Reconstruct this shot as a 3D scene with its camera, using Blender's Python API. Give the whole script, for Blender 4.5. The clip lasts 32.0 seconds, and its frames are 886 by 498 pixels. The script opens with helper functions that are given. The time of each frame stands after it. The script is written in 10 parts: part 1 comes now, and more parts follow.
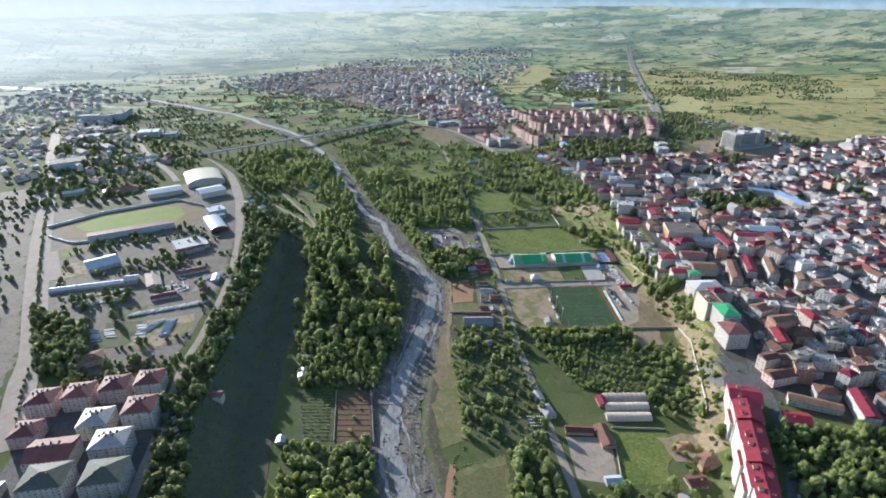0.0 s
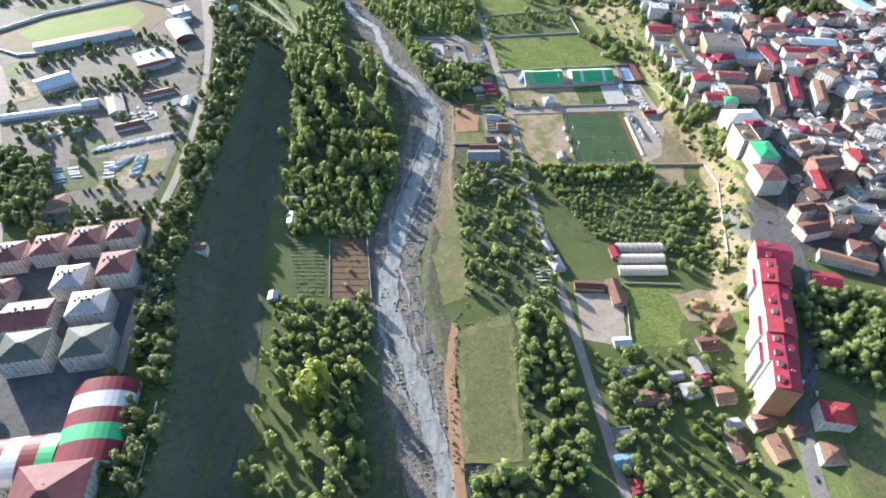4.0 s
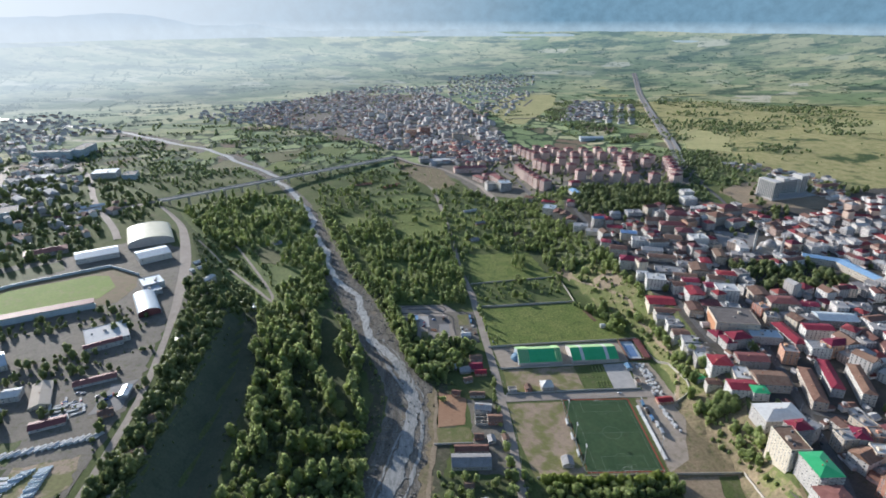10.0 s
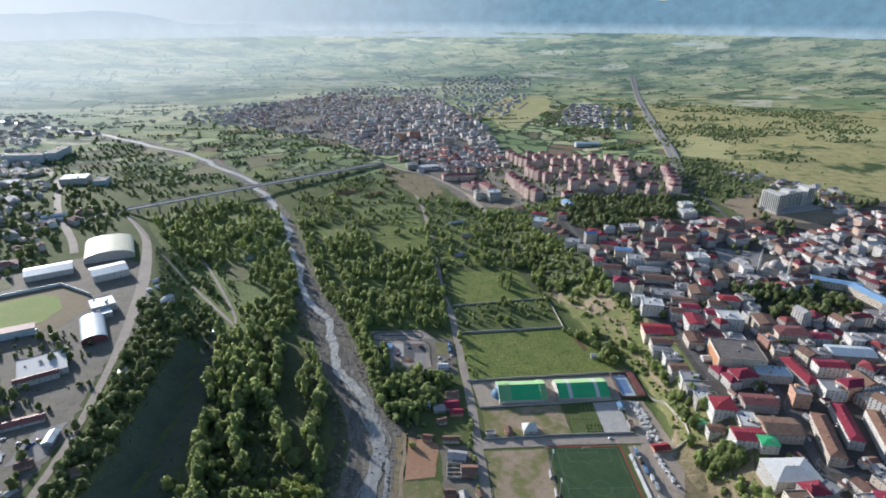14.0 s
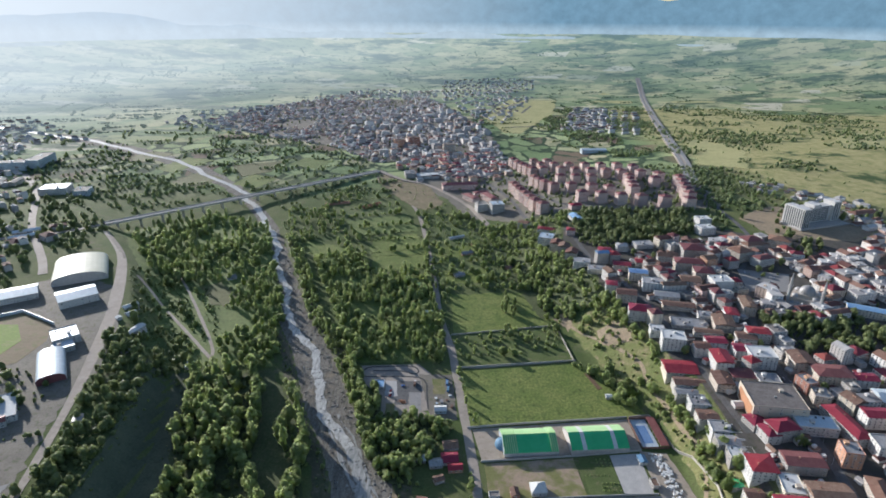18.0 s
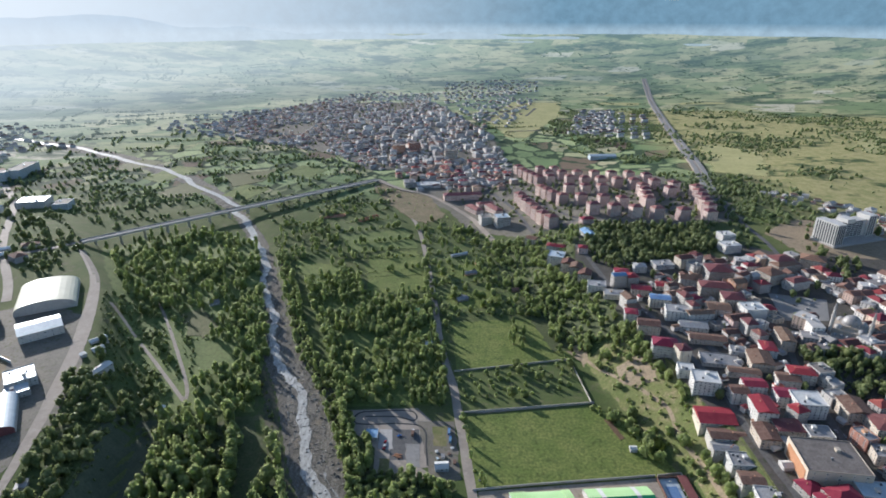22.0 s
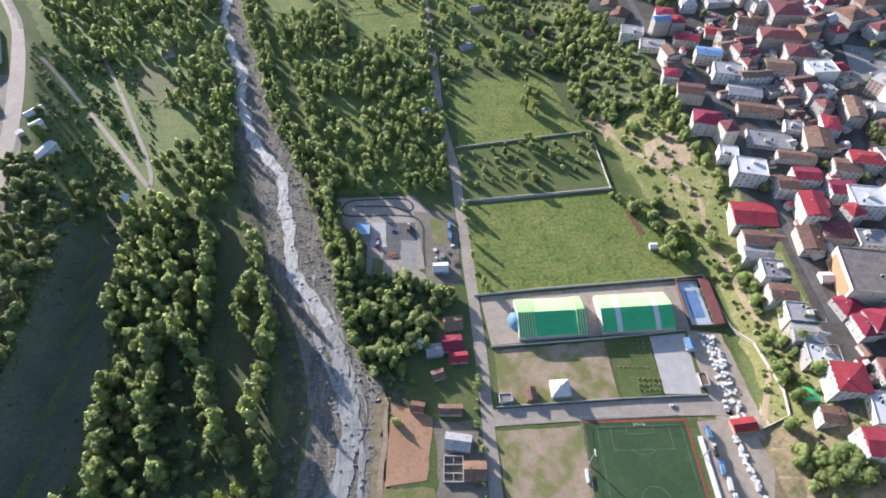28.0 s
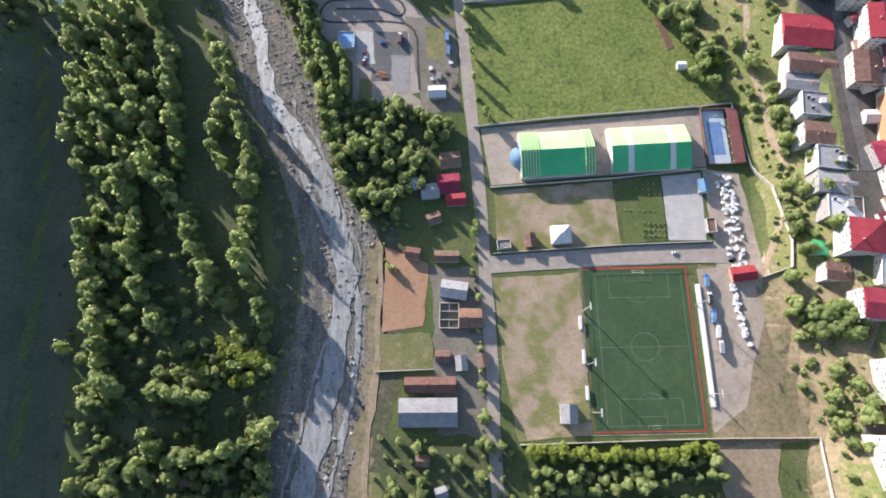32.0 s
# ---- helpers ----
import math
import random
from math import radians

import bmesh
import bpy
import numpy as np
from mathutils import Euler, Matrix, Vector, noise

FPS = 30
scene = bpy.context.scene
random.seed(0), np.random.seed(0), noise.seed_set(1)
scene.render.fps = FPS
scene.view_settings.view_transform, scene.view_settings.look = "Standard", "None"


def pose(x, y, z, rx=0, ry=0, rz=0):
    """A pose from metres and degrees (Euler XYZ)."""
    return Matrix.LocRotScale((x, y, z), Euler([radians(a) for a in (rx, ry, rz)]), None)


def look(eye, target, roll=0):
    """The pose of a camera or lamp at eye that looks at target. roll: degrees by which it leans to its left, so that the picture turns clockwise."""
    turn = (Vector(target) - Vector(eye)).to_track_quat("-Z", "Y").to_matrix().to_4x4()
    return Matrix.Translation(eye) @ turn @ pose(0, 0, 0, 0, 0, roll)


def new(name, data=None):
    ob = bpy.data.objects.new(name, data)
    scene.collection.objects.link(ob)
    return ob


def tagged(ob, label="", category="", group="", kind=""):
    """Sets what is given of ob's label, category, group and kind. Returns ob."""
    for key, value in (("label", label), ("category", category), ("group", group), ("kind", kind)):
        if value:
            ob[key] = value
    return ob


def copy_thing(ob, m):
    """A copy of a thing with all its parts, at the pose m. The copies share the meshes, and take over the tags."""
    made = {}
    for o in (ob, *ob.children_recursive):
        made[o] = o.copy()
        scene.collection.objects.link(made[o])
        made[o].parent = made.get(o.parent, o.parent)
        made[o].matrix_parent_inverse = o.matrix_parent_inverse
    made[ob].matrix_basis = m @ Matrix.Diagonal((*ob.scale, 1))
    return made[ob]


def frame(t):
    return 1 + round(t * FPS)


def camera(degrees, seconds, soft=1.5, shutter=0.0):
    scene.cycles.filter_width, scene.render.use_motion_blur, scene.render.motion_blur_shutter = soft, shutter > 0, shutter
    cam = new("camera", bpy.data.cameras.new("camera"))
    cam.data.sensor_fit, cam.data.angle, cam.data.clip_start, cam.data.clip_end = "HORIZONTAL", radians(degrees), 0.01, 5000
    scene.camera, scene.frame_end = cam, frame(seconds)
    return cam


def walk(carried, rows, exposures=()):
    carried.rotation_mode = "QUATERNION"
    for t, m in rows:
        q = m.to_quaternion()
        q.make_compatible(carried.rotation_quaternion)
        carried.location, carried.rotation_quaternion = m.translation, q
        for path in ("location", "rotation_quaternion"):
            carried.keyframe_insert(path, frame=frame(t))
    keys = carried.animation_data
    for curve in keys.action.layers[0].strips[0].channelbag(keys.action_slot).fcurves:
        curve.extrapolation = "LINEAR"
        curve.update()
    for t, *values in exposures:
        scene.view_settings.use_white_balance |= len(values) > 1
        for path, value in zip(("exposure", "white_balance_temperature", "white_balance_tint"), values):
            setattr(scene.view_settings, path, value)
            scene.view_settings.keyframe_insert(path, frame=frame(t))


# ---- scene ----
# camera: seconds, place, turn to the left, pitch and roll in degrees
cam = camera(74.8, 32.0, soft=1.8)
ROWS = [
    (0, -149.0, -719.1, 386.1, 0.02, -24.37, -0.08),
    (0.5, -148.7, -709.9, 386.4, 0.07, -28.00, 0.05),
    (1, -148.9, -700.4, 386.8, 0.11, -31.72, 0.15),
    (1.5, -149.2, -690.6, 387.3, 0.08, -35.52, 0.23),
    (2, -149.8, -680.3, 388.0, 0.02, -39.54, 0.26),
    (2.5, -150.4, -669.6, 388.7, -0.04, -42.97, 0.28),
    (3.5, -151.2, -646.0, 390.0, -0.06, -46.60, 0.23),
    (4.5, -151.7, -622.3, 391.0, -0.07, -40.96, 0.17),
    (5, -151.9, -611.1, 391.2, 0.01, -36.74, 0.19),
    (5.5, -151.9, -600.6, 391.1, 0.07, -31.70, 0.18),
    (6, -151.4, -590.7, 390.9, 0.10, -27.21, 0.08),
    (6.5, -150.8, -580.2, 390.6, 0.17, -22.34, -0.03),
    (7, -150.0, -570.0, 390.2, 0.19, -22.03, -0.11),
    (7.5, -148.8, -559.7, 389.7, 0.22, -22.00, -0.16),
    (8, -146.8, -549.6, 389.3, 0.24, -22.04, -0.19),
    (8.5, -143.9, -540.2, 388.9, 0.25, -22.10, -0.17),
    (9, -140.1, -531.2, 388.6, 0.18, -22.15, -0.13),
    (9.5, -135.7, -522.5, 388.4, 0.14, -22.25, -0.07),
    (10, -130.6, -514.2, 388.2, 0.08, -22.33, -0.01),
    (10.5, -125.3, -506.0, 388.1, -0.01, -22.40, 0.06),
    (11, -120.2, -497.7, 387.9, -0.09, -22.41, 0.13),
    (11.5, -115.8, -489.3, 387.6, -0.10, -22.41, 0.21),
    (12, -112.2, -480.7, 387.4, -0.10, -22.38, 0.26),
    (12.5, -109.3, -471.8, 387.1, -0.11, -22.33, 0.27),
    (13, -107.2, -462.4, 386.9, -0.11, -22.28, 0.27),
    (13.5, -105.6, -452.3, 386.7, -0.11, -22.27, 0.33),
    (14, -104.4, -441.4, 386.6, -0.13, -22.29, 0.41),
    (14.5, -103.5, -429.9, 386.6, -0.10, -22.17, 0.47),
    (16.5, -101.5, -393.8, 386.6, -0.06, -22.20, 0.44),
    (17, -100.9, -383.9, 386.5, -0.02, -22.19, 0.44),
    (17.5, -100.5, -373.7, 386.5, 0.02, -22.20, 0.41),
    (18, -100.1, -363.5, 386.6, 0.05, -22.21, 0.38),
    (18.5, -99.8, -353.3, 386.7, 0.09, -22.23, 0.37),
    (19, -99.7, -343.0, 386.7, 0.13, -22.22, 0.34),
    (19.5, -99.7, -332.6, 386.7, 0.14, -22.23, 0.29),
    (20, -99.6, -322.2, 386.5, 0.17, -22.23, 0.26),
    (20.5, -99.3, -312.1, 386.3, 0.22, -22.22, 0.22),
    (21, -98.9, -301.8, 386.3, 0.27, -22.20, 0.17),
    (21.5, -98.6, -291.6, 386.2, 0.31, -22.18, 0.11),
    (22, -98.6, -281.5, 386.3, 0.32, -22.18, 0.04),
    (22.5, -98.6, -271.8, 386.3, 0.36, -22.82, 0.01),
    (23, -98.5, -261.8, 386.5, 0.40, -25.13, -0.00),
    (23.5, -98.3, -252.0, 386.5, 0.46, -27.63, -0.08),
    (24, -97.8, -241.9, 386.4, 0.51, -30.10, -0.16),
    (24.5, -97.5, -231.5, 386.3, 0.60, -32.60, -0.24),
    (25, -97.1, -221.1, 386.2, 0.65, -35.14, -0.30),
    (25.5, -97.2, -211.3, 386.1, 0.68, -37.63, -0.36),
    (26, -97.4, -201.5, 386.0, 0.64, -40.02, -0.38),
    (26.5, -97.3, -191.8, 385.8, 0.59, -42.54, -0.41),
    (28.5, -95.9, -152.1, 384.8, 0.80, -51.28, -0.45),
    (29, -95.9, -143.4, 384.7, 0.82, -51.14, -0.38),
    (29.5, -96.0, -135.0, 384.5, 0.78, -54.06, -0.29),
    (30, -96.2, -126.3, 384.2, 0.73, -58.48, -0.18),
    (30.5, -96.4, -117.2, 383.9, 0.64, -62.59, -0.07),
    (31, -96.4, -107.8, 383.5, 0.54, -66.58, 0.03),
    (31.5, -96.2, -98.7, 383.3, 0.42, -70.74, 0.14),
    (32, -96.0, -90.2, 383.4, 0.30, -74.65, 0.25),
]
walk(cam, [(t, pose(x, y, z, 90 + p, 0, a) @ pose(0, 0, 0, 0, 0, r)) for t, x, y, z, a, p, r in ROWS], exposures=[(t, e, k, 12 if t < 23 else 18) for t, e, k in ((0, 0.78, 5620), (1, 1.01, 5620), (2.5, 1.33, 5670), (3.5, 1.48, 5740), (4.5, 1.50, 5710), (5.5, 1.30, 5650), (6.2, 1.00, 5580), (7, 0.60, 5660), (9, 0.53, 5650), (22.5, 0.52, 5650), (24, 0.86, 5600), (26, 1.15, 5620), (29, 1.22, 5820), (32, 1.23, 5920))])

# ---- sun and sky ----
SUN_WAY = Vector((-0.68 * math.cos(radians(15.5)), 0.733 * math.cos(radians(15.5)), math.sin(radians(15.5))))
world = bpy.data.worlds.new("sky")
scene.world = world
world.use_nodes = True
wn = world.node_tree.nodes
sky = wn.new("ShaderNodeTexSky")
sky.sky_type, sky.sun_disc = "NISHITA", False
sky.sun_elevation, sky.sun_rotation = radians(15.5), math.atan2(SUN_WAY.x, SUN_WAY.y)
sky.air_density, sky.dust_density = 1.0, 0.8
wn["Background"].inputs["Strength"].default_value = 0.108
world.node_tree.links.new(sky.outputs[0], wn["Background"].inputs[0])
sun = new("sun", bpy.data.lights.new("sun", "SUN"))
sun.data.energy, sun.data.angle, sun.data.color = 5.2, radians(0.6), (1.0, 0.90, 0.76)
sun.matrix_world = look((0, 0, 900), Vector((0, 0, 900)) - SUN_WAY)


# ---- materials ----
def node_mat(name):
    m = bpy.data.materials.new(name)
    m.use_nodes = True
    n, l = m.node_tree.nodes, m.node_tree.links
    return m, n, l, n["Principled BSDF"]


def mix_colour(n, l, fac, a, b, mode="MIX"):
    x = n.new("ShaderNodeMix")
    x.data_type, x.blend_type = "RGBA", mode
    for i, v in ((0, fac), (6, a), (7, b)):
        if isinstance(v, bpy.types.NodeSocket):
            l.new(v, x.inputs[i])
        else:
            x.inputs[i].default_value = v if i == 0 else (*v, 1)
    return x.outputs[2]


def noise_of(n, l, co, scale, detail=4.0, rough=0.6):
    t = n.new("ShaderNodeTexNoise")
    t.inputs["Scale"].default_value, t.inputs["Detail"].default_value, t.inputs["Roughness"].default_value = scale, detail, rough
    l.new(co, t.inputs["Vector"])
    return t.outputs["Fac"]


def ramp_of(n, l, fac, lo, hi):
    r = n.new("ShaderNodeMapRange")
    r.inputs[1].default_value, r.inputs[2].default_value = lo, hi
    l.new(fac, r.inputs[0])
    return r.outputs[0]


def mat(name, a, b, c=None, big=0.05, fine=0.8, rough=0.82, bump=0.4, metal=0.0, vary=0.0, spec=0.14, step=0.3, island=False, cut=(0.52, 0.68)):
    """Two or three colours over two sizes of noise, with relief; vary: how far single pieces differ in brightness."""
    m, n, l, p = node_mat(name)
    co = n.new("ShaderNodeTexCoord").outputs["Object"]
    large, small = noise_of(n, l, co, big, 5), noise_of(n, l, co, fine, 5, 0.7)
    col = mix_colour(n, l, ramp_of(n, l, large, 0.36, 0.64), a, b)
    if c:
        third = noise_of(n, l, co, big * 3.1, 6, 0.7)
        col = mix_colour(n, l, ramp_of(n, l, third, *cut), col, c)
    h = n.new("ShaderNodeHueSaturation")
    l.new(col, h.inputs["Color"])
    val = n.new("ShaderNodeMapRange")
    val.inputs[1].default_value, val.inputs[2].default_value = 0.25, 0.75
    val.inputs[3].default_value, val.inputs[4].default_value = 1 - step, 1 + step
    l.new(small, val.inputs[0])
    out = val.outputs[0]
    if vary:
        r = n.new("ShaderNodeNewGeometry").outputs["Random Per Island"] if island else n.new("ShaderNodeObjectInfo").outputs["Random"]
        q = n.new("ShaderNodeMapRange")
        q.inputs[3].default_value, q.inputs[4].default_value = 1 - vary, 1 + vary
        l.new(r, q.inputs[0])
        mul = n.new("ShaderNodeMath")
        mul.operation = "MULTIPLY"
        l.new(out, mul.inputs[0]), l.new(q.outputs[0], mul.inputs[1])
        out = mul.outputs[0]
        hue = n.new("ShaderNodeMapRange")
        hue.inputs[3].default_value, hue.inputs[4].default_value = 0.5 - vary * 0.06, 0.5 + vary * 0.06
        l.new(r, hue.inputs[0]), l.new(hue.outputs[0], h.inputs["Hue"])
    l.new(out, h.inputs["Value"])
    l.new(h.outputs[0], p.inputs["Base Color"])
    p.inputs["Roughness"].default_value, p.inputs["Metallic"].default_value = rough, metal
    p.inputs["Specular IOR Level"].default_value = spec
    if bump:
        bn = n.new("ShaderNodeBump")
        bn.inputs["Strength"].default_value, bn.inputs["Distance"].default_value = bump, 0.3 / max(fine, 0.05) * 0.3
        l.new(small, bn.inputs["Height"]), l.new(bn.outputs[0], p.inputs["Normal"])
    return m


def leaf_mat(name, a, b, joined=False, glow=0.7):
    """Leaves: varied greens, tree by tree, with light that passes through them."""
    m, n, l, p = node_mat(name)
    co = n.new("ShaderNodeTexCoord").outputs["Object"]
    small = noise_of(n, l, co, 0.9, 4, 0.7)
    r = ramp_of(n, l, noise_of(n, l, co, 0.07, 2, 0.5), 0.34, 0.66) if joined else n.new("ShaderNodeObjectInfo").outputs["Random"]
    col = mix_colour(n, l, r, a, b)
    h = n.new("ShaderNodeHueSaturation")
    q = n.new("ShaderNodeMapRange")
    q.inputs[1].default_value, q.inputs[2].default_value, q.inputs[3].default_value, q.inputs[4].default_value = 0.3, 0.7, 0.62, 1.4
    l.new(small, q.inputs[0]), l.new(q.outputs[0], h.inputs["Value"]), l.new(col, h.inputs["Color"])
    l.new(h.outputs[0], p.inputs["Base Color"])
    p.inputs["Roughness"].default_value, p.inputs["Specular IOR Level"].default_value = 0.5, 0.3
    tr = n.new("ShaderNodeBsdfTranslucent")
    l.new(mix_colour(n, l, 0.5, h.outputs[0], (0.47, 0.53, 0.22)), tr.inputs["Color"])
    mx = n.new("ShaderNodeMixShader")
    mx.inputs[0].default_value = glow
    l.new(p.outputs[0], mx.inputs[1]), l.new(tr.outputs[0], mx.inputs[2])
    l.new(mx.outputs[0], n["Material Output"].inputs["Surface"])
    bn = n.new("ShaderNodeBump")
    bn.inputs["Strength"].default_value, bn.inputs["Distance"].default_value = 0.4, 0.4
    l.new(noise_of(n, l, co, 1.6, 5, 0.75), bn.inputs["Height"]), l.new(bn.outputs[0], p.inputs["Normal"])
    return m


M_LEAF = leaf_mat("leaves", (0.215, 0.28, 0.11), (0.40, 0.465, 0.195))
M_LEAF_BRIGHT = leaf_mat("bright leaves", (0.27, 0.33, 0.06), (0.35, 0.40, 0.085))
M_LEAF_PALE = leaf_mat("willow leaves", (0.25, 0.30, 0.12), (0.36, 0.40, 0.175))
M_LEAF_MANY = leaf_mat("mixed leaves", (0.235, 0.295, 0.115), (0.455, 0.515, 0.225), joined=True)
# leaf green darkened to stand in for backlit and shaded trees
M_LEAF_SHADED = leaf_mat("shade-darkened leaves", (0.112, 0.148, 0.055), (0.235, 0.265, 0.105), joined=True, glow=0.45)
# distant greens paled and blued: haze put into the leaf colour
M_LEAF_FAR = leaf_mat("haze-paled distant leaves", (0.21, 0.27, 0.145), (0.34, 0.39, 0.21), joined=True)
M_BARK = mat("bark", (0.12, 0.085, 0.055), (0.07, 0.05, 0.035), big=1.0, fine=6)
M_GRASS = mat("meadow grass", (0.085, 0.115, 0.036), (0.115, 0.14, 0.05), (0.155, 0.15, 0.075), big=0.03, fine=0.5, bump=0.7)
M_LAWN = mat("field grass", (0.124, 0.163, 0.040), (0.18, 0.203, 0.059), (0.081, 0.112, 0.032), big=0.035, fine=0.35, bump=1.0, step=0.62)
M_DRY = mat("dry grass", (0.20, 0.18, 0.085), (0.13, 0.15, 0.05), (0.27, 0.22, 0.13), big=0.05, fine=0.7)
M_SLOPE = mat("bank scrub", (0.075, 0.095, 0.035), (0.11, 0.12, 0.05), (0.05, 0.07, 0.022), big=0.04, fine=0.6)
M_SLOPEDRY = mat("dry slope", (0.185, 0.18, 0.072), (0.125, 0.15, 0.048), (0.26, 0.21, 0.125), big=0.03, fine=0.5, step=0.45)
# grey-green grass with the terrace bank's shade put into its colour
M_BANK_SHADED = mat("shade-toned bank grass", (0.084, 0.096, 0.060), (0.104, 0.114, 0.072), (0.068, 0.082, 0.05), big=0.03, fine=0.5)
M_OLIVE = mat("olive grass", (0.125, 0.13, 0.055), (0.155, 0.15, 0.07), (0.10, 0.115, 0.04), big=0.06, fine=0.4, step=0.4, bump=0.8)
# undergrowth green, darkened for the shade below trees
M_UNDER_SHADED = mat("undergrowth", (0.070, 0.088, 0.038), (0.098, 0.112, 0.05), (0.12, 0.116, 0.062), big=0.05, fine=0.45, step=0.45, bump=0.9)
M_CLEARING = mat("lush clearing grass", (0.115, 0.155, 0.045), (0.165, 0.195, 0.065), (0.085, 0.12, 0.036), big=0.03, fine=0.45, step=0.45, bump=0.9)
M_EARTH = mat("bare earth", (0.265, 0.205, 0.137), (0.315, 0.25, 0.172), (0.19, 0.165, 0.095), big=0.05, fine=0.4, step=0.22)
M_REDEARTH = mat("red earth", (0.32, 0.185, 0.11), (0.37, 0.23, 0.14), (0.26, 0.15, 0.09), big=0.06, fine=1.0)
M_PLOUGH = mat("tilled soil", (0.13, 0.085, 0.055), (0.17, 0.11, 0.07), big=0.2, fine=2)
M_GRAVEL = mat("river gravel", (0.26, 0.25, 0.225), (0.34, 0.32, 0.28), (0.19, 0.175, 0.155), big=0.05, fine=0.7, bump=0.8, step=0.4)
M_TOWN = mat("town yards", (0.08, 0.074, 0.067), (0.11, 0.098, 0.085), (0.058, 0.066, 0.038), big=0.06, fine=0.7)
M_WESTYARD = mat("dusty terrace yard", (0.165, 0.148, 0.12), (0.205, 0.182, 0.148), (0.105, 0.115, 0.058), big=0.05, fine=0.7)
M_YARD = mat("gravel yard", (0.385, 0.325, 0.26), (0.32, 0.27, 0.215), (0.25, 0.215, 0.15), big=0.045, fine=0.25, step=0.14, bump=0.2)
M_WORN = mat("worn playing ground", (0.37, 0.285, 0.205), (0.305, 0.23, 0.16), (0.18, 0.178, 0.068), big=0.012, fine=0.3, step=0.26, bump=0.4, cut=(0.44, 0.54))
M_KART = mat("grey track asphalt", (0.24, 0.232, 0.22), (0.28, 0.268, 0.25), (0.21, 0.20, 0.185), big=0.05, fine=0.3, step=0.1, bump=0.1)
M_STADIUM = mat("stadium turf", (0.18, 0.25, 0.045), (0.215, 0.275, 0.06), (0.25, 0.26, 0.09), big=0.03, fine=0.3, step=0.2)
M_MARGIN = mat("river margin", (0.10, 0.092, 0.062), (0.07, 0.08, 0.04), (0.17, 0.145, 0.10), big=0.05, fine=0.4, step=0.4, bump=0.8)
M_ASPHALT = mat("worn asphalt", (0.11, 0.108, 0.106), (0.145, 0.14, 0.135), (0.08, 0.08, 0.08), big=0.08, fine=0.9, bump=0.2)
M_DARKTAR = mat("dark tar", (0.05, 0.05, 0.052), (0.07, 0.07, 0.07), big=0.2, fine=1, bump=0.1)
M_WASTE = mat("waste ground", (0.255, 0.20, 0.125), (0.19, 0.158, 0.092), (0.125, 0.135, 0.05), big=0.045, fine=0.35, step=0.42, bump=0.7)
# pale green roofing; on the vaulted halls it paints in the sunlit half
M_MINT_SUNLIT = mat("mint and sunlit green membrane", (0.37, 0.57, 0.27), (0.42, 0.61, 0.32), big=0.1, fine=1.5, rough=0.45, bump=0.1, step=0.1)
M_LANE = mat("dusty lane", (0.34, 0.295, 0.245), (0.285, 0.245, 0.205), (0.385, 0.335, 0.28), big=0.05, fine=0.3, bump=0.15, step=0.12)
M_CONCRETE = mat("concrete", (0.38, 0.365, 0.34), (0.45, 0.43, 0.40), big=0.15, fine=1.5, bump=0.2)
M_TURF = mat("artificial turf", (0.040, 0.076, 0.034), (0.060, 0.098, 0.044), (0.052, 0.078, 0.036), big=0.03, fine=0.25, bump=0.2, step=0.2)
M_REDRUN = mat("red rubber run-off", (0.28, 0.06, 0.045), (0.33, 0.08, 0.06), big=0.1, fine=2, bump=0.1)
M_WHITE = mat("white paint", (0.60, 0.60, 0.58), (0.52, 0.52, 0.50), big=0.3, fine=2, bump=0.1, step=0.08)
M_GLASS = mat("window glass", (0.06, 0.07, 0.08), (0.085, 0.095, 0.105), big=0.3, fine=1, rough=0.22, bump=0, spec=0.3, step=0.1)
M_FRAME = mat("window frame", (0.72, 0.72, 0.70), (0.65, 0.65, 0.63), big=1, fine=4, bump=0)
M_DARK = mat("dark opening", (0.03, 0.03, 0.03), (0.05, 0.045, 0.04), big=1, fine=3, bump=0)
M_TILE = mat("clay roof tiles", (0.165, 0.088, 0.066), (0.22, 0.125, 0.095), (0.125, 0.082, 0.07), big=0.25, fine=2.5, vary=0.3)
M_REDROOF = mat("red sheet roof", (0.22, 0.032, 0.052), (0.27, 0.046, 0.064), big=0.15, fine=1.8, rough=0.5, bump=0.2, vary=0.2, step=0.15)
M_MAROON = mat("maroon roof", (0.17, 0.068, 0.066), (0.215, 0.092, 0.086), big=0.2, fine=2, rough=0.6, vary=0.25, step=0.15)
M_WINE = mat("wine-red membrane", (0.17, 0.032, 0.040), (0.20, 0.042, 0.050), big=0.1, fine=1.5, rough=0.5, bump=0.1, step=0.1)
M_SLATE = mat("slate-green roof", (0.075, 0.092, 0.075), (0.10, 0.118, 0.098), (0.065, 0.075, 0.062), big=0.2, fine=1.5, rough=0.6)
M_GREYROOF = mat("grey sheet roof", (0.29, 0.285, 0.28), (0.37, 0.365, 0.36), (0.22, 0.195, 0.175), big=0.2, fine=1.5, rough=0.5, metal=0.2, vary=0.2)
M_FLATROOF = mat("flat roof felt", (0.21, 0.19, 0.17), (0.29, 0.265, 0.235), (0.15, 0.13, 0.115), big=0.2, fine=1.5, vary=0.3)
M_RUST = mat("rusty sheet", (0.145, 0.085, 0.064), (0.20, 0.135, 0.105), (0.105, 0.062, 0.048), big=0.3, fine=2.2, vary=0.25)
M_BLUEROOF = mat("blue sheet roof", (0.13, 0.23, 0.36), (0.17, 0.28, 0.42), big=0.2, fine=2, rough=0.5, vary=0.2)
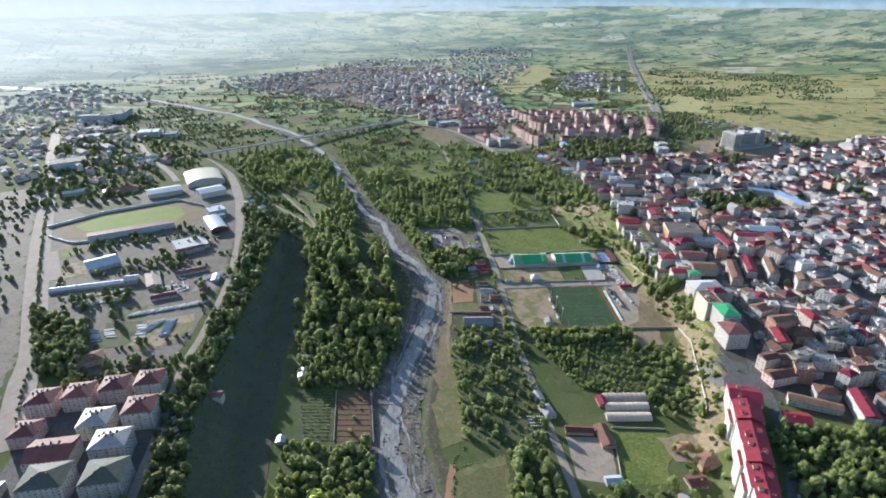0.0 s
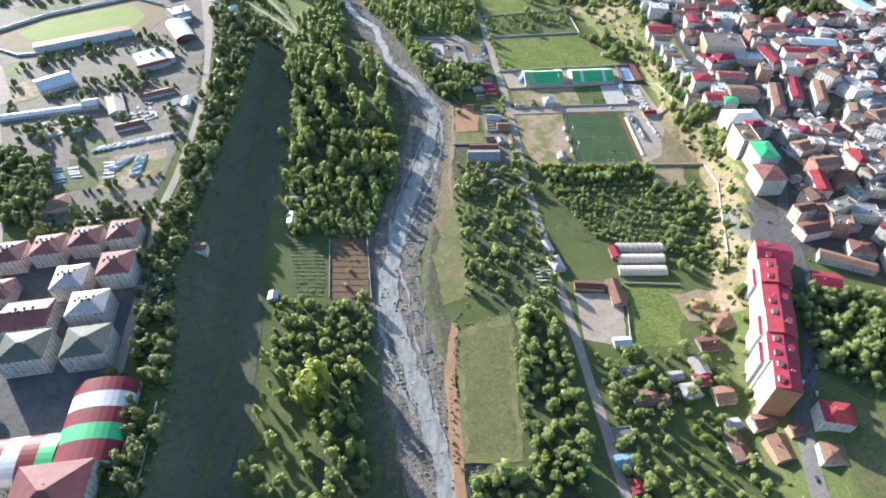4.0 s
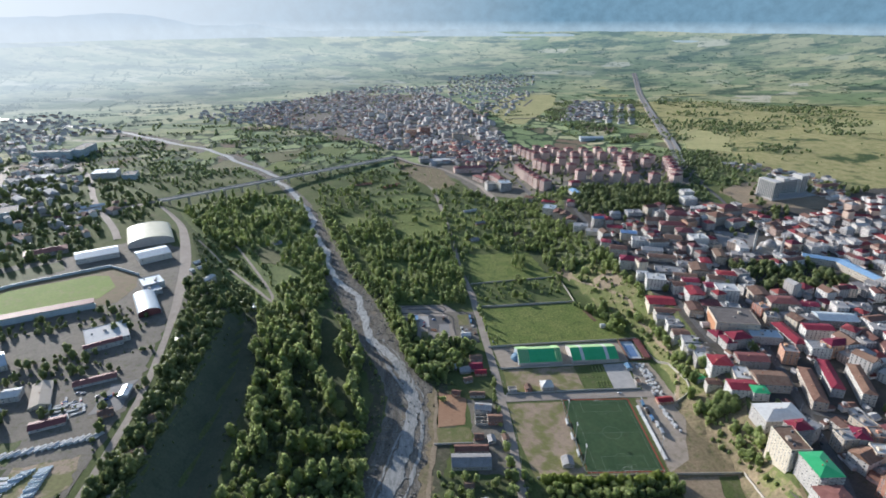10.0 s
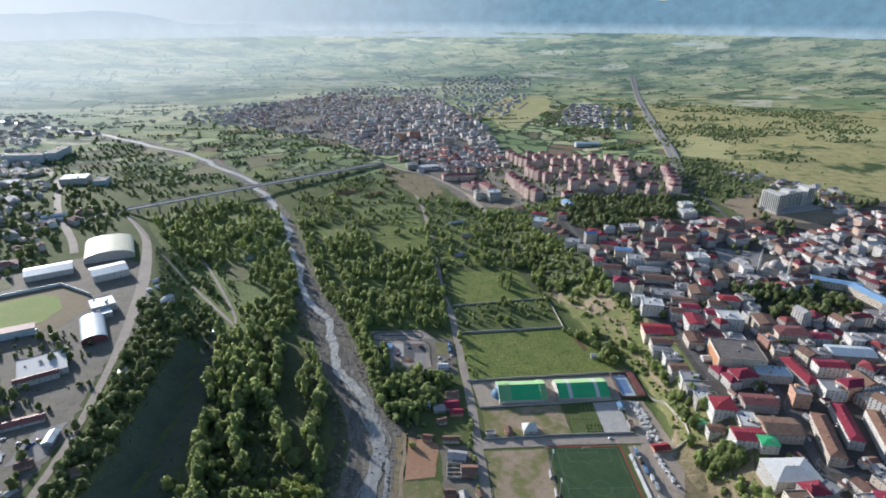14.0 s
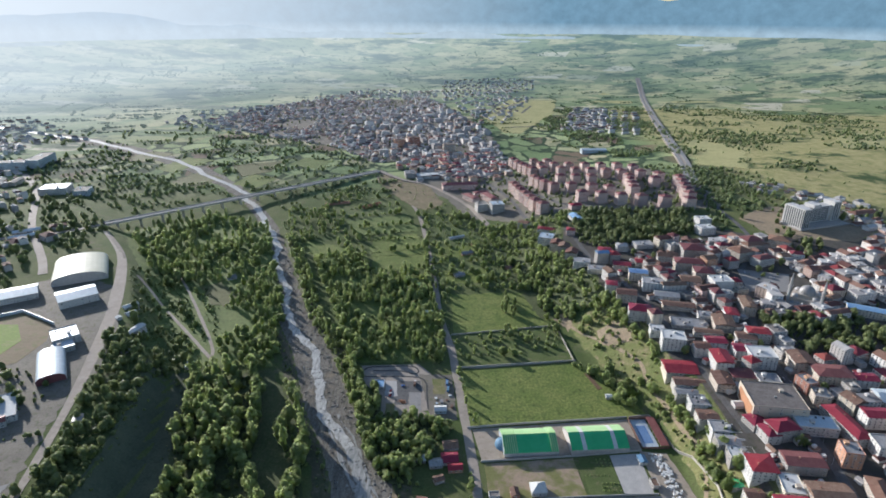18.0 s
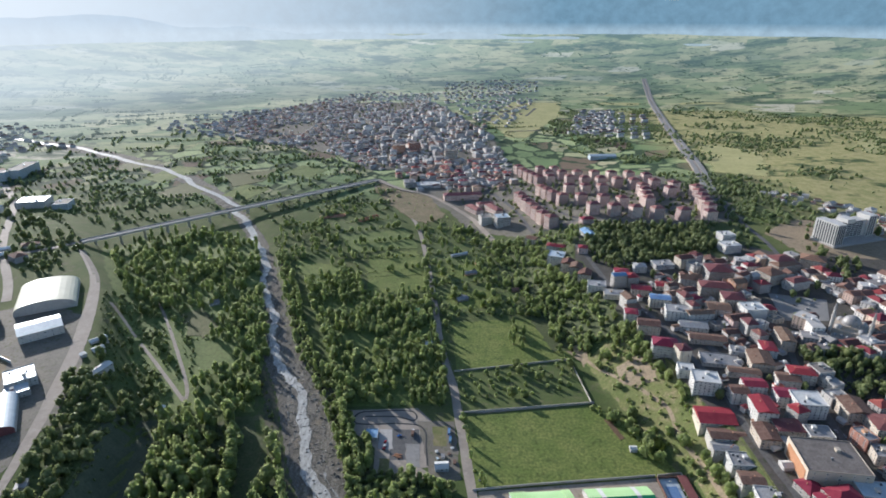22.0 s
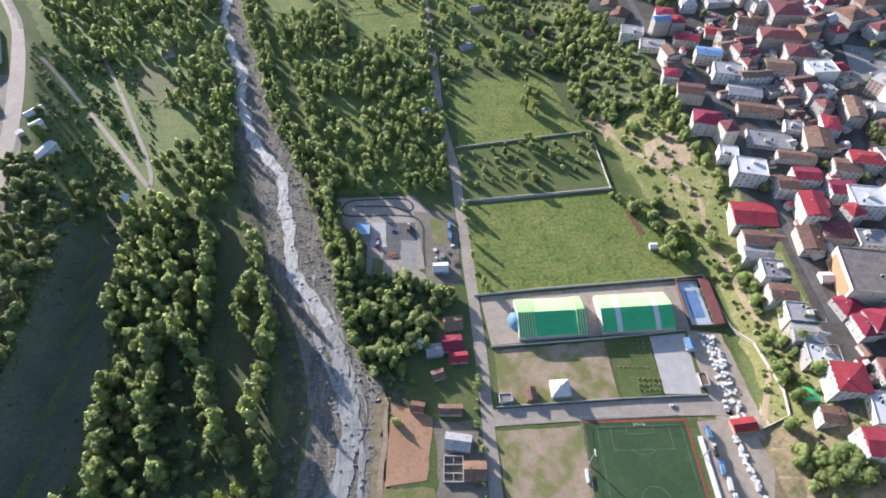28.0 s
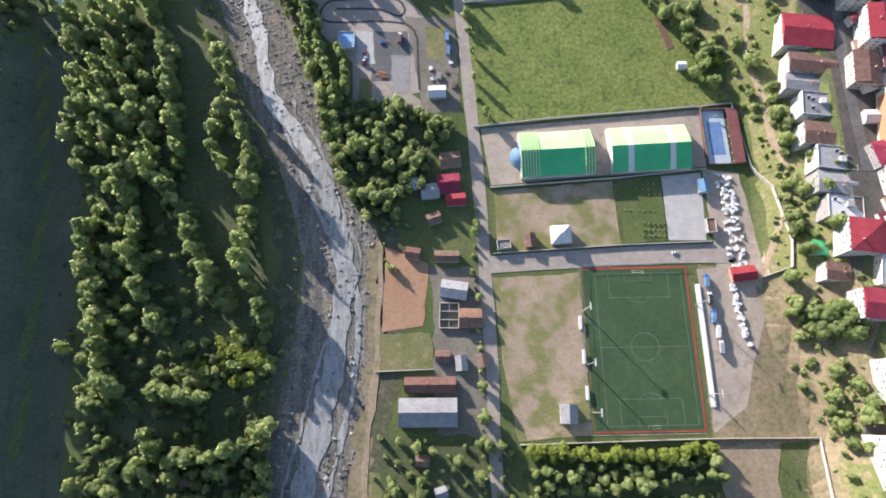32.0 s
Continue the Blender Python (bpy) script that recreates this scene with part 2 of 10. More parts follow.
M_PALEBLUE = mat("pale blue sheet", (0.44, 0.50, 0.54), (0.52, 0.58, 0.61), big=0.15, fine=1.5, rough=0.45, metal=0.2)
M_SKYBLUE = mat("sky-blue sheet roof", (0.22, 0.36, 0.54), (0.28, 0.43, 0.60), big=0.15, fine=1.5, rough=0.5)
M_GREEN = mat("green membrane", (0.05, 0.38, 0.14), (0.07, 0.43, 0.17), big=0.1, fine=1.5, spec=0.5, rough=0.38, bump=0.1, step=0.1)
M_LIME = mat("lime membrane", (0.42, 0.60, 0.30), (0.46, 0.63, 0.35), big=0.1, fine=1.5, rough=0.45, bump=0.1, step=0.1)
M_ORANGE = mat("orange cladding", (0.37, 0.19, 0.105), (0.42, 0.225, 0.13), big=0.2, fine=1.5, rough=0.6, step=0.1)
M_SALMON = mat("warm salmon render", (0.54, 0.40, 0.355), (0.58, 0.45, 0.40), (0.48, 0.355, 0.305), big=0.06, fine=1.2, vary=0.25, step=0.12)
M_ESTATEROOF = mat("dusty red roof", (0.235, 0.095, 0.095), (0.28, 0.125, 0.12), (0.19, 0.085, 0.083), big=0.12, fine=2, rough=0.7, vary=0.3, step=0.2)
M_PINK = mat("salmon render", (0.58, 0.42, 0.38), (0.62, 0.47, 0.42), big=0.2, fine=1.5, vary=0.2, step=0.1)
M_CREAM = mat("cream render", (0.46, 0.40, 0.32), (0.51, 0.45, 0.37), big=0.2, fine=1.5, vary=0.2, step=0.1)
M_WALLWHITE = mat("white render", (0.50, 0.48, 0.45), (0.43, 0.41, 0.385), (0.35, 0.325, 0.29), big=0.25, fine=1.5, vary=0.12, step=0.1)
M_BRICK = mat("bare hollow brick", (0.40, 0.20, 0.13), (0.46, 0.27, 0.19), (0.34, 0.24, 0.19), big=0.3, fine=3, vary=0.25)
M_BRIGHTWALL = mat("bright white render", (0.57, 0.56, 0.535), (0.50, 0.49, 0.465), (0.42, 0.40, 0.37), big=0.2, fine=1.2, vary=0.08, step=0.1)
M_ROWWALL = mat("weathered pale render", (0.60, 0.575, 0.53), (0.53, 0.50, 0.46), (0.45, 0.41, 0.37), big=0.2, fine=1.2, vary=0.1, step=0.12)
M_PLASTER = mat("grey plaster", (0.35, 0.33, 0.305), (0.42, 0.395, 0.36), (0.30, 0.275, 0.245), big=0.3, fine=2, vary=0.3)
M_MARBLE = mat("pale cut stone", (0.66, 0.65, 0.62), (0.58, 0.57, 0.55), big=0.5, fine=2.5, step=0.15, vary=0.15)
M_STONE = mat("pale rubble wall", (0.40, 0.37, 0.32), (0.48, 0.44, 0.38), big=0.4, fine=2.5)
M_METAL = mat("galvanised steel", (0.50, 0.51, 0.52), (0.58, 0.59, 0.60), big=0.5, fine=4, rough=0.45, metal=0.7, bump=0.1)


def ground_mat():
    """Grass, worn and dry places near by; a patchwork of hedged fields over the plain."""
    m, n, l, p = node_mat("open ground")
    co = n.new("ShaderNodeTexCoord").outputs["Object"]
    big, mid, small = noise_of(n, l, co, 0.012, 5), noise_of(n, l, co, 0.05, 6, 0.7), noise_of(n, l, co, 0.5, 5, 0.7)
    near = mix_colour(n, l, ramp_of(n, l, big, 0.4, 0.6), (0.084, 0.112, 0.038), (0.118, 0.135, 0.053))
    near = mix_colour(n, l, ramp_of(n, l, mid, 0.55, 0.70), near, (0.145, 0.135, 0.08))
    # fields: uneven cells, each with a crop of its own, paled to stand in for haze, and hedges on many of their edges
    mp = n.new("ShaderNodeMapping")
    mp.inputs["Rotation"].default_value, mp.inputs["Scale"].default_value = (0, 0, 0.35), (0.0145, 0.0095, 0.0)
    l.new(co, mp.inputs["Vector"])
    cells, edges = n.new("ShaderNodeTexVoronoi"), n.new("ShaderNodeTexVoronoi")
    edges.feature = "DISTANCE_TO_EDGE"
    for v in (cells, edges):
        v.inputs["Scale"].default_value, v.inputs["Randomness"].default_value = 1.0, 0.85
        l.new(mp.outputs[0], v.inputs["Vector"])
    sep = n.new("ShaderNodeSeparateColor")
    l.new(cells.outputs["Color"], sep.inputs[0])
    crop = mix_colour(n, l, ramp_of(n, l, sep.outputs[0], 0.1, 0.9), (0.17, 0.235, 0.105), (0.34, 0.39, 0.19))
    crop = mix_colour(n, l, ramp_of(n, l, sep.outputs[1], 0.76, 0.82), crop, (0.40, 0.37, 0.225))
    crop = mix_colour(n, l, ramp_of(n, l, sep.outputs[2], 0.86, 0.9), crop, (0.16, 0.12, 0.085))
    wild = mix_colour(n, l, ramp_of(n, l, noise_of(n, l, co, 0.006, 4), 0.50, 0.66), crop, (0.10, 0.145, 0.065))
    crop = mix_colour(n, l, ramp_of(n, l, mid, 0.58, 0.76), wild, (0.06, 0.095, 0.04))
    hedge = n.new("ShaderNodeMath")
    hedge.operation = "MULTIPLY_ADD"
    l.new(noise_of(n, l, co, 0.018, 4, 0.6), hedge.inputs[0])
    hedge.inputs[1].default_value, hedge.inputs[2].default_value = 0.55, -0.20
    gap = n.new("ShaderNodeMath")
    gap.operation = "SUBTRACT"
    l.new(hedge.outputs[0], gap.inputs[0]), l.new(edges.outputs["Distance"], gap.inputs[1])
    crop = mix_colour(n, l, ramp_of(n, l, gap.outputs[0], -0.01, 0.02), crop, (0.042, 0.068, 0.036))
    # open dry hill land towards the east
    xyz = n.new("ShaderNodeSeparateXYZ")
    l.new(co, xyz.inputs[0])
    dry = mix_colour(n, l, ramp_of(n, l, mid, 0.42, 0.64), (0.40, 0.35, 0.165), (0.235, 0.245, 0.095))
    dry = mix_colour(n, l, ramp_of(n, l, big, 0.54, 0.62), dry, (0.07, 0.10, 0.04))
    ease_x = n.new("ShaderNodeMapRange")
    ease_x.inputs[1].default_value, ease_x.inputs[2].default_value = 470, 620
    l.new(xyz.outputs[0], ease_x.inputs[0])
    land = mix_colour(n, l, ease_x.outputs[0], crop, dry)
    ease_y = n.new("ShaderNodeMapRange")
    ease_y.inputs[1].default_value, ease_y.inputs[2].default_value = 850, 1100
    l.new(xyz.outputs[1], ease_y.inputs[0])
    mx = n.new("ShaderNodeMath")
    mx.operation = "MAXIMUM"
    l.new(ease_y.outputs[0], mx.inputs[0]), l.new(ease_x.outputs[0], mx.inputs[1])
    col = mix_colour(n, l, mx.outputs[0], near, land)
    h = n.new("ShaderNodeHueSaturation")
    q = n.new("ShaderNodeMapRange")
    q.inputs[1].default_value, q.inputs[2].default_value, q.inputs[3].default_value, q.inputs[4].default_value = 0.25, 0.75, 0.65, 1.35
    l.new(small, q.inputs[0]), l.new(q.outputs[0], h.inputs["Value"]), l.new(col, h.inputs["Color"])
    l.new(h.outputs[0], p.inputs["Base Color"])
    p.inputs["Roughness"].default_value, p.inputs["Specular IOR Level"].default_value = 0.92, 0.10
    bn = n.new("ShaderNodeBump")
    bn.inputs["Strength"].default_value, bn.inputs["Distance"].default_value = 0.7, 0.6
    l.new(small, bn.inputs["Height"]), l.new(bn.outputs[0], p.inputs["Normal"])
    return m


def flow_of(n, l, co, wide, long):
    """Coordinates drawn out along the river, so that patterns follow its run."""
    mp = n.new("ShaderNodeMapping")
    mp.inputs["Rotation"].default_value, mp.inputs["Scale"].default_value = (0, 0, -0.12), (wide, long, 0.1)
    l.new(co, mp.inputs["Vector"])
    return mp.outputs[0]


def water_mat(name, clear_run, broken, foam_glint):
    """Shallow running water over stones: threads of foam, with sun glint painted into their white, between clear,
    glossy runs.
    """
    m, n, l, p = node_mat(name)
    co = n.new("ShaderNodeTexCoord").outputs["Object"]
    foam, small = noise_of(n, l, flow_of(n, l, co, 0.30, 0.07), 1.0, 6, 0.75), noise_of(n, l, co, 1.1, 5, 0.75)
    col = mix_colour(n, l, ramp_of(n, l, foam, 0.40, 0.60), clear_run, broken)
    col = mix_colour(n, l, ramp_of(n, l, small, 0.55, 0.72), col, foam_glint)
    l.new(col, p.inputs["Base Color"])
    p.inputs["Roughness"].default_value, p.inputs["Specular IOR Level"].default_value = 0.42, 0.35
    bn = n.new("ShaderNodeBump")
    bn.inputs["Strength"].default_value, bn.inputs["Distance"].default_value = 0.4, 0.25
    l.new(small, bn.inputs["Height"]), l.new(bn.outputs[0], p.inputs["Normal"])
    return m


def gravel_mat():
    """River gravel: pale bars and darker wet runs drawn out along the flow, with stones."""
    m, n, l, p = node_mat("streaked river gravel")
    co = n.new("ShaderNodeTexCoord").outputs["Object"]
    run, small = noise_of(n, l, flow_of(n, l, co, 0.17, 0.03), 1.0, 7, 0.7), noise_of(n, l, co, 0.55, 7, 0.8)
    col = mix_colour(n, l, ramp_of(n, l, run, 0.40, 0.60), (0.128, 0.117, 0.097), (0.225, 0.206, 0.172))
    col = mix_colour(n, l, ramp_of(n, l, noise_of(n, l, co, 0.05, 6, 0.65), 0.55, 0.66), col, (0.25, 0.21, 0.155))
    col = mix_colour(n, l, ramp_of(n, l, noise_of(n, l, co, 0.10, 6, 0.7), 0.60, 0.68), col, (0.085, 0.095, 0.055))
    h = n.new("ShaderNodeHueSaturation")
    q = n.new("ShaderNodeMapRange")
    q.inputs[1].default_value, q.inputs[2].default_value, q.inputs[3].default_value, q.inputs[4].default_value = 0.36, 0.64, 0.58, 1.4
    l.new(small, q.inputs[0]), l.new(q.outputs[0], h.inputs["Value"]), l.new(col, h.inputs["Color"])
    l.new(h.outputs[0], p.inputs["Base Color"])
    p.inputs["Roughness"].default_value, p.inputs["Specular IOR Level"].default_value = 0.9, 0.1
    bn = n.new("ShaderNodeBump")
    bn.inputs["Strength"].default_value, bn.inputs["Distance"].default_value = 1.0, 0.6
    l.new(small, bn.inputs["Height"]), l.new(bn.outputs[0], p.inputs["Normal"])
    return m


M_GRAVEL = gravel_mat()
M_GROUND, M_WATER = ground_mat(), water_mat("running river water", (0.25, 0.245, 0.22), (0.47, 0.465, 0.43), (0.66, 0.65, 0.60))
M_SHALLOW = water_mat("shallow river water", (0.18, 0.185, 0.172), (0.335, 0.33, 0.305), (0.52, 0.51, 0.475))


# ---- the lie of the land: a valley floor between two terraces ----
WEST_TOP = ((-900, -320), (-436, -342), (-314, -375), (-159, -388), (55, -402), (172, -425), (239, -475), (441, -575), (620, -720), (900, -950))
WEST_TOE = ((-900, -270), (-420, -293), (-266, -325), (-126, -338), (58, -358), (205, -395), (269, -420), (441, -490), (620, -600), (900, -800))
EAST_TOE = ((-900, 60), (-450, 70), (-280, 92), (-190, 125), (-100, 142), (0, 118), (70, 124), (130, 117), (170, 100), (250, 75), (400, 45), (560, 20), (800, -60), (1000, 0), (1300, 200))
EAST_TOP = ((-900, 112), (-450, 112), (-280, 122), (-190, 145), (-100, 170), (0, 168), (130, 160), (250, 140), (400, 112), (560, 95), (800, 190), (1000, 330), (1300, 600))
EAST_RISE = ((-900, 22), (-280, 26), (-100, 32), (100, 36), (600, 38), (1300, 38))


def along(table, y):
    a = np.array(table, float)
    return np.interp(y, a[:, 0], a[:, 1])


def ease(t):
    t = np.clip(t, 0.0, 1.0)
    return t * t * (3 - 2 * t)


def height(x, y):
    """The ground's height, for numbers or arrays."""
    x, y = np.asarray(x, float), np.asarray(y, float)
    toe, top = along(WEST_TOE, y), along(WEST_TOP, y)
    west = 26 * np.clip(((toe - x) / (toe - top) - 0.42) / 0.58, 0, 1) * (1 - ease((y - 500) / 600))
    toe, top = along(EAST_TOE, y), along(EAST_TOP, y)
    east = along(EAST_RISE, y) * np.clip((x - toe) / (top - toe), 0, 1) + np.clip((x - top) * 0.035, 0, 14)
    east = east * (1 - ease((y - 900) / 1500))
    far = np.hypot(x + 100, y + 400)
    return west + east + 275 * np.clip((far - 2900) / 1700, 0, 1.05) ** 2


# ---- builders ----
def mesh_from(name, verts, faces, material, smooth=False):
    me = bpy.data.meshes.new(name)
    me.from_pydata([tuple(v) for v in verts], [], [tuple(f) for f in faces])
    for m in material if isinstance(material, (list, tuple)) else (material,):
        me.materials.append(m)
    if smooth:
        me.shade_smooth()
    me.update()
    return me


def part(name, bm, material, parent=None, label=""):
    """Links a bmesh as one mesh object under a thing or part."""
    me = bpy.data.meshes.new(name)
    bmesh.ops.recalc_face_normals(bm, faces=bm.faces)
    bm.to_mesh(me)
    bm.free()
    for m in material if isinstance(material, (list, tuple)) else (material,):
        me.materials.append(m)
    ob = new(name, me)
    ob.parent = parent
    return tagged(ob, label)


def put(name, me, parent, m=None, label=""):
    """An object of its own on a shared mesh."""
    ob = new(name, me)
    ob.parent = parent
    if m is not None:
        ob.matrix_basis = m
    return tagged(ob, label)


def box(bm, x0, x1, y0, y1, z0, z1, slot=0):
    v = [bm.verts.new(c) for c in ((x0, y0, z0), (x1, y0, z0), (x1, y1, z0), (x0, y1, z0), (x0, y0, z1), (x1, y0, z1), (x1, y1, z1), (x0, y1, z1))]
    for f in ((0, 3, 2, 1), (4, 5, 6, 7), (0, 1, 5, 4), (1, 2, 6, 5), (2, 3, 7, 6), (3, 0, 4, 7)):
        bm.faces.new([v[i] for i in f]).material_index = slot


def prism(bm, points, z0, z1, slot=0):
    lo, hi = [bm.verts.new((x, y, z0)) for x, y in points], [bm.verts.new((x, y, z1)) for x, y in points]
    bm.faces.new(hi).material_index = slot
    bm.faces.new(lo[::-1]).material_index = slot
    for i in range(len(points)):
        j = (i + 1) % len(points)
        bm.faces.new((lo[i], lo[j], hi[j], hi[i])).material_index = slot


def thing(name, x, y, turn=0.0, label="", category="", group="", z=None, sink=0.0):
    ob = new(name)
    ob.empty_display_size = 2
    ob.matrix_basis = pose(x, y, (float(height(x, y)) if z is None else z) - sink, 0, 0, turn)
    return tagged(ob, label, category, group)


def inside(poly, x, y):
    hit, n = False, len(poly)
    for i in range(n):
        (xa, ya), (xb, yb) = poly[i], poly[i - 1]
        if (ya > y) != (yb > y) and x < (xb - xa) * (y - ya) / (yb - ya) + xa:
            hit = not hit
    return hit


def patch(name, poly, material, up=0.12, cell=9.0, label="", ragged=0.0, seed=1):
    """A piece of ground of its own surface, laid over the land."""
    rng = random.Random(seed)
    if ragged:
        full = []
        for i, (x, y) in enumerate(poly):
            xb, yb = poly[(i + 1) % len(poly)]
            k = max(1, int(math.hypot(xb - x, yb - y) / 7))
            for j in range(k):
                full.append((x + (xb - x) * j / k + rng.uniform(-ragged, ragged), y + (yb - y) * j / k + rng.uniform(-ragged, ragged)))
        poly = full
    bm = bmesh.new()
    bm.faces.new([bm.verts.new((x, y, 0)) for x, y in poly])
    xs, ys = [p[0] for p in poly], [p[1] for p in poly]
    for axis, lo, hi in ((0, min(xs), max(xs)), (1, min(ys), max(ys))):
        for c in np.arange(lo + cell, hi, cell):
            co, no = ((c, 0, 0), (1, 0, 0)) if axis == 0 else ((0, c, 0), (0, 1, 0))
            bmesh.ops.bisect_plane(bm, geom=bm.verts[:] + bm.edges[:] + bm.faces[:], plane_co=co, plane_no=no)
    bmesh.ops.triangulate(bm, faces=bm.faces[:])
    for v in bm.verts:
        v.co.z = float(height(v.co.x, v.co.y)) + up
    rim = [e for e in bm.edges if e.is_boundary]
    ex = bmesh.ops.extrude_edge_only(bm, edges=rim)
    for v in ex["geom"]:
        if isinstance(v, bmesh.types.BMVert):
            v.co.z -= up + 0.4
    ob = part(name, bm, material)
    return tagged(ob, label, "ground", kind="structure")


def smooth_line(points, step=8.0):
    """Points along a soft curve through the given ones."""
    pts = [Vector(p) for p in points]
    out = []
    for i in range(len(pts) - 1):
        a, b, c, d = pts[max(i - 1, 0)], pts[i], pts[i + 1], pts[min(i + 2, len(pts) - 1)]
        k = max(2, int((c - b).length / step))
        for j in range(k):
            t = j / k
            out.append(0.5 * ((2 * b) + (c - a) * t + (2 * a - 5 * b + 4 * c - d) * t * t + (3 * b - a - 3 * c + d) * t ** 3))
    return out + [pts[-1]]


def ribbon(name, points, widths, material, up=0.2, label="", category="road", wobble=0.0, rows=3, seed=3, step=8.0, skirt=0.5, height_of=None):
    """A strip that follows a line over the land, with edges that go down into it."""
    line = smooth_line(points, step)
    ws = np.interp(np.linspace(0, 1, len(line)), np.linspace(0, 1, len(widths)), widths)
    verts, faces = [], []
    level = height_of or height
    for i, p in enumerate(line):
        d = (line[min(i + 1, len(line) - 1)] - line[max(i - 1, 0)]).normalized()
        s = Vector((-d.y, d.x))
        wl, wr = (ws[i] / 2 + wobble * (1.3 * noise.noise((i * 0.21 + seed, k, seed)) + 0.9 * noise.noise((i * 0.67 + seed, k, 3.3))) for k in (0.0, 9.0))
        for k in range(rows + 1):
            q = p + s * (wl - (wl + wr) * k / rows)
            verts.append((q.x, q.y, float(level(q.x, q.y)) + up))
        for e in (0, rows):
            q = verts[len(verts) - (rows + 1) + (e if e == 0 else rows - 1)] if e else verts[-(rows + 1)]
            verts.append((q[0], q[1], q[2] - skirt))
    n = rows + 3
    for i in range(len(line) - 1):
        a, b = i * n, (i + 1) * n
        for k in range(rows):
            faces.append((a + k, b + k, b + k + 1, a + k + 1))
        faces.append((a + rows + 1, b + rows + 1, b, a))
        faces.append((a + rows, b + rows, b + rows + 2, a + rows + 2))
    ob = new(name, mesh_from(name, verts, faces, material, smooth=False))
    return tagged(ob, label, category, kind="structure")


# ---- the ground sheet, out to the mountains' feet ----
RIVER = ((-100, -760), (-128, -560), (-147, -470), (-162, -415), (-184, -352), (-199, -290), (-195, -212), (-176, -113), (-166, -50), (-164, 0), (-172, 35),
         (-190, 80), (-216, 130), (-243, 200), (-262, 250), (-312, 350), (-375, 528), (-415, 640), (-448, 717), (-552, 901), (-756, 1132), (-1072, 1378), (-1395, 1556), (-1800, 1736), (-2600, 1900))


def river_x(y):
    return np.interp(y, [p[1] for p in RIVER], [p[0] for p in RIVER])


def axis_steps(lo, hi, a, b, step):
    """Even steps between a and b, growing ones out to lo and hi."""
    mid = list(np.arange(a, b + 0.1, step))
    for sign, end, start in ((-1, lo, a), (1, hi, b)):
        c, s, more = start, step, []
        while (end - c) * sign > 0:
            s *= 1.14
            c += sign * s
            more.append(c)
        mid = more[::-1] + mid if sign < 0 else mid + more
    return np.array(mid)


def ground_height(x, y):
    """The land with the river's bed cut into it and small unevenness."""
    z = height(x, y)
    off = np.abs(x - river_x(y))
    inner = np.interp(y, (-900, -50, 60, 200, 450, 700), (26, 26, 24, 22, 19, 14))
    return z - 2.2 * (1 - ease((off - inner) / 9)) * (1 - ease((y - 905) / 60))


gx, gy = axis_steps(-4600, 4400, -800, 480, 5.5), axis_steps(-1500, 4300, -780, 720, 5.5)
GX, GY = np.meshgrid(gx, gy)
RR = np.hypot(GX + 100, GY + 400)
shrink = np.minimum(1.0, 4680 / np.maximum(RR, 1))
GX, GY = (GX + 100) * shrink - 100, (GY + 400) * shrink - 400
GZ = ground_height(GX, GY)
nx, ny = len(gx), len(gy)
idx = np.arange(nx * ny).reshape(ny, nx)
quads = np.stack([idx[:-1, :-1], idx[:-1, 1:], idx[1:, 1:], idx[1:, :-1]], -1).reshape(-1, 4)
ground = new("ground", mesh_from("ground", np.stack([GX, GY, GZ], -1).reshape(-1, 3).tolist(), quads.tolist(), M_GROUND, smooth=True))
tagged(ground, "green valley floor, terraces and a plain of fields", "ground", kind="structure")


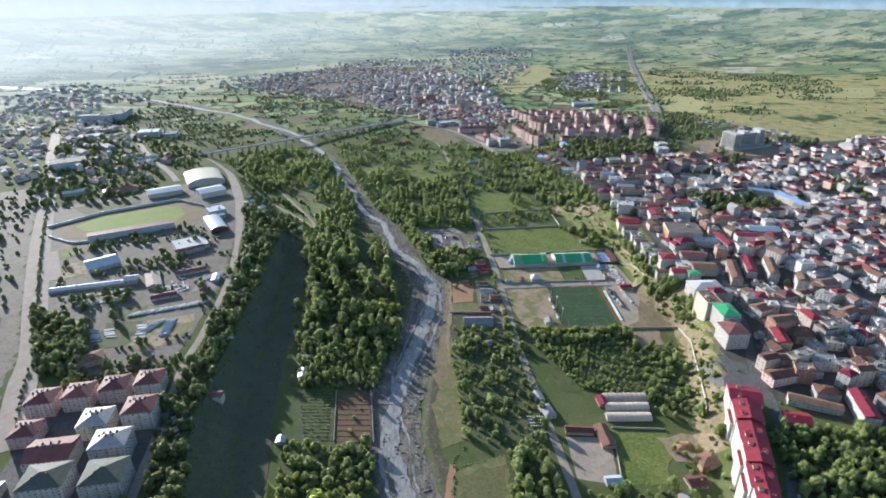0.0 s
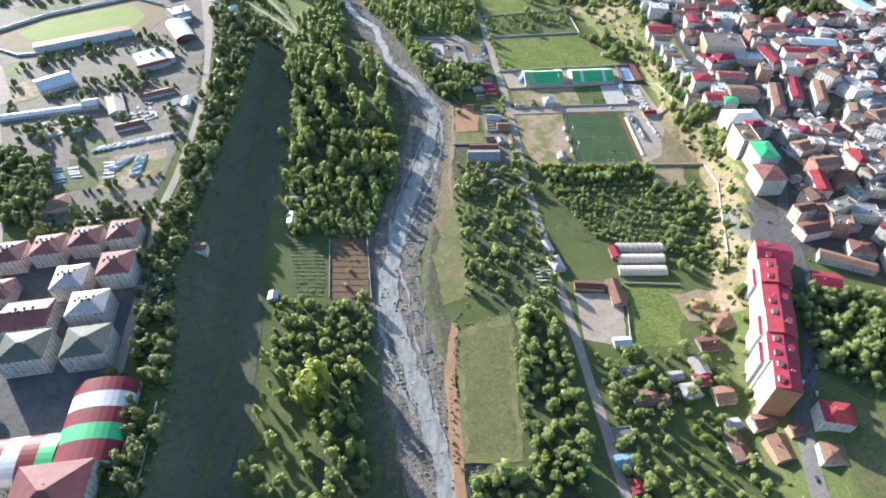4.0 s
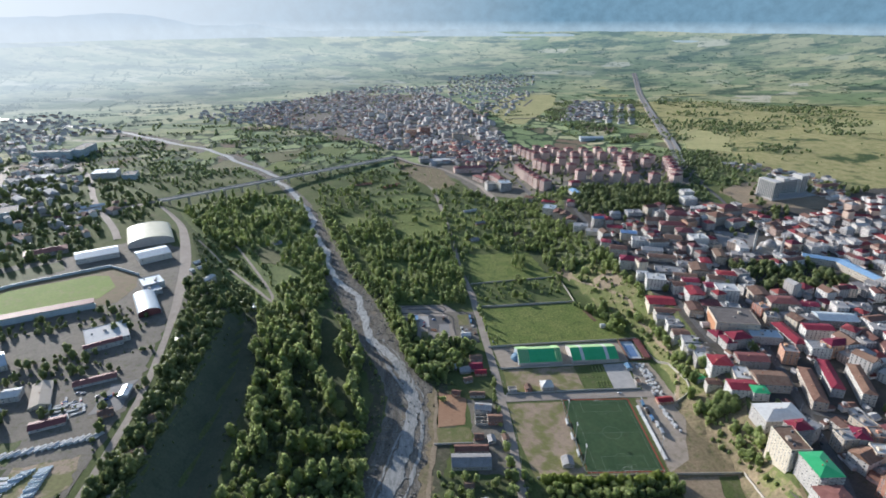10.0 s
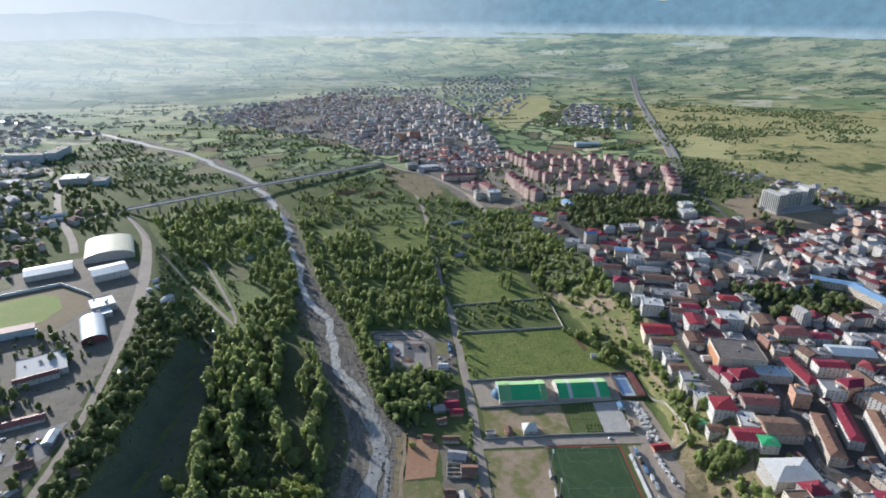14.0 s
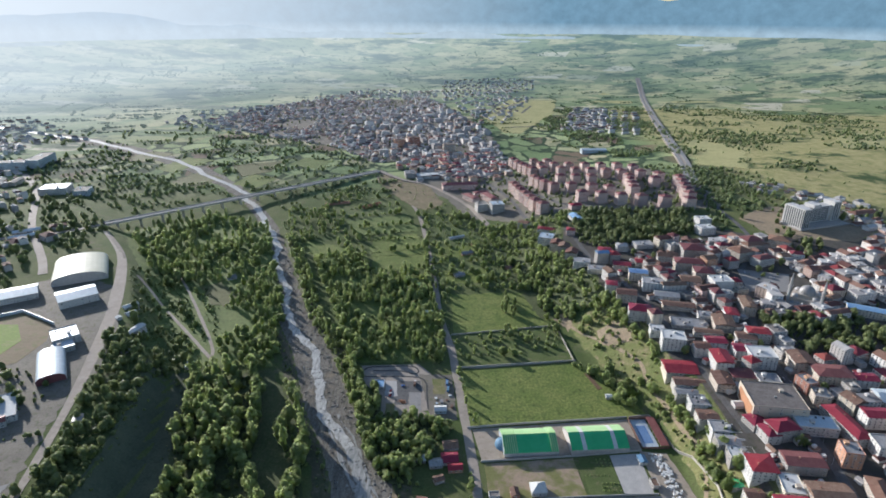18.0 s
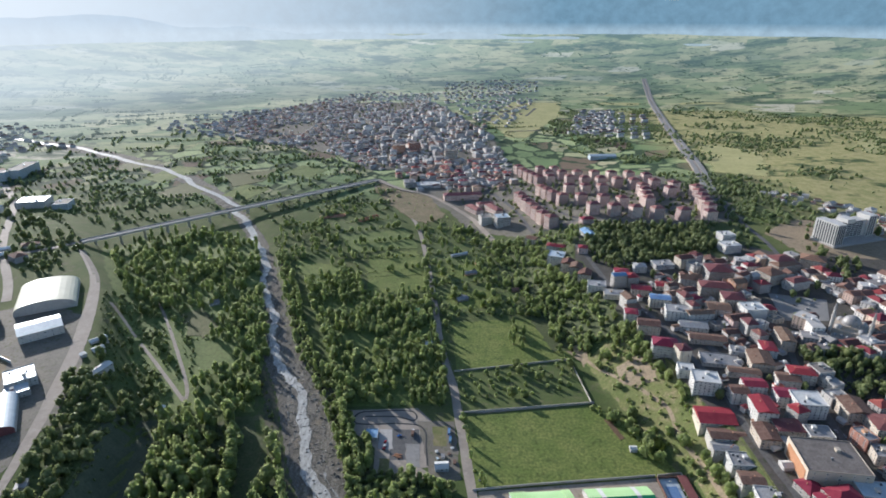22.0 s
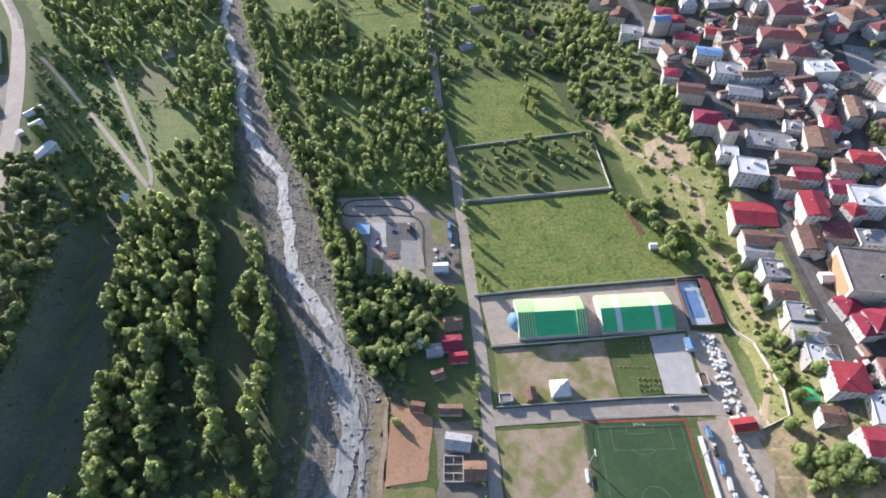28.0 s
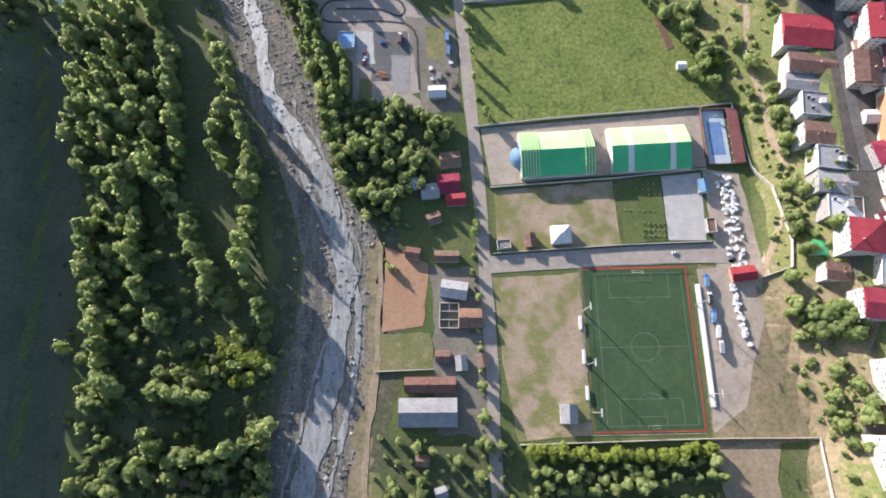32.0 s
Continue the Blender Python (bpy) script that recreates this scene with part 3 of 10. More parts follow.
def haze_mat(name, near, far, strength, matt, bare=((0.19, 0.245, 0.11), (0.40, 0.38, 0.20), (0.06, 0.09, 0.045), (0.5, 0.46, 0.33)), pale=(0.66, 0.68, 0.54)):
    """The far plain: hedged fields, woods and pale roofs that fade into a glowing, painted haze, sooner on the sun's
    side.
    """
    m, n, l, p = node_mat(name)
    co = n.new("ShaderNodeTexCoord").outputs["Object"]
    mp = n.new("ShaderNodeMapping")
    mp.inputs["Rotation"].default_value, mp.inputs["Scale"].default_value = (0, 0, 0.3), (0.0065, 0.0100, 0.0)
    l.new(co, mp.inputs["Vector"])
    v = n.new("ShaderNodeTexVoronoi")
    v.distance = "CHEBYCHEV"
    v.inputs["Scale"].default_value = 1.0
    l.new(mp.outputs[0], v.inputs["Vector"])
    sep = n.new("ShaderNodeSeparateColor")
    l.new(v.outputs["Color"], sep.inputs[0])
    wide = n.new("ShaderNodeMapping")
    wide.inputs["Scale"].default_value = (0.0026, 0.0052, 0.0)
    l.new(co, wide.inputs["Vector"])
    rows, woods = noise_of(n, l, mp.outputs[0], 2.2, 7, 0.75), noise_of(n, l, wide.outputs[0], 1.0, 7, 0.7)
    specks = noise_of(n, l, co, 0.022, 3, 0.6)

    def fields(green, tan, dark, pale):
        c = mix_colour(n, l, ramp_of(n, l, sep.outputs[0], 0.2, 0.9), green, tan)
        c = mix_colour(n, l, ramp_of(n, l, sep.outputs[1], 0.94, 0.97), c, pale)
        c = mix_colour(n, l, ramp_of(n, l, rows, 0.53, 0.62), c, dark)
        c = mix_colour(n, l, ramp_of(n, l, woods, 0.51, 0.60), c, dark)
        return mix_colour(n, l, ramp_of(n, l, specks, 0.70, 0.74), c, pale)

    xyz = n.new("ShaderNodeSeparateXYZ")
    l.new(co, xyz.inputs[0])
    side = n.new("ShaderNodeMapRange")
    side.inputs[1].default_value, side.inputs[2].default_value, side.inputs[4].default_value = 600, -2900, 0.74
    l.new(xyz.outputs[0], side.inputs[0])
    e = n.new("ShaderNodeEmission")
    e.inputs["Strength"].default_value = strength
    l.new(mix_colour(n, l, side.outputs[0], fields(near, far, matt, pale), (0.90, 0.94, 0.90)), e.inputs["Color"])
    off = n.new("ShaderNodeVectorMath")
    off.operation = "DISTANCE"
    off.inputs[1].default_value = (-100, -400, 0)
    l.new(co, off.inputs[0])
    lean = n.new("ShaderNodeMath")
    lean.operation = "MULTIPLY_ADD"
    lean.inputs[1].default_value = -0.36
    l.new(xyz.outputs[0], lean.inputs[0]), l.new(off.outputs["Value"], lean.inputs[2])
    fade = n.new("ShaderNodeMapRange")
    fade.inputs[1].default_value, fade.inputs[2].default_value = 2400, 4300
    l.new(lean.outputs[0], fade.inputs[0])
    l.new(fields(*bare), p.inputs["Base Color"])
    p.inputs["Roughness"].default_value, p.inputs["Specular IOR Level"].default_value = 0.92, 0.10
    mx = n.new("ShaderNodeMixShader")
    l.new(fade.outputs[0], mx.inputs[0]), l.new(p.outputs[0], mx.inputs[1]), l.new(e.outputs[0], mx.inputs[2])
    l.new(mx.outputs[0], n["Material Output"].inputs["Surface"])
    return m


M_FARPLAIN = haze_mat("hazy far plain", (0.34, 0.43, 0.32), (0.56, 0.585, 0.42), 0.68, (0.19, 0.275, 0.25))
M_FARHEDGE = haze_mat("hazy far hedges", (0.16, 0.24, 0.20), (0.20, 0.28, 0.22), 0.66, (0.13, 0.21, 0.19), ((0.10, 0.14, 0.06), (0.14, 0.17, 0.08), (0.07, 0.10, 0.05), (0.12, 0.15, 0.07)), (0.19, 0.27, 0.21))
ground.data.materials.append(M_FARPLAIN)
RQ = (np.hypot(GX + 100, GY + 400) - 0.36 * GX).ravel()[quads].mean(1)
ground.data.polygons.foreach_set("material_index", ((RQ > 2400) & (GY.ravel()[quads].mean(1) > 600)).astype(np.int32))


def mountain_mat(name, foot, top, z0, z1, pale):
    """Glowing slopes with haze painted in: pale at the foot, bluer above, whitening towards the sun."""
    m, n, l, p = node_mat(name)
    co = n.new("ShaderNodeTexCoord").outputs["Object"]
    xyz = n.new("ShaderNodeSeparateXYZ")
    l.new(co, xyz.inputs[0])
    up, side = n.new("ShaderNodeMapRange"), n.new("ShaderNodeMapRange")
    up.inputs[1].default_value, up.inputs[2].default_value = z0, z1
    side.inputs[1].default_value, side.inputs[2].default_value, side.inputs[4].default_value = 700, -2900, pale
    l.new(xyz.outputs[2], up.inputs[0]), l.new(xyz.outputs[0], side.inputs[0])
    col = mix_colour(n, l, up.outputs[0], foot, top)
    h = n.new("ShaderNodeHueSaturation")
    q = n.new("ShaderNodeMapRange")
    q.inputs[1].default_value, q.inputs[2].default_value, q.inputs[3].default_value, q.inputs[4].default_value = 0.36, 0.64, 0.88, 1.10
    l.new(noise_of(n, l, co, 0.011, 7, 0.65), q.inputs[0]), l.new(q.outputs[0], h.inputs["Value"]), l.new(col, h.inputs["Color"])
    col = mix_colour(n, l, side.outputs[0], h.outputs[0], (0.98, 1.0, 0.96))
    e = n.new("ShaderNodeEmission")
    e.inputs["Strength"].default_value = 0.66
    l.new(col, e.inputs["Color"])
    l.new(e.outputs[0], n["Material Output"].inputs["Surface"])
    return m


def mountains():
    """A long hazy range far behind the plain, and lower hills before it."""
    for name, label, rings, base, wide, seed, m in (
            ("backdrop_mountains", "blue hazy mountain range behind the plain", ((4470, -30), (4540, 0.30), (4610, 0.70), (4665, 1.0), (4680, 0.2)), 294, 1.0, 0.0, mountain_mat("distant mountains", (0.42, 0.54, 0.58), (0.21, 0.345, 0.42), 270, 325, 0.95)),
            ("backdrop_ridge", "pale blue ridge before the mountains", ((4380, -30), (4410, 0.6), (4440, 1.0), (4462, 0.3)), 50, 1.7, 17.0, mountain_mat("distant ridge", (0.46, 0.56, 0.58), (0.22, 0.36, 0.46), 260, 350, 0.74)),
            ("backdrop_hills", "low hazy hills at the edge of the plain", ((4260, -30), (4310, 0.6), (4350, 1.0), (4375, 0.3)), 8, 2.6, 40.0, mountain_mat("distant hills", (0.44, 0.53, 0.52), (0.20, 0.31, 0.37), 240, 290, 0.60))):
        verts, faces = [], []
        angles = np.linspace(radians(-70), radians(70), 361)
        k = len(rings)
        for i, a in enumerate(angles):
            s, c = math.sin(a), math.cos(a)
            n1, n2, n3 = noise.noise((a * 3.0, 1.7 + seed, 0)), noise.noise((a * 9.0, 4.2 + seed, 0)), noise.noise((a * 34.0, 9.0 + seed, 0))
            if wide < 1.5:
                rise = base + 55 * n1 + 42 * n2 + 16 * n3 + 30 * s
            elif wide < 2:
                rise = max(2.0, base + 90 * n1 + 40 * n2 + 9 * n3 - 110 * s)
            else:
                rise = base + 75 * max(0.0, n1 + 0.6 * n2 - 0.08) + 6 * n3
            for r, up in rings:
                h = rise * up if up > 0 else up
                h *= 1 + 0.3 * noise.noise((a * 24, r * 0.01, 2.0 + seed)) if 0 < up < 1 else 1
                verts.append((-100 + r * s, -400 + r * c, float(height(-100 + min(r, 4400) * s, -400 + min(r, 4400) * c)) - 8 + h))
            if i:
                for j in range(k - 1):
                    b = i * k + j
                    faces.append((b - k, b, b + 1, b - k + 1))
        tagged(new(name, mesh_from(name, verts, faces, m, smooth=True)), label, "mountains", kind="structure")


mountains()

# ---- river and roads ----
ribbon("river_bed", RIVER[:18], (60, 58, 58, 58, 58, 58, 54, 48, 44, 36, 30), M_GRAVEL, up=-1.5, label="grey gravel river bed with scattered stones", category="river bed", wobble=4, rows=6, height_of=height, skirt=2, step=5)
def winding(points, step, swing, length, shift=0.0):
    """The same line, swinging from side to side in its bed."""
    return [(p.x + (shift + swing * math.sin(p.y / length) + 0.5 * swing * math.sin(p.y / length * 2.3 + 1)) * min(1.0, max(0.0, (p.y - 30) / 60)), p.y) for p in smooth_line(points, step)]


ribbon("river", winding(RIVER[:12], 18, 4.5, 30, -2.0), (12, 12, 13, 14, 16, 16, 13, 11), M_SHALLOW, up=-1.1, label="shallow grey river running over stones", category="river", wobble=3.0, rows=4, step=4, skirt=0.4)
ribbon("river", winding(RIVER[11:20], 18, 4.5, 30, -2.0), (11, 10, 10, 10, 11, 12, 13, 13), M_WATER, up=-1.08, label="shallow pale river running over stones", category="river", wobble=3.0, rows=4, step=4, skirt=0.4)
for k, (widths, sides, words) in enumerate((((1, 3, 3, 4, 2, 3, 4, 3, 1), (9, 12, -10, -14, -8, 10, 16, 14, 6, -9, -12, -7), "narrow side arm of the river between gravel bars"),
                                            ((1, 2, 1, 2, 1, 2, 1, 2, 1), (-12, -6, 8, 12, 15, -9, -12, -7, 12, 7, 9, 6), "thin thread of water across the gravel"))):
    ribbon("river_arm", [(x + dx, y) for (x, y), dx in zip(RIVER[1:13], sides)], widths, M_SHALLOW, up=-1.2, label=words, category="river", wobble=2.0, rows=2, step=4, skirt=0.4, seed=8 + k)
ribbon("river_bed", RIVER[17:20], (26, 28, 30, 34), M_GRAVEL, up=-1.5, label="grey gravel banks of the river under the viaduct", category="river bed", wobble=4, rows=4, step=8, skirt=1.0, height_of=height)
ribbon("river_bed", RIVER[19:23], (34, 52, 60, 60), M_GRAVEL, up=0.25, label="grey gravel banks of the river on the plain", category="river bed", wobble=9, rows=4, step=16, skirt=0.6)
ribbon("river", winding(RIVER[19:], 60, 12.0, 45), (12, 16, 22, 26), M_WATER, up=0.5, label="pale river winding over the plain", category="river", wobble=4, rows=3, step=20, skirt=0.8)
for side, words in ((-1, "scrubby stony margin west of the river"), (1, "scrubby stony margin east of the river")):
    ribbon("river_margin", [(x + side * (float(np.interp(y, (-900, -50, 60, 200, 450, 700), (30, 29, 27, 25, 22, 16))) + 7.5), y) for x, y in RIVER[1:18]], (18, 17, 16, 14, 14), M_MARGIN, up=0.07, label=words, category="bank", wobble=3.5, rows=6, step=5, height_of=ground_height, skirt=0.6, seed=20 + side)
LANE = ((-20, -560), (-36, -387), (-44, -311), (-53, -220), (-62, -130), (-64, -60), (-68, 0), (-71, 53), (-79, 142), (-86, 216), (-90, 260), (-104, 340), (-112, 430), (-129, 599), (-158, 800), (-208, 920), (-274, 1080))
ribbon("road", LANE, (7, 7.5, 8, 9, 9, 8, 7, 7, 8), M_LANE, up=0.25, label="narrow dusty asphalt lane through the valley", wobble=0.5)
ribbon("road", ((-66, 4), (10, 10), (93, 14), (104, 10)), (12, 13, 14), M_LANE, up=0.28, label="pale concrete side street behind the pitch", wobble=0.3)
WEST_ROAD = ((-380, -470), (-392, -380), (-405, -300), (-420, -220), (-424, -150), (-440, -20), (-472, 119), (-505, 230), (-540, 330), (-610, 480), (-700, 600))
ribbon("road", WEST_ROAD, (8, 8, 8, 7, 8, 14, 17, 12, 9), M_LANE, up=0.3, label="pale road along the terrace edge", wobble=0.4)
WIDE = ((-520, -340), (-565, -255), (-594, -192), (-662, -82), (-759, 80), (-922, 365), (-1120, 700), (-1300, 1000))
ribbon("road", WIDE, (26, 28, 27, 24, 20), M_LANE, up=0.3, label="wide pale avenue with a planted middle strip", wobble=0.3)
HIGHWAY = ((440, 860), (486, 1013), (539, 1208), (605, 1480), (673, 1754), (800, 2250), (870, 2540), (935, 2800), (990, 3040))
ribbon("road_verge", HIGHWAY, (28, 28, 28), M_LANE, up=2.6, label="pale verge of the dual carriageway", wobble=1.0, step=30, skirt=9)
for side in (-8, 8):
    ribbon("road", [(x + side, y) for x, y in HIGHWAY], (10, 10, 10), M_KART, up=3.4, label="straight grey carriageway across the plain", wobble=0.0, step=30, skirt=3)
ribbon("road", ((89, -600), (92, -495), (98, -450), (106, -420), (130, -373), (160, -288), (168, -232), (196, -150), (215, -60), (232, 60), (215, 180), (190, 330)), (9, 9, 8), M_ASPHALT, up=0.3, label="grey town street between apartment blocks", wobble=0.2)


# ---- trees ----
def ico(sub):
    bm = bmesh.new()
    bmesh.ops.create_icosphere(bm, subdivisions=sub, radius=1.0)
    v = np.array([x.co[:] for x in bm.verts])
    f = np.array([[q.index for q in x.verts] for x in bm.faces])
    bm.free()
    return v, f


ICO1, ICO2 = ico(1), ico(2)


def crown_arrays(rng, radius, tall, clumps, leaves, fine=True, core=True):
    """Vertices and triangles of a crown: uneven lumps of foliage round a core, ruffled all over with sprays of leaves."""
    base_v, base_f = ICO2 if fine else ICO1
    vs, fs, k, lumps = [], [], 0, []
    if core:
        ph = np.array([rng.uniform(0, 50) for _ in range(3)])
        bump = np.array([noise.noise(tuple(v * 1.9 + ph)) for v in base_v])
        v = base_v * (1 + 0.35 * bump)[:, None] * np.array([radius * 0.70, radius * 0.70, tall * 0.45]) + np.array([0, 0, tall * 0.5])
        vs.append(v), fs.append(base_f + k)
        k += len(v)
        lumps.append((np.array([0, 0, tall * 0.5]), np.array([radius * 0.72, radius * 0.72, tall * 0.46])))
    for i in range(clumps):
        a, h = i * 2.4 + rng.uniform(-0.5, 0.5), (i + 0.5) / clumps
        bulge = math.sin(math.pi * (0.16 + 0.76 * h)) ** 0.8
        r = radius * bulge * rng.uniform(0.35, 0.75) * (0 if i == clumps - 1 else 1)
        size = radius * rng.uniform(0.30, 0.58) * (0.62 + 0.55 * bulge) * min(1.0, 2.1 / clumps ** 0.3)
        c = np.array([r * math.cos(a), r * math.sin(a), tall * (0.12 + 0.80 * h)])
        box3 = np.array([size, size, size * rng.uniform(1.0, 1.6)])
        ph = np.array([rng.uniform(0, 50) for _ in range(3)])
        bump = np.array([noise.noise(tuple(v * 1.7 + ph)) + 0.6 * noise.noise(tuple(v * 4.1 + ph)) for v in base_v])
        v = base_v * (1 + 0.5 * bump)[:, None] * box3 + c
        vs.append(v), fs.append(base_f + k)
        lumps.append((c, box3))
        k += len(v)
    for i in range(leaves):
        c, box3 = lumps[i % len(lumps)]
        d = np.array([rng.gauss(0, 1), rng.gauss(0, 1), rng.gauss(0.3, 0.9)]) + c * np.array([1.0, 1.0, 0.0]) / radius * 1.2
        d /= np.linalg.norm(d) + 1e-6
        s = min(1.25, radius * 0.30) * rng.uniform(0.55, 1.3)
        u = np.cross(d, (rng.uniform(-1, 1), rng.uniform(-1, 1), rng.uniform(-1, 1)))
        u /= np.linalg.norm(u) + 1e-6
        w = np.cross(d, u) + d * rng.uniform(-0.55, 0.35)
        p = c + d * box3 * rng.uniform(0.85, 1.3)
        vs.append(np.array([p - u * s * 0.75, p + u * s * 0.75, p + w * s * 1.25])), fs.append(np.array([[0, 1, 2]]) + k)
        k += 3
    return np.concatenate(vs), np.concatenate(fs)


def crown_mesh(name, material, seed, **kw):
    v, f = crown_arrays(random.Random(seed), **kw)
    return mesh_from(name, v.tolist(), f.tolist(), material, smooth=True)


def trunk_mesh(name, tall, r, limbs, seed):
    rng = random.Random(seed)
    verts, faces = [], []

    def stem(p, q, r0, r1, n=6):
        d = (q - p).normalized()
        s = d.orthogonal().normalized()
        t = d.cross(s)
        k = len(verts)
        for c, rr in ((p, r0), (q, r1)):
            for i in range(n):
                a = 6.283 * i / n
                verts.append(c + (s * math.cos(a) + t * math.sin(a)) * rr)
        faces.extend((k + i, k + (i + 1) % n, k + n + (i + 1) % n, k + n + i) for i in range(n))

    mid = Vector((rng.uniform(-0.3, 0.3), rng.uniform(-0.3, 0.3), tall * 0.5))
    stem(Vector((0, 0, -0.6)), mid, r * 1.25, r * 0.8)
    stem(mid, Vector((mid.x * 1.5, mid.y * 1.5, tall)), r * 0.8, r * 0.25)
    for i in range(limbs):
        a = 6.283 * i / limbs + rng.uniform(-0.4, 0.4)
        h = tall * rng.uniform(0.4, 0.7)
        stem(Vector((mid.x, mid.y, h)), Vector((math.cos(a) * tall * 0.3, math.sin(a) * tall * 0.3, h + tall * 0.3)), r * 0.45, r * 0.12, 5)
    return mesh_from(name, verts, faces, M_BARK)


# kind: crown radius, crown height, trunk height under it, words
KINDS = {
    "poplar": (3.6, 19.0, 2.6, M_LEAF, 15, 420, "tall narrow green poplar"),
    "broad": (5.4, 12.0, 2.2, M_LEAF, 15, 420, "broad dark green leafy tree"),
    "willow": (4.7, 11.5, 1.8, M_LEAF_PALE, 14, 400, "pale grey-green willow with a loose crown"),
    "bright": (4.6, 8.0, 1.2, M_LEAF_BRIGHT, 13, 400, "bright yellow-green bushy tree"),
    "fruit": (2.8, 4.6, 0.9, M_LEAF, 8, 170, "small round green fruit tree"),
}
STOCK = {}
for kn, (kr, kt, kb, km, kc, kl, kw) in KINDS.items():
    STOCK[kn] = [(trunk_mesh("trunk", kb + kt * 0.6, 0.10 + kt * 0.022, 5, 40 + j),
                  crown_mesh("crown", km, 90 + j * 7 + len(kn), radius=kr, tall=kt, clumps=kc, leaves=kl, fine=False)) for j in range(4)]
STUFF = {}
for kn, (kr, kt, kb, km, kc, kl, kw) in KINDS.items():
    STUFF[kn] = [crown_arrays(random.Random(17 + j + len(kn)), radius=kr, tall=kt, clumps=7 if kn != "fruit" else 4, leaves=128 if kn != "fruit" else 52, fine=False) for j in range(6)]
STUFF["bush"] = [crown_arrays(random.Random(70 + j), radius=1.9, tall=2.0, clumps=2, leaves=30, fine=False) for j in range(4)]
STUFF["tuft"] = [(np.array([(q[0] * 6.5, q[1] * 6.5, 2.2 + q[2] * 3.4) for q in ico(1)[0]]) * np.random.default_rng(j).uniform(0.75, 1.2, (len(ico(1)[0]), 1)), np.array(ico(1)[1])) for j in range(5)]
STUFF["far"] = [crown_arrays(random.Random(80 + j), radius=5.6, tall=7.0, clumps=2, leaves=12, fine=False) for j in range(5)]


def plant(kind, x, y, size=1.0, rng=random):
    """One tree of its own: a trunk with limbs under a crown."""
    kr, kt, kb, km, kc, kl, kw = KINDS[kind]
    tr, cr = rng.choice(STOCK[kind])
    t = thing("tree", x, y, rng.uniform(0, 360), kw, "tree", "trees of the valley")
    t.matrix_basis = t.matrix_basis @ Matrix.Diagonal((size * rng.uniform(0.85, 1.15), size * rng.uniform(0.85, 1.15), size, 1))
    put("trunk", tr, t)
    put("crown", cr, t, pose(0, 0, kb * 0.75))
    return t


STANDS = ((154, 164, 20), (143, 272, 15), (140, 318, 15), (128, 346, 11), (160, 205, 15), (151, 231, 11), (155, 140, 16), (152, 126, 16), (155, 109, 13), (165, 15, 13), (74, 552, 17), (84, 515, 13), (92, 494, 13), (100, 473, 13), (108, 436, 15), (124, 408, 15), (50, 656, 12), (82, 600, 14), (-22, 786, 15), (8, 766, 17))


class Wood:
    """Many plants that nobody could count, joined into one object."""

    def __init__(self):
        self.vs, self.fs, self.k = [], [], 0

    def add(self, kind, x, y, size, rng):
        v, f = rng.choice(STUFF[kind])
        a = rng.uniform(0, 6.283)
        c, s = math.cos(a), math.sin(a)
        lift = 0.0 if kind in ("bush", "far", "tuft") else KINDS[kind][2] * 0.5 * size
        wide, tall = size * rng.uniform(0.8, 1.2), size * rng.uniform(0.8, 1.35)
        w = np.stack([(v[:, 0] * c - v[:, 1] * s) * wide + x, (v[:, 0] * s + v[:, 1] * c) * wide + y, v[:, 2] * tall + lift + float(height(x, y)) - 0.3], -1)
        if x > -40 and any((x - a) ** 2 + (y - b) ** 2 < r * r for a, b, r in STANDS):
            return
        self.vs.append(w), self.fs.append(f + self.k)
        self.k += len(v)

    def done(self, name, label, material=None):
        if not self.vs:
            return
        v, f = np.concatenate(self.vs), np.concatenate(self.fs)
        me = bpy.data.meshes.new(name)
        me.vertices.add(len(v)), me.loops.add(len(f) * 3), me.polygons.add(len(f))
        me.vertices.foreach_set("co", v.astype(np.float32).ravel())
        me.loops.foreach_set("vertex_index", f.astype(np.int32).ravel())
        me.polygons.foreach_set("loop_start", np.arange(0, len(f) * 3, 3, dtype=np.int32))
        me.materials.append(material or M_LEAF_MANY)
        me.shade_smooth()
        me.update(calc_edges=True)
        tagged(new(name, me), label, "trees", kind="stuff")


def spots(poly, n, gap, seed, tries=30):
    """Uneven places in a plot, no two nearer than gap."""
    rng = random.Random(seed)
    xs, ys = [p[0] for p in poly], [p[1] for p in poly]
    out, cells = [], {}
    for _ in range(n * tries):
        if len(out) >= n:
            break
        x, y = rng.uniform(min(xs), max(xs)), rng.uniform(min(ys), max(ys))
        if not inside(poly, x, y):
            continue
        cx, cy = int(x // gap), int(y // gap)
        if any(math.hypot(x - a, y - b) < gap for i in (-1, 0, 1) for j in (-1, 0, 1) for a, b in cells.get((cx + i, cy + j), ())):
            continue
        cells.setdefault((cx, cy), []).append((x, y))
        out.append((x, y))
    return out


def line_spots(points, gap, side, seed):
    """Places along a line, strewn to both sides."""
    rng = random.Random(seed)
    return [(p.x + rng.uniform(-side, side), p.y + rng.uniform(-side, side)) for p in smooth_line(points, gap)]


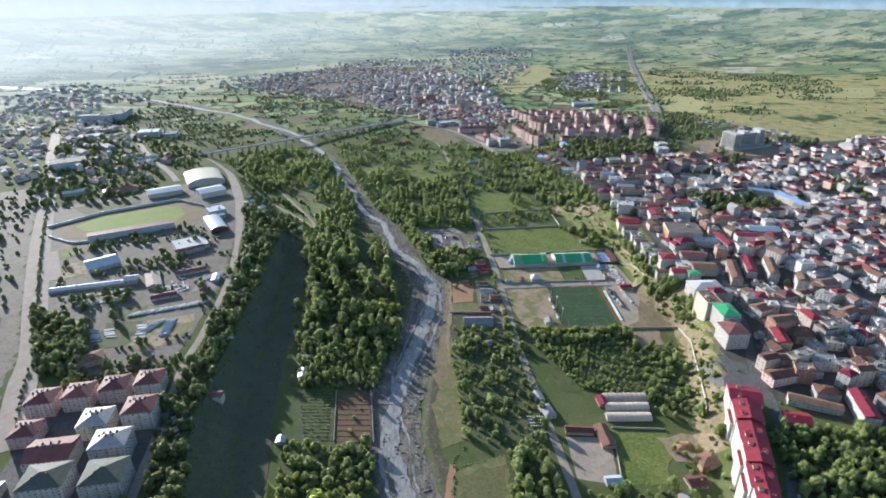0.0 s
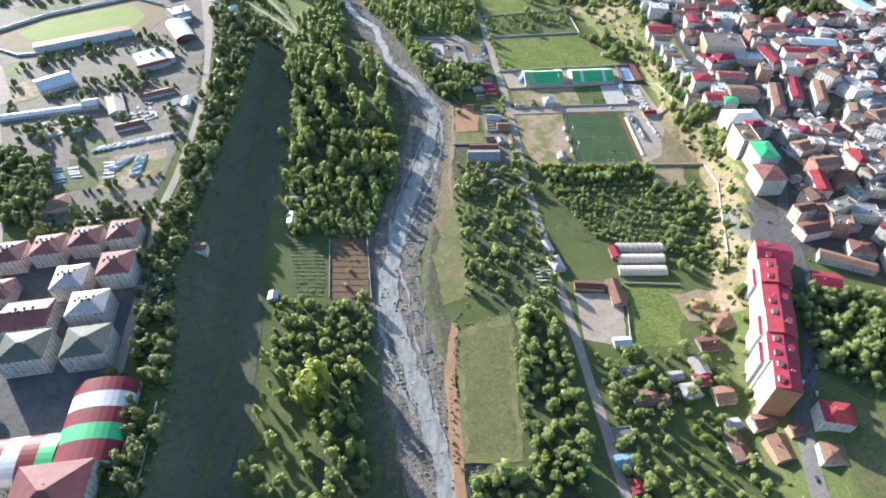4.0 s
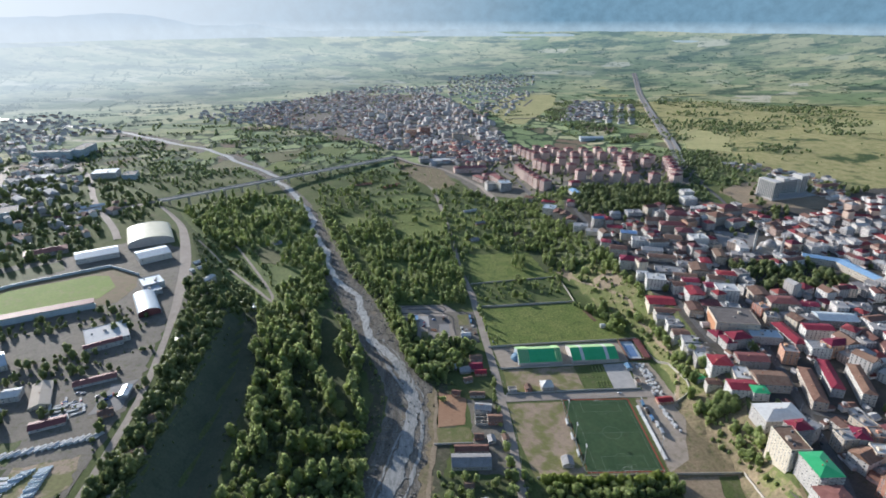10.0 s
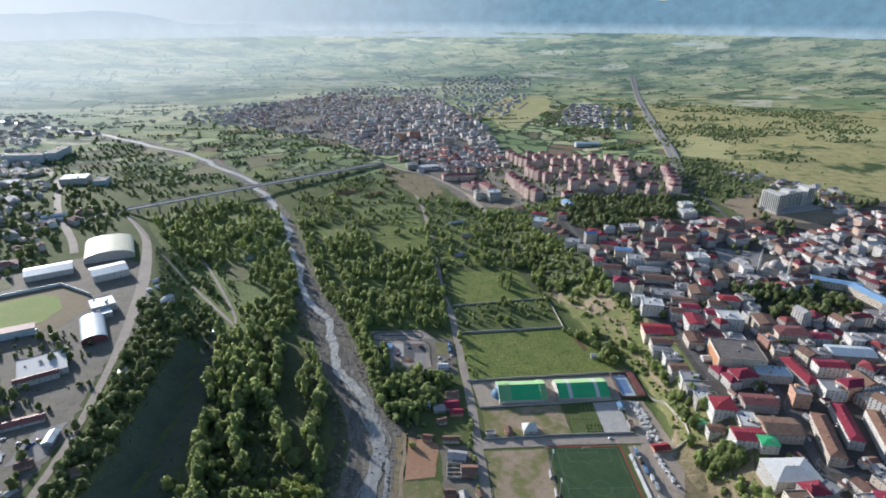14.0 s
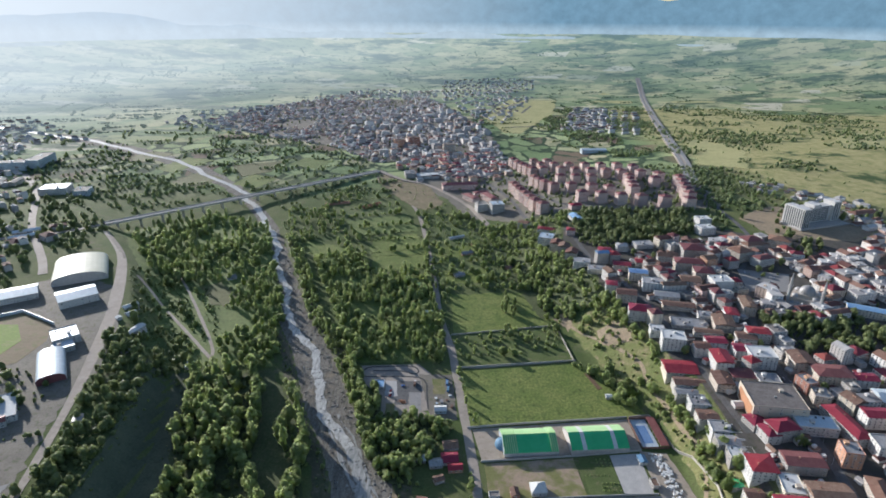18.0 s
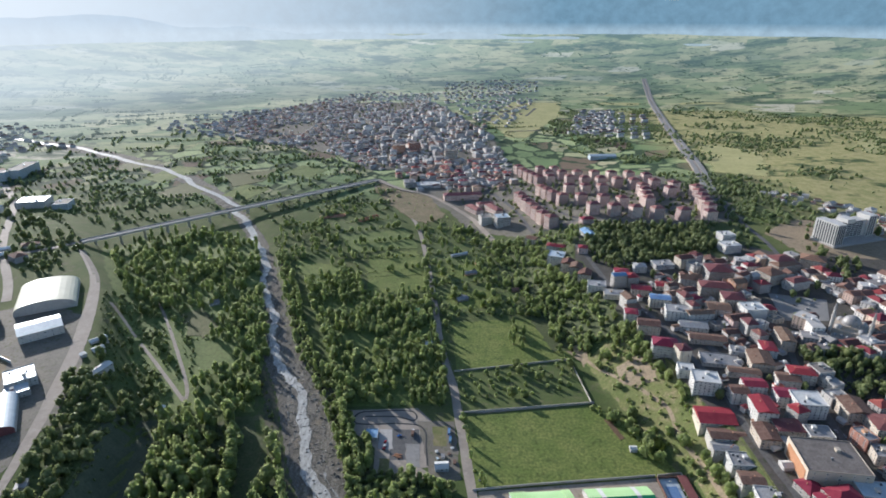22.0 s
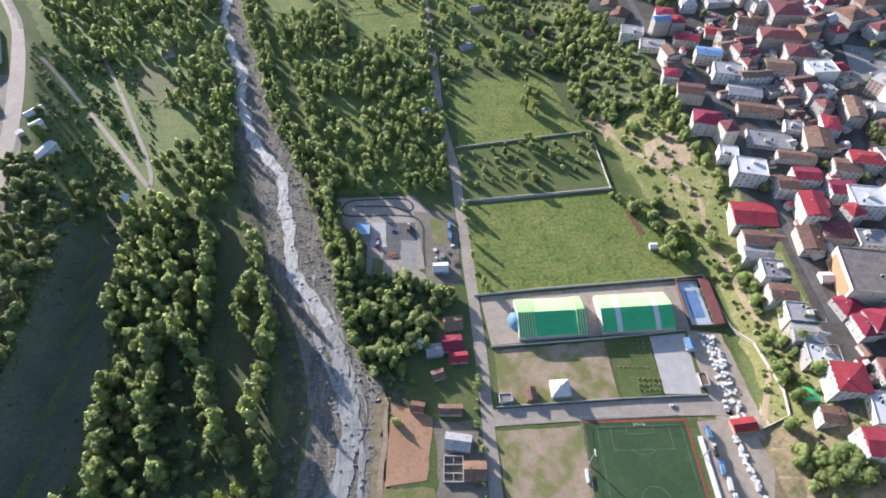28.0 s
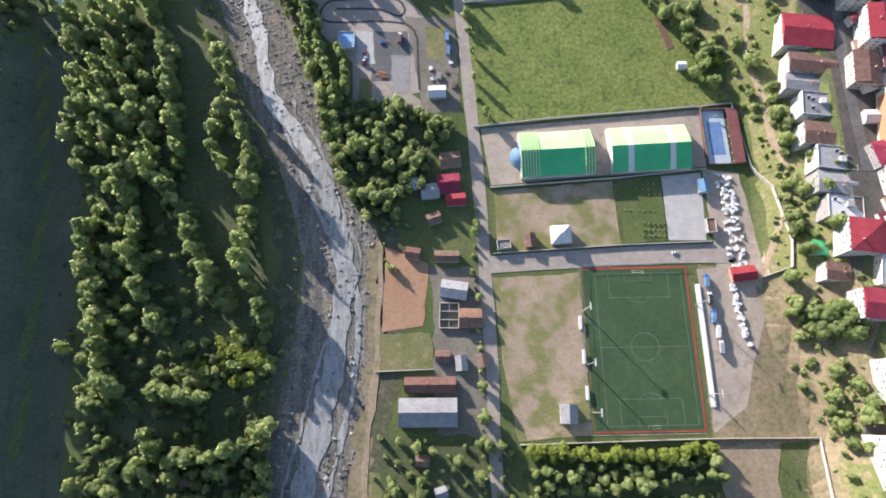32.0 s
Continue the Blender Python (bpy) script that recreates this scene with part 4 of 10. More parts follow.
# ---- plots of the valley floor ----
patch("plot_meadow", ((-80, 208), (56, 226), (88, 206), (112, 132), (92, 124), (-72, 108)), M_LAWN, 0.14, label="bright green rough meadow", ragged=0.8)
patch("plot_walled", ((-86, 287), (50, 312), (57, 232), (-80, 216)), M_GRASS, 0.14, label="walled green garden plot")
patch("plot_upper", ((-89, 405), (30, 415), (62, 318), (50, 314), (-86, 290)), M_LAWN, 0.14, label="green meadow with long tree shadows", ragged=1.5)
patch("plot_north", ((-230, 640), (-150, 660), (-124, 560), (-118, 500), (-215, 480)), M_LAWN, 0.15, label="green field strips among hedges", ragged=2)
patch("plot_north", ((-330, 800), (-210, 860), (-160, 720), (-270, 690)), M_GRASS, 0.15, label="grass strips among hedges", ragged=2)
patch("gravel_field", ((-63, -5), (-4, -1), (-2, -106), (-48, -110), (-57, -60)), M_WORN, 0.16, label="worn gravel ground beside the pitch", ragged=0.5)
patch("hall_yard", ((-70, 106), (90, 123), (91, 78), (-63, 62)), M_YARD, 0.18, label="paved yard round the two halls")
patch("lot", ((-61, 58), (23, 66), (26, 19), (-59, 13)), M_WORN, 0.16, label="earth lot with worn grass", ragged=0.4)
patch("park_lawn", ((27, 66), (57, 70), (58, 23), (29, 20)), M_GRASS, 0.18, label="small park lawn")
patch("park_paving", ((58, 70), (86, 73), (85, 23), (59, 23)), M_CONCRETE, 0.2, label="pale paved park corner")
patch("waste_ground", ((74, -112), (78, 6), (128, 6), (142, -10), (156, -50), (156, -100), (142, -108)), M_WASTE, 0.1, label="bare stony waste ground with weeds", ragged=1.5)
patch("yard_east", ((88, 76), (113, 73), (124, 0), (118, -30), (106, -62), (98, -88), (76, -104), (76, 2), (90, 4)), M_YARD, 0.15, label="gravel strip beside the pitch", ragged=0.6)
patch("dirt_strip", ((116, -10), (138, -24), (150, -60), (150, -100), (142, -150), (131, -200), (122, -206), (130, -140), (134, -100), (122, -62)), M_WASTE, 0.2, label="bare sandy earth below the town", ragged=2.5)
SLOPE = [(along(EAST_TOE, y) + 3, y) for y in range(-330, 350, 40)] + [(along(EAST_TOP, y) + 4, y) for y in range(330, -340, -40)]
patch("bank_scrub", SLOPE, M_SLOPEDRY, 0.1, label="dry scrub slope below the town", ragged=3, cell=7)
patch("bank_earth", ((52, 330), (66, 300), (74, 330), (60, 380), (50, 400)), M_EARTH, 0.26, label="bare earth on the slope", ragged=3)
BANKW = [(along(WEST_TOP, y) - 1, y) for y in range(-640, 240, 40)] + [(along(WEST_TOE, y) + 6, y) for y in range(200, -680, -40)]
UNDER_NORTH = (((-378, 168), (-300, 212), (-250, 118), (-214, -9), (-206, -80), (-206, -150), (-222, -222), (-312, -222), (-325, -100), (-348, 0)), ((-470, 300), (-400, 214), (-300, 214), (-322, 330), (-352, 440), (-395, 560), (-440, 690), (-560, 770), (-700, 650), (-575, 460)),
             ((-236, 300), (-205, 224), (-100, 226), (-98, 300), (-110, 400), (-122, 470), (-215, 475), (-240, 560), (-330, 570), (-262, 380)))
UNDER_SOUTH = (((-136, -108), (-54, -112), (-50, -300), (-92, -318), (-126, -300), (-128, -160)), ((-295, -306), (-218, -306), (-206, -345), (-190, -560), (-235, -560), (-240, -395), (-290, -360)),
             [(along(EAST_TOE, y) - 26, y) for y in range(330, 720, 30)] + [(along(EAST_TOP, y) + 2, y) for y in range(700, 320, -30)], ((-190, 131), (-140, 128), (-88, 108), (-104, 90), (-108, 60), (-138, 50), (-118, 28), (-150, 34), (-178, 80)), ((-92, -320), (-66, -305), (-52, -350), (-48, -420), (-60, -560), (-135, -560), (-130, -462), (-92, -456)))
# undergrowth green carries shade: dark below tall trees, brighter in open northern woods
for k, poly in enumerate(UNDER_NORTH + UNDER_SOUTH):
    patch("undergrowth", poly, M_CLEARING if k in (1, 2) else M_UNDER_SHADED, 0.09 + 0.05 * k, label="dark green undergrowth below trees", ragged=3, cell=12)
patch("terrace_bank", BANKW, M_BANK_SHADED, 0.1, label="dark grassy bank below the western terrace", ragged=2, cell=6)
ribbon("scarp", ((-141, -330), (-145, -370), (-143, -410), (-140, -455), (-136, -500)), (6, 8, 9, 8, 6), M_REDEARTH, up=0.35, label="eroded orange earth scarp above the river", wobble=2, skirt=2.2, category="bank")
ribbon("scarp", ((-140, 20), (-139, -20), (-139, -60), (-143, -110), (-143, -180)), (3, 4, 4, 3), M_EARTH, up=0.3, label="eroded sandy scarp above the river", wobble=2.4, skirt=2.2, category="bank")
patch("kart_track", ((-200, 217), (-128, 221), (-113, 201), (-111, 136), (-121, 134), (-105, 121), (-124, 117), (-141, 121), (-164, 126), (-166, 160), (-194, 187)), M_LANE, 0.16, label="pale asphalt practice track and yard")
for poly, m, up, words in ((((-164, 187), (-152, 187), (-149, 159), (-163, 159)), M_CONCRETE, 0.24, "pale concrete slab of the yard"), (((-152, 187), (-125, 187), (-123, 166), (-137, 166), (-136, 145), (-151, 144)), M_ASPHALT, 0.21, "dark asphalt slab of the yard"),
                           (((-137, 166), (-124, 166), (-122, 135), (-134, 135)), M_KART, 0.26, "grey-green slab of the yard"), (((-160, 146), (-151, 146), (-150, 128), (-160, 128)), M_DRY, 0.25, "weedy corner of the yard")):
    patch("yard_slab", poly, m, up, label=words, ragged=0.6)
patch("yard_grass", ((-111, 191), (-97, 193), (-98, 164), (-110, 163)), M_DRY, 0.22, label="dry grass beside the practice track", ragged=1)
patch("track_yard", ((-127, 200), (-90, 200), (-84, 120), (-112, 118)), M_WESTYARD, 0.17, label="earth yard beside the lane", ragged=1)
patch("dirt_lot", ((-136, 16), (-106, 5), (-109, -38), (-136, -42)), M_REDEARTH, 0.18, label="square of bare red earth", ragged=0.5)
patch("shed_yards", ((-104, 2), (-72, 2), (-66, -60), (-66, -108), (-100, -106), (-102, -40)), M_WESTYARD, 0.13, label="trodden yards between sheds beside the lane", ragged=2)
patch("plot_ruin", ((-137, -44), (-104, -42), (-102, -66), (-140, -68)), M_DRY, 0.16, label="dry grass behind a wall", ragged=1)
patch("river_bank", ((-140, 25), (-137, -50), (-142, -110), (-140, -190), (-150, -250), (-160, -200), (-150, -110), (-143, -50), (-146, 10)), M_WASTE, 0.1, label="sandy river bank", ragged=4)
patch("plot_scrub", ((-140, -130), (-128, -130), (-126, -300), (-150, -310), (-160, -250), (-146, -200)), M_DRY, 0.14, label="dry bank with low bushes", ragged=2)
# the terrace's shade is partly put into this plot's dark green
patch("garden_plot", ((-302, -228), (-263, -228), (-252, -301), (-287, -300)), M_UNDER_SHADED, 0.16, label="dark green vegetable plot")
patch("garden_plot", ((-259, -228), (-226, -228), (-216, -302), (-250, -302)), M_PLOUGH, 0.16, label="tilled brown plot with pale furrows")
patch("plot_south", ((-141, -340), (-116, -326), (-90, -317), (-94, -452), (-138, -453)), M_DRY, 0.2, label="olive grass field with sandy edges", ragged=1.5)
patch("plot_south_green", ((-134, -345), (-115, -334), (-95, -330), (-99, -445), (-133, -446)), M_OLIVE, 0.26, label="olive grass field", ragged=2.5)
patch("plot_west", ((-275, -360), (-240, -395), (-238, -520), (-285, -520)), M_GRASS, 0.14, label="shaded strip of meadow", ragged=2)
patch("farm_yard", ((-34, -296), (8, -296), (0, -354), (-34, -346)), M_YARD, 0.16, label="pale gravel farm yard", ragged=0.6)
patch("farm_lawn", ((12, -284), (66, -288), (56, -320), (44, -352), (3, -352)), M_LAWN, 0.15, label="green farm meadow", ragged=3)
patch("earth_heap", ((52, -298), (84, -290), (106, -302), (92, -330), (60, -326)), M_EARTH, 0.3, label="bare dug earth", ragged=2.5)
patch("orchard_floor", ((-46, -128), (100, -112), (118, -200), (98, -280), (-25, -226)), M_SLOPE, 0.13, label="dark orchard ground", ragged=1)
patch("bare_corner", ((75, -112), (116, -108), (112, -140), (80, -150)), M_EARTH, 0.18, label="bare corner of the orchard", ragged=1.5)
patch("garden_ground", ((-108, 425), (-20, 430), (40, 440), (50, 500), (20, 640), (-50, 740), (-118, 745), (-124, 600)), M_GRASS, 0.13, cell=14, label="grassy gardens beside the lane", ragged=3)
patch("plot_north", ((-95, 440), (-20, 450), (-25, 500), (-100, 490)), M_LAWN, 0.2, label="bright green garden strip", ragged=2)
patch("plot_north", ((-110, 540), (-30, 550), (-40, 600), (-118, 590)), M_LAWN, 0.2, label="bright green garden strip", ragged=2)
patch("path_north", ((-60, 213), (60, 230), (60, 234), (-80, 214)), M_LANE, 0.22, label="dirt path between the fields")
patch("ploughed_strip", ((64, 203), (69, 205), (77, 176), (72, 173)), M_PLOUGH, 0.4, label="narrow strip of dug red-brown soil", ragged=0.5)
ribbon("footpath", ((118, -6), (139, 57), (134, 94), (131, 128), (123, 162), (124, 194), (112, 225), (92, 262), (72, 300), (56, 370)), (3, 3.5, 3), M_EARTH, up=0.3, label="trodden footpath on the slope", wobble=0.4)
patch("dug_ground", ((96, 276), (112, 283), (126, 274), (131, 252), (124, 236), (104, 240), (93, 254)), M_EARTH, 0.36, label="bare brown dug earth below the white house", ragged=2)
ribbon("footpath", ((-372, 225), (-384, 236), (-460, 322), (-519, 384), (-555, 419)), (4.5, 4, 4), M_LANE, up=0.4, label="straight dirt track down the slope", wobble=0.3)
ribbon("footpath", ((-378, 232), (-389, 261), (-444, 354), (-494, 433), (-530, 480)), (4, 4, 3), M_LANE, up=0.4, label="dirt track to a small house", wobble=0.4)
ribbon("footpath", ((-300, -560), (-296, -420), (-305, -330), (-322, -250), (-345, -120)), (2.2, 2, 1.6), M_MARGIN, up=0.3, label="footpath at the foot of the bank", wobble=0.4)
for lo, hi in ((-330, -120), (-118, 22)):
    patch("bank_waste", [(along(EAST_TOE, y) + (6 if y > -120 else -4), y) for y in range(lo, hi, 28)] + [(along(EAST_TOP, y) - (3 if y > -120 else -6), y) for y in range(hi - 28, lo - 1, -28)], M_WASTE, 0.2, label="trampled earth and weeds on the slope", ragged=4, cell=7)
# terrace in the west
M_TRACK = mat("sandy running track", (0.22, 0.165, 0.098), (0.185, 0.145, 0.08), (0.15, 0.155, 0.058), big=0.04, fine=0.3, step=0.15)
for poly, m, words in ((((-605, -48), (-560, -58), (-552, -92), (-600, -98)), M_WORN, "pale storage yard"), (((-545, -135), (-505, -128), (-498, -180), (-530, -190)), M_SLOPE, "dark weedy storage plot"), (((-498, -128), (-450, -112), (-438, -150), (-470, -195), (-500, -180)), M_WORN, "brown storage plot"), (((-530, -98), (-515, -92), (-508, -124), (-530, -130)), M_GRASS, "grass strip in the depot"), (((-478, -8), (-455, 2), (-448, -50), (-474, -56)), M_KART, "grey concrete apron"), (((-690, 20), (-660, 40), (-640, -10), (-668, -26)), M_WORN, "pale yard behind a warehouse")):
    patch("depot_plot", poly, m, 0.36, label=words, ragged=2)
patch("stadium_field", ((-790, 165), (-745, 118), (-690, 118), (-570, 178), (-566, 225), (-590, 275), (-640, 290), (-745, 225)), M_TRACK, 0.3, label="sandy running track round the stadium grass")
patch("stadium_grass", ((-755, 165), (-725, 145), (-690, 142), (-600, 190), (-596, 225), (-625, 262), (-650, 262), (-740, 210)), M_STADIUM, 0.42, label="stadium grass")
patch("terrace_ground", ((-840, 270), (-800, 100), (-690, -40), (-600, -190), (-520, -240), (-434, -210), (-446, -20), (-478, 120), (-500, 250), (-545, 360), (-640, 420), (-720, 340)), M_WESTYARD, 0.16, cell=16, label="dusty grass between the terrace buildings", ragged=3)
patch("avenue_lots", ((-545, -345), (-585, -250), (-614, -187), (-682, -77), (-779, 85), (-942, 370), (-1000, 340), (-850, 60), (-740, -110), (-650, -230), (-620, -345)), M_WESTYARD, 0.2, cell=20, label="dusty lots and yards beside the avenue", ragged=4)
patch("turf_court", ((-811, 255), (-727, 316), (-702, 282), (-765, 220)), M_SLOPE, 0.3, label="grey-green training court")
patch("small_court", ((-725, 71), (-709, 84), (-688, 51), (-706, 43)), M_LAWN, 0.34, label="small green ball court")
patch("depot_yard", ((-660, -60), (-560, -30), (-520, 10), (-470, 30), (-448, -20), (-440, -110), (-434, -170), (-486, -205), (-560, -140), (-640, -100)), M_WESTYARD, 0.24, label="depot yard of pale gravel")
patch("depot_green", ((-540, -100), (-520, -95), (-512, -120), (-545, -125)), M_GRASS, 0.34, label="grass in the depot yard", ragged=1)
patch("side_yard", ((-745, 60), (-727, 71), (-664, -22), (-690, -30)), M_LANE, 0.34, label="pale parking yard by the avenue")
patch("estate_yard", ((-525, -265), (-430, -245), (-398, -290), (-380, -440), (-460, -470), (-500, -420)), M_ASPHALT, 0.24, label="asphalt between apartment houses")
patch("sports_yard", ((-640, 400), (-545, 350), (-500, 260), (-470, 160), (-492, 110), (-560, 200), (-600, 290)), M_WESTYARD, 0.27, label="pale paving round the sports halls")


KART = ((-115, 137), (-117, 162), (-118, 182), (-124, 192), (-133, 195), (-150, 196), (-167, 195), (-185, 195), (-191, 198), (-193, 204), (-188, 213), (-178, 215), (-163, 216), (-145, 217), (-133, 215), (-129, 210), (-128, 205), (-131, 201), (-136, 202), (-145, 206), (-154, 207), (-181, 207))
ribbon("kart_line", KART, (1.6, 1.6), M_DARKTAR, up=0.32, label="dark tyre-marked line of the practice track", category="track", skirt=0.2, step=4)


def free_wall(points, high, thick, material, label, gap=6.0):
    """A low wall on the land: its lengths are parts."""
    x0, y0 = points[0]
    t = thing("garden_wall", x0, y0, 0, label, "wall", z=0)
    base = Vector((x0, y0))
    line = []
    for a, b in zip(points, points[1:]):
        k = max(1, int(math.dist(a, b) / gap))
        line += [(a[0] + (b[0] - a[0]) * i / k, a[1] + (b[1] - a[1]) * i / k) for i in range(k)]
    line.append(points[-1])
    for a, b in zip(line, line[1:]):
        bm = bmesh.new()
        d = Vector((b[0] - a[0], b[1] - a[1]))
        s = Vector((-d.y, d.x)).normalized() * thick / 2
        za, zb = float(height(*a)), float(height(*b))
        pa, pb = Vector(a) - base, Vector(b) - base
        for up, grow in ((high, 1.0), (high + 0.18, 1.3)):
            lo = -0.6 if grow == 1.0 else high - 0.02
            vs = []
            for p, z in ((pa, za), (pb, zb)):
                for q in (s * grow, -s * grow):
                    vs += [bm.verts.new((p.x + q.x, p.y + q.y, z + lo)), bm.verts.new((p.x + q.x, p.y + q.y, z + up))]
            for f in ((0, 4, 5, 1), (2, 3, 7, 6), (1, 5, 7, 3), (0, 1, 3, 2), (4, 6, 7, 5), (0, 2, 6, 4)):
                bm.faces.new([vs[i] for i in f])
        part("wall_length", bm, material, t)
    return t


free_wall(((-83, 213), (57, 230), (50, 314)), 2.0, 0.5, M_STONE, "pale rubble wall round a garden")
free_wall(((-89, 288), (50, 314)), 1.8, 0.5, M_STONE, "pale rubble wall between fields")
free_wall(((-75, 107), (-20, 114), (90, 125)), 2.2, 0.4, M_CONCRETE, "concrete wall behind the halls")
free_wall(((92, 125), (114, 128), (122, 78)), 2.2, 0.4, M_STONE, "stone wall round a yard")
free_wall(((122, 78), (131, 60), (136, 20), (134, 2), (116, -4)), 2.4, 0.5, M_STONE, "long stone wall below the slope")
free_wall(((-64, 60), (24, 68), (90, 76)), 2.0, 0.35, M_CONCRETE, "concrete yard wall")
free_wall(((-62, 12), (28, 19), (88, 22)), 1.8, 0.35, M_CONCRETE, "concrete wall along the side street")
free_wall(((-47, -112), (0, -110), (74, -107), (140, -106)), 2.4, 0.4, M_STONE, "long stone wall south of the pitch")
free_wall(((141, -106), (139, -150), (129, -192), (112, -255), (105, -275)), 2.6, 0.6, M_STONE, "pale retaining wall below the town")
free_wall(((-140, -68), (-102, -66)), 1.8, 0.4, M_CONCRETE, "garden wall near the river")
free_wall(((-225, -226), (-214, -303)), 1.6, 0.5, M_STONE, "low stone wall by the river")
free_wall(((-261, -227), (-251, -302)), 1.2, 0.4, M_CONCRETE, "low wall between two plots")
free_wall(((12, -284), (62, -286)), 1.8, 0.4, M_STONE, "farm wall")
free_wall(((11, -300), (3, -354), (-2, -357)), 1.6, 0.4, M_CONCRETE, "farm yard wall")
free_wall(((-796, 160), (-742, 226), (-640, 294), (-580, 262)), 4.0, 0.5, M_PALEBLUE, "pale blue stadium wall")
free_wall(((-773, 123), (-720, 97), (-690, 104)), 3.0, 0.5, M_PALEBLUE, "pale blue stadium wall by the gate")
free_wall(((-345, -560), (-345, -470), (-352, -420)), 1.4, 0.3, M_CONCRETE, "low fence wall at the bank top")


# furrows of the tilled plot
for i in range(9):
    y = -234 - i * 7.6
    xa, xb = -258 + (-228 - y) * 0.10, -227 + (-228 - y) * 0.13
    fr = thing("furrow_edge", (xa + xb) / 2, y, 0, "pale straw ridge across a tilled plot", "ridge", "ridges of the plot")
    bm = bmesh.new()
    ws = [((xb - xa) * (k / 8 - 0.5), 0.35 * noise.noise((k * 1.3, y, 0))) for k in range(9)]
    for (a, ya), (b, yb) in zip(ws, ws[1:]):
        vs = [bm.verts.new(c) for c in ((a, ya - 0.5, 0.1), (b, yb - 0.5, 0.1), (b, yb, 0.55), (a, ya, 0.55), (a, ya + 0.5, 0.1), (b, yb + 0.5, 0.1))]
        bm.faces.new((vs[0], vs[1], vs[2], vs[3])), bm.faces.new((vs[3], vs[2], vs[5], vs[4]))
    bmesh.ops.remove_doubles(bm, verts=bm.verts, dist=0.01)
    part("ridge", bm, M_DRY, fr)

# meadows between the woods north of the tracks and beyond the bridge
MEADOWS = (((-402, 258), (-372, 262), (-362, 290), (-392, 330), (-420, 345), (-432, 322)), ((-610, 985), (-545, 955), (-515, 1040), (-590, 1085)), ((-770, 1000), (-690, 950), (-650, 1040), (-730, 1095)), ((-520, 1180), (-440, 1140), (-410, 1225), (-495, 1270)), ((-860, 1130), (-800, 1090), (-740, 1230), (-830, 1260)), ((-1000, 1250), (-930, 1190), (-880, 1300), (-960, 1340)), ((-297, 723), (-176, 769), (-146, 671), (-253, 647)), ((-233, 600), (-141, 614), (-135, 558), (-219, 549)), ((-466, 424), (-440, 440), (-398, 392), (-410, 360), (-430, 368)), ((-424, 354), (-366, 354), (-339, 291), (-380, 278)), ((-355, 619), (-258, 582), (-269, 547), (-331, 559)), ((-673, 1170), (-568, 1213), (-547, 1243), (-551, 1105), (-609, 1055)))
for k, poly in enumerate(MEADOWS):
    patch("meadow", poly, (M_CLEARING, M_LAWN, M_OLIVE)[k % 3], 0.22 + 0.04 * k, cell=14, label=("grassy clearing between the woods", "bright green hay field", "olive field of mown grass")[k % 3], ragged=3, seed=k + 3)

# straw fields and green leys on the plain behind the estate
M_STRAW = mat("straw field", (0.42, 0.38, 0.18), (0.35, 0.335, 0.15), (0.28, 0.29, 0.12), big=0.012, fine=0.12, step=0.2, bump=0.3)
for k, (poly, m, words) in enumerate(((((60, 1950), (219, 2560), (460, 2600), (350, 2073), (160, 1640), (110, 1650)), M_STRAW, "straw-coloured building land behind the old town"), (((605, 2560), (720, 2700), (800, 2500), (770, 2360), (600, 2420)), M_STRAW, "straw field beside the carriageway"), (((640, 1425), (760, 1300), (620, 980), (530, 1040)), M_STRAW, "dry pasture beside the carriageway"),
                                      (((1000, 2500), (1180, 2440), (1120, 2330), (950, 2380)), M_STRAW, "pale mown field among woods"), (((1150, 1500), (1500, 1560), (1300, 1250), (1000, 1230)), M_STRAW, "wide dry pasture"))):
    patch("plain_field", poly, m, 0.6, cell=70, label=words, ragged=6, seed=k + 30)
for line in (((107, 2049), (203, 2302)), ((221, 2082), (288, 2286)), ((120, 1760), (330, 1790))):
    ribbon("farm_track", line, (9, 9), M_ASPHALT, up=1.2, label="dark farm track across straw land", wobble=0.8, step=40)

# the dug heap beside the tall row
for hx, hy, hw, hd, hh in ((73, -308, 11, 7, 3.6), (88, -312, 7, 5, 2.0), (63, -316, 6, 4, 1.4)):
    heap = thing("earth_mound", hx, hy, 14, "reddish mound of freshly dug earth on bare ground", "earth mound", "dug earth")
    bm = bmesh.new()
    rings = []
    for k in range(7):
        q = 1 - k / 7
        rings.append([bm.verts.new((q * hw * (1 + 0.22 * noise.noise((math.cos(a), math.sin(a), hx + k * 0.3))) * math.cos(a), q * hd * (1 + 0.22 * noise.noise((math.cos(a), math.sin(a), hy + k * 0.3))) * math.sin(a), -0.6 + (hh + 0.6) * (1 - q ** 1.5) + 0.25 * noise.noise((a * 3, k * 1.7, hx)))) for a in (j * math.tau / 22 for j in range(22))])
    for ra, rb in zip(rings, rings[1:]):
        for j in range(22):
            bm.faces.new((ra[j], ra[(j + 1) % 22], rb[(j + 1) % 22], rb[j]))
    bm.faces.new(rings[-1])
    part("soil", bm, M_REDEARTH, heap)


# ---- trees of the valley ----
rng = random.Random(5)


TRACKS = [p for line in (((-384, 236), (-460, 322), (-519, 384), (-555, 419)), ((-378, 232), (-389, 261), (-444, 354), (-494, 433)), ((-330, 198), (-366, 232))) for p in smooth_line(line, 6.0)]


WEST_STREET_LINE = ((-1165, 1066), (-1018, 890), (-853, 632), (-729, 469), (-690, 410))
WEST_STREET = smooth_line(WEST_STREET_LINE, 14)
TRACKS += WEST_STREET + [p + Vector((9, 4)) for p in WEST_STREET] + [p - Vector((9, 4)) for p in WEST_STREET]


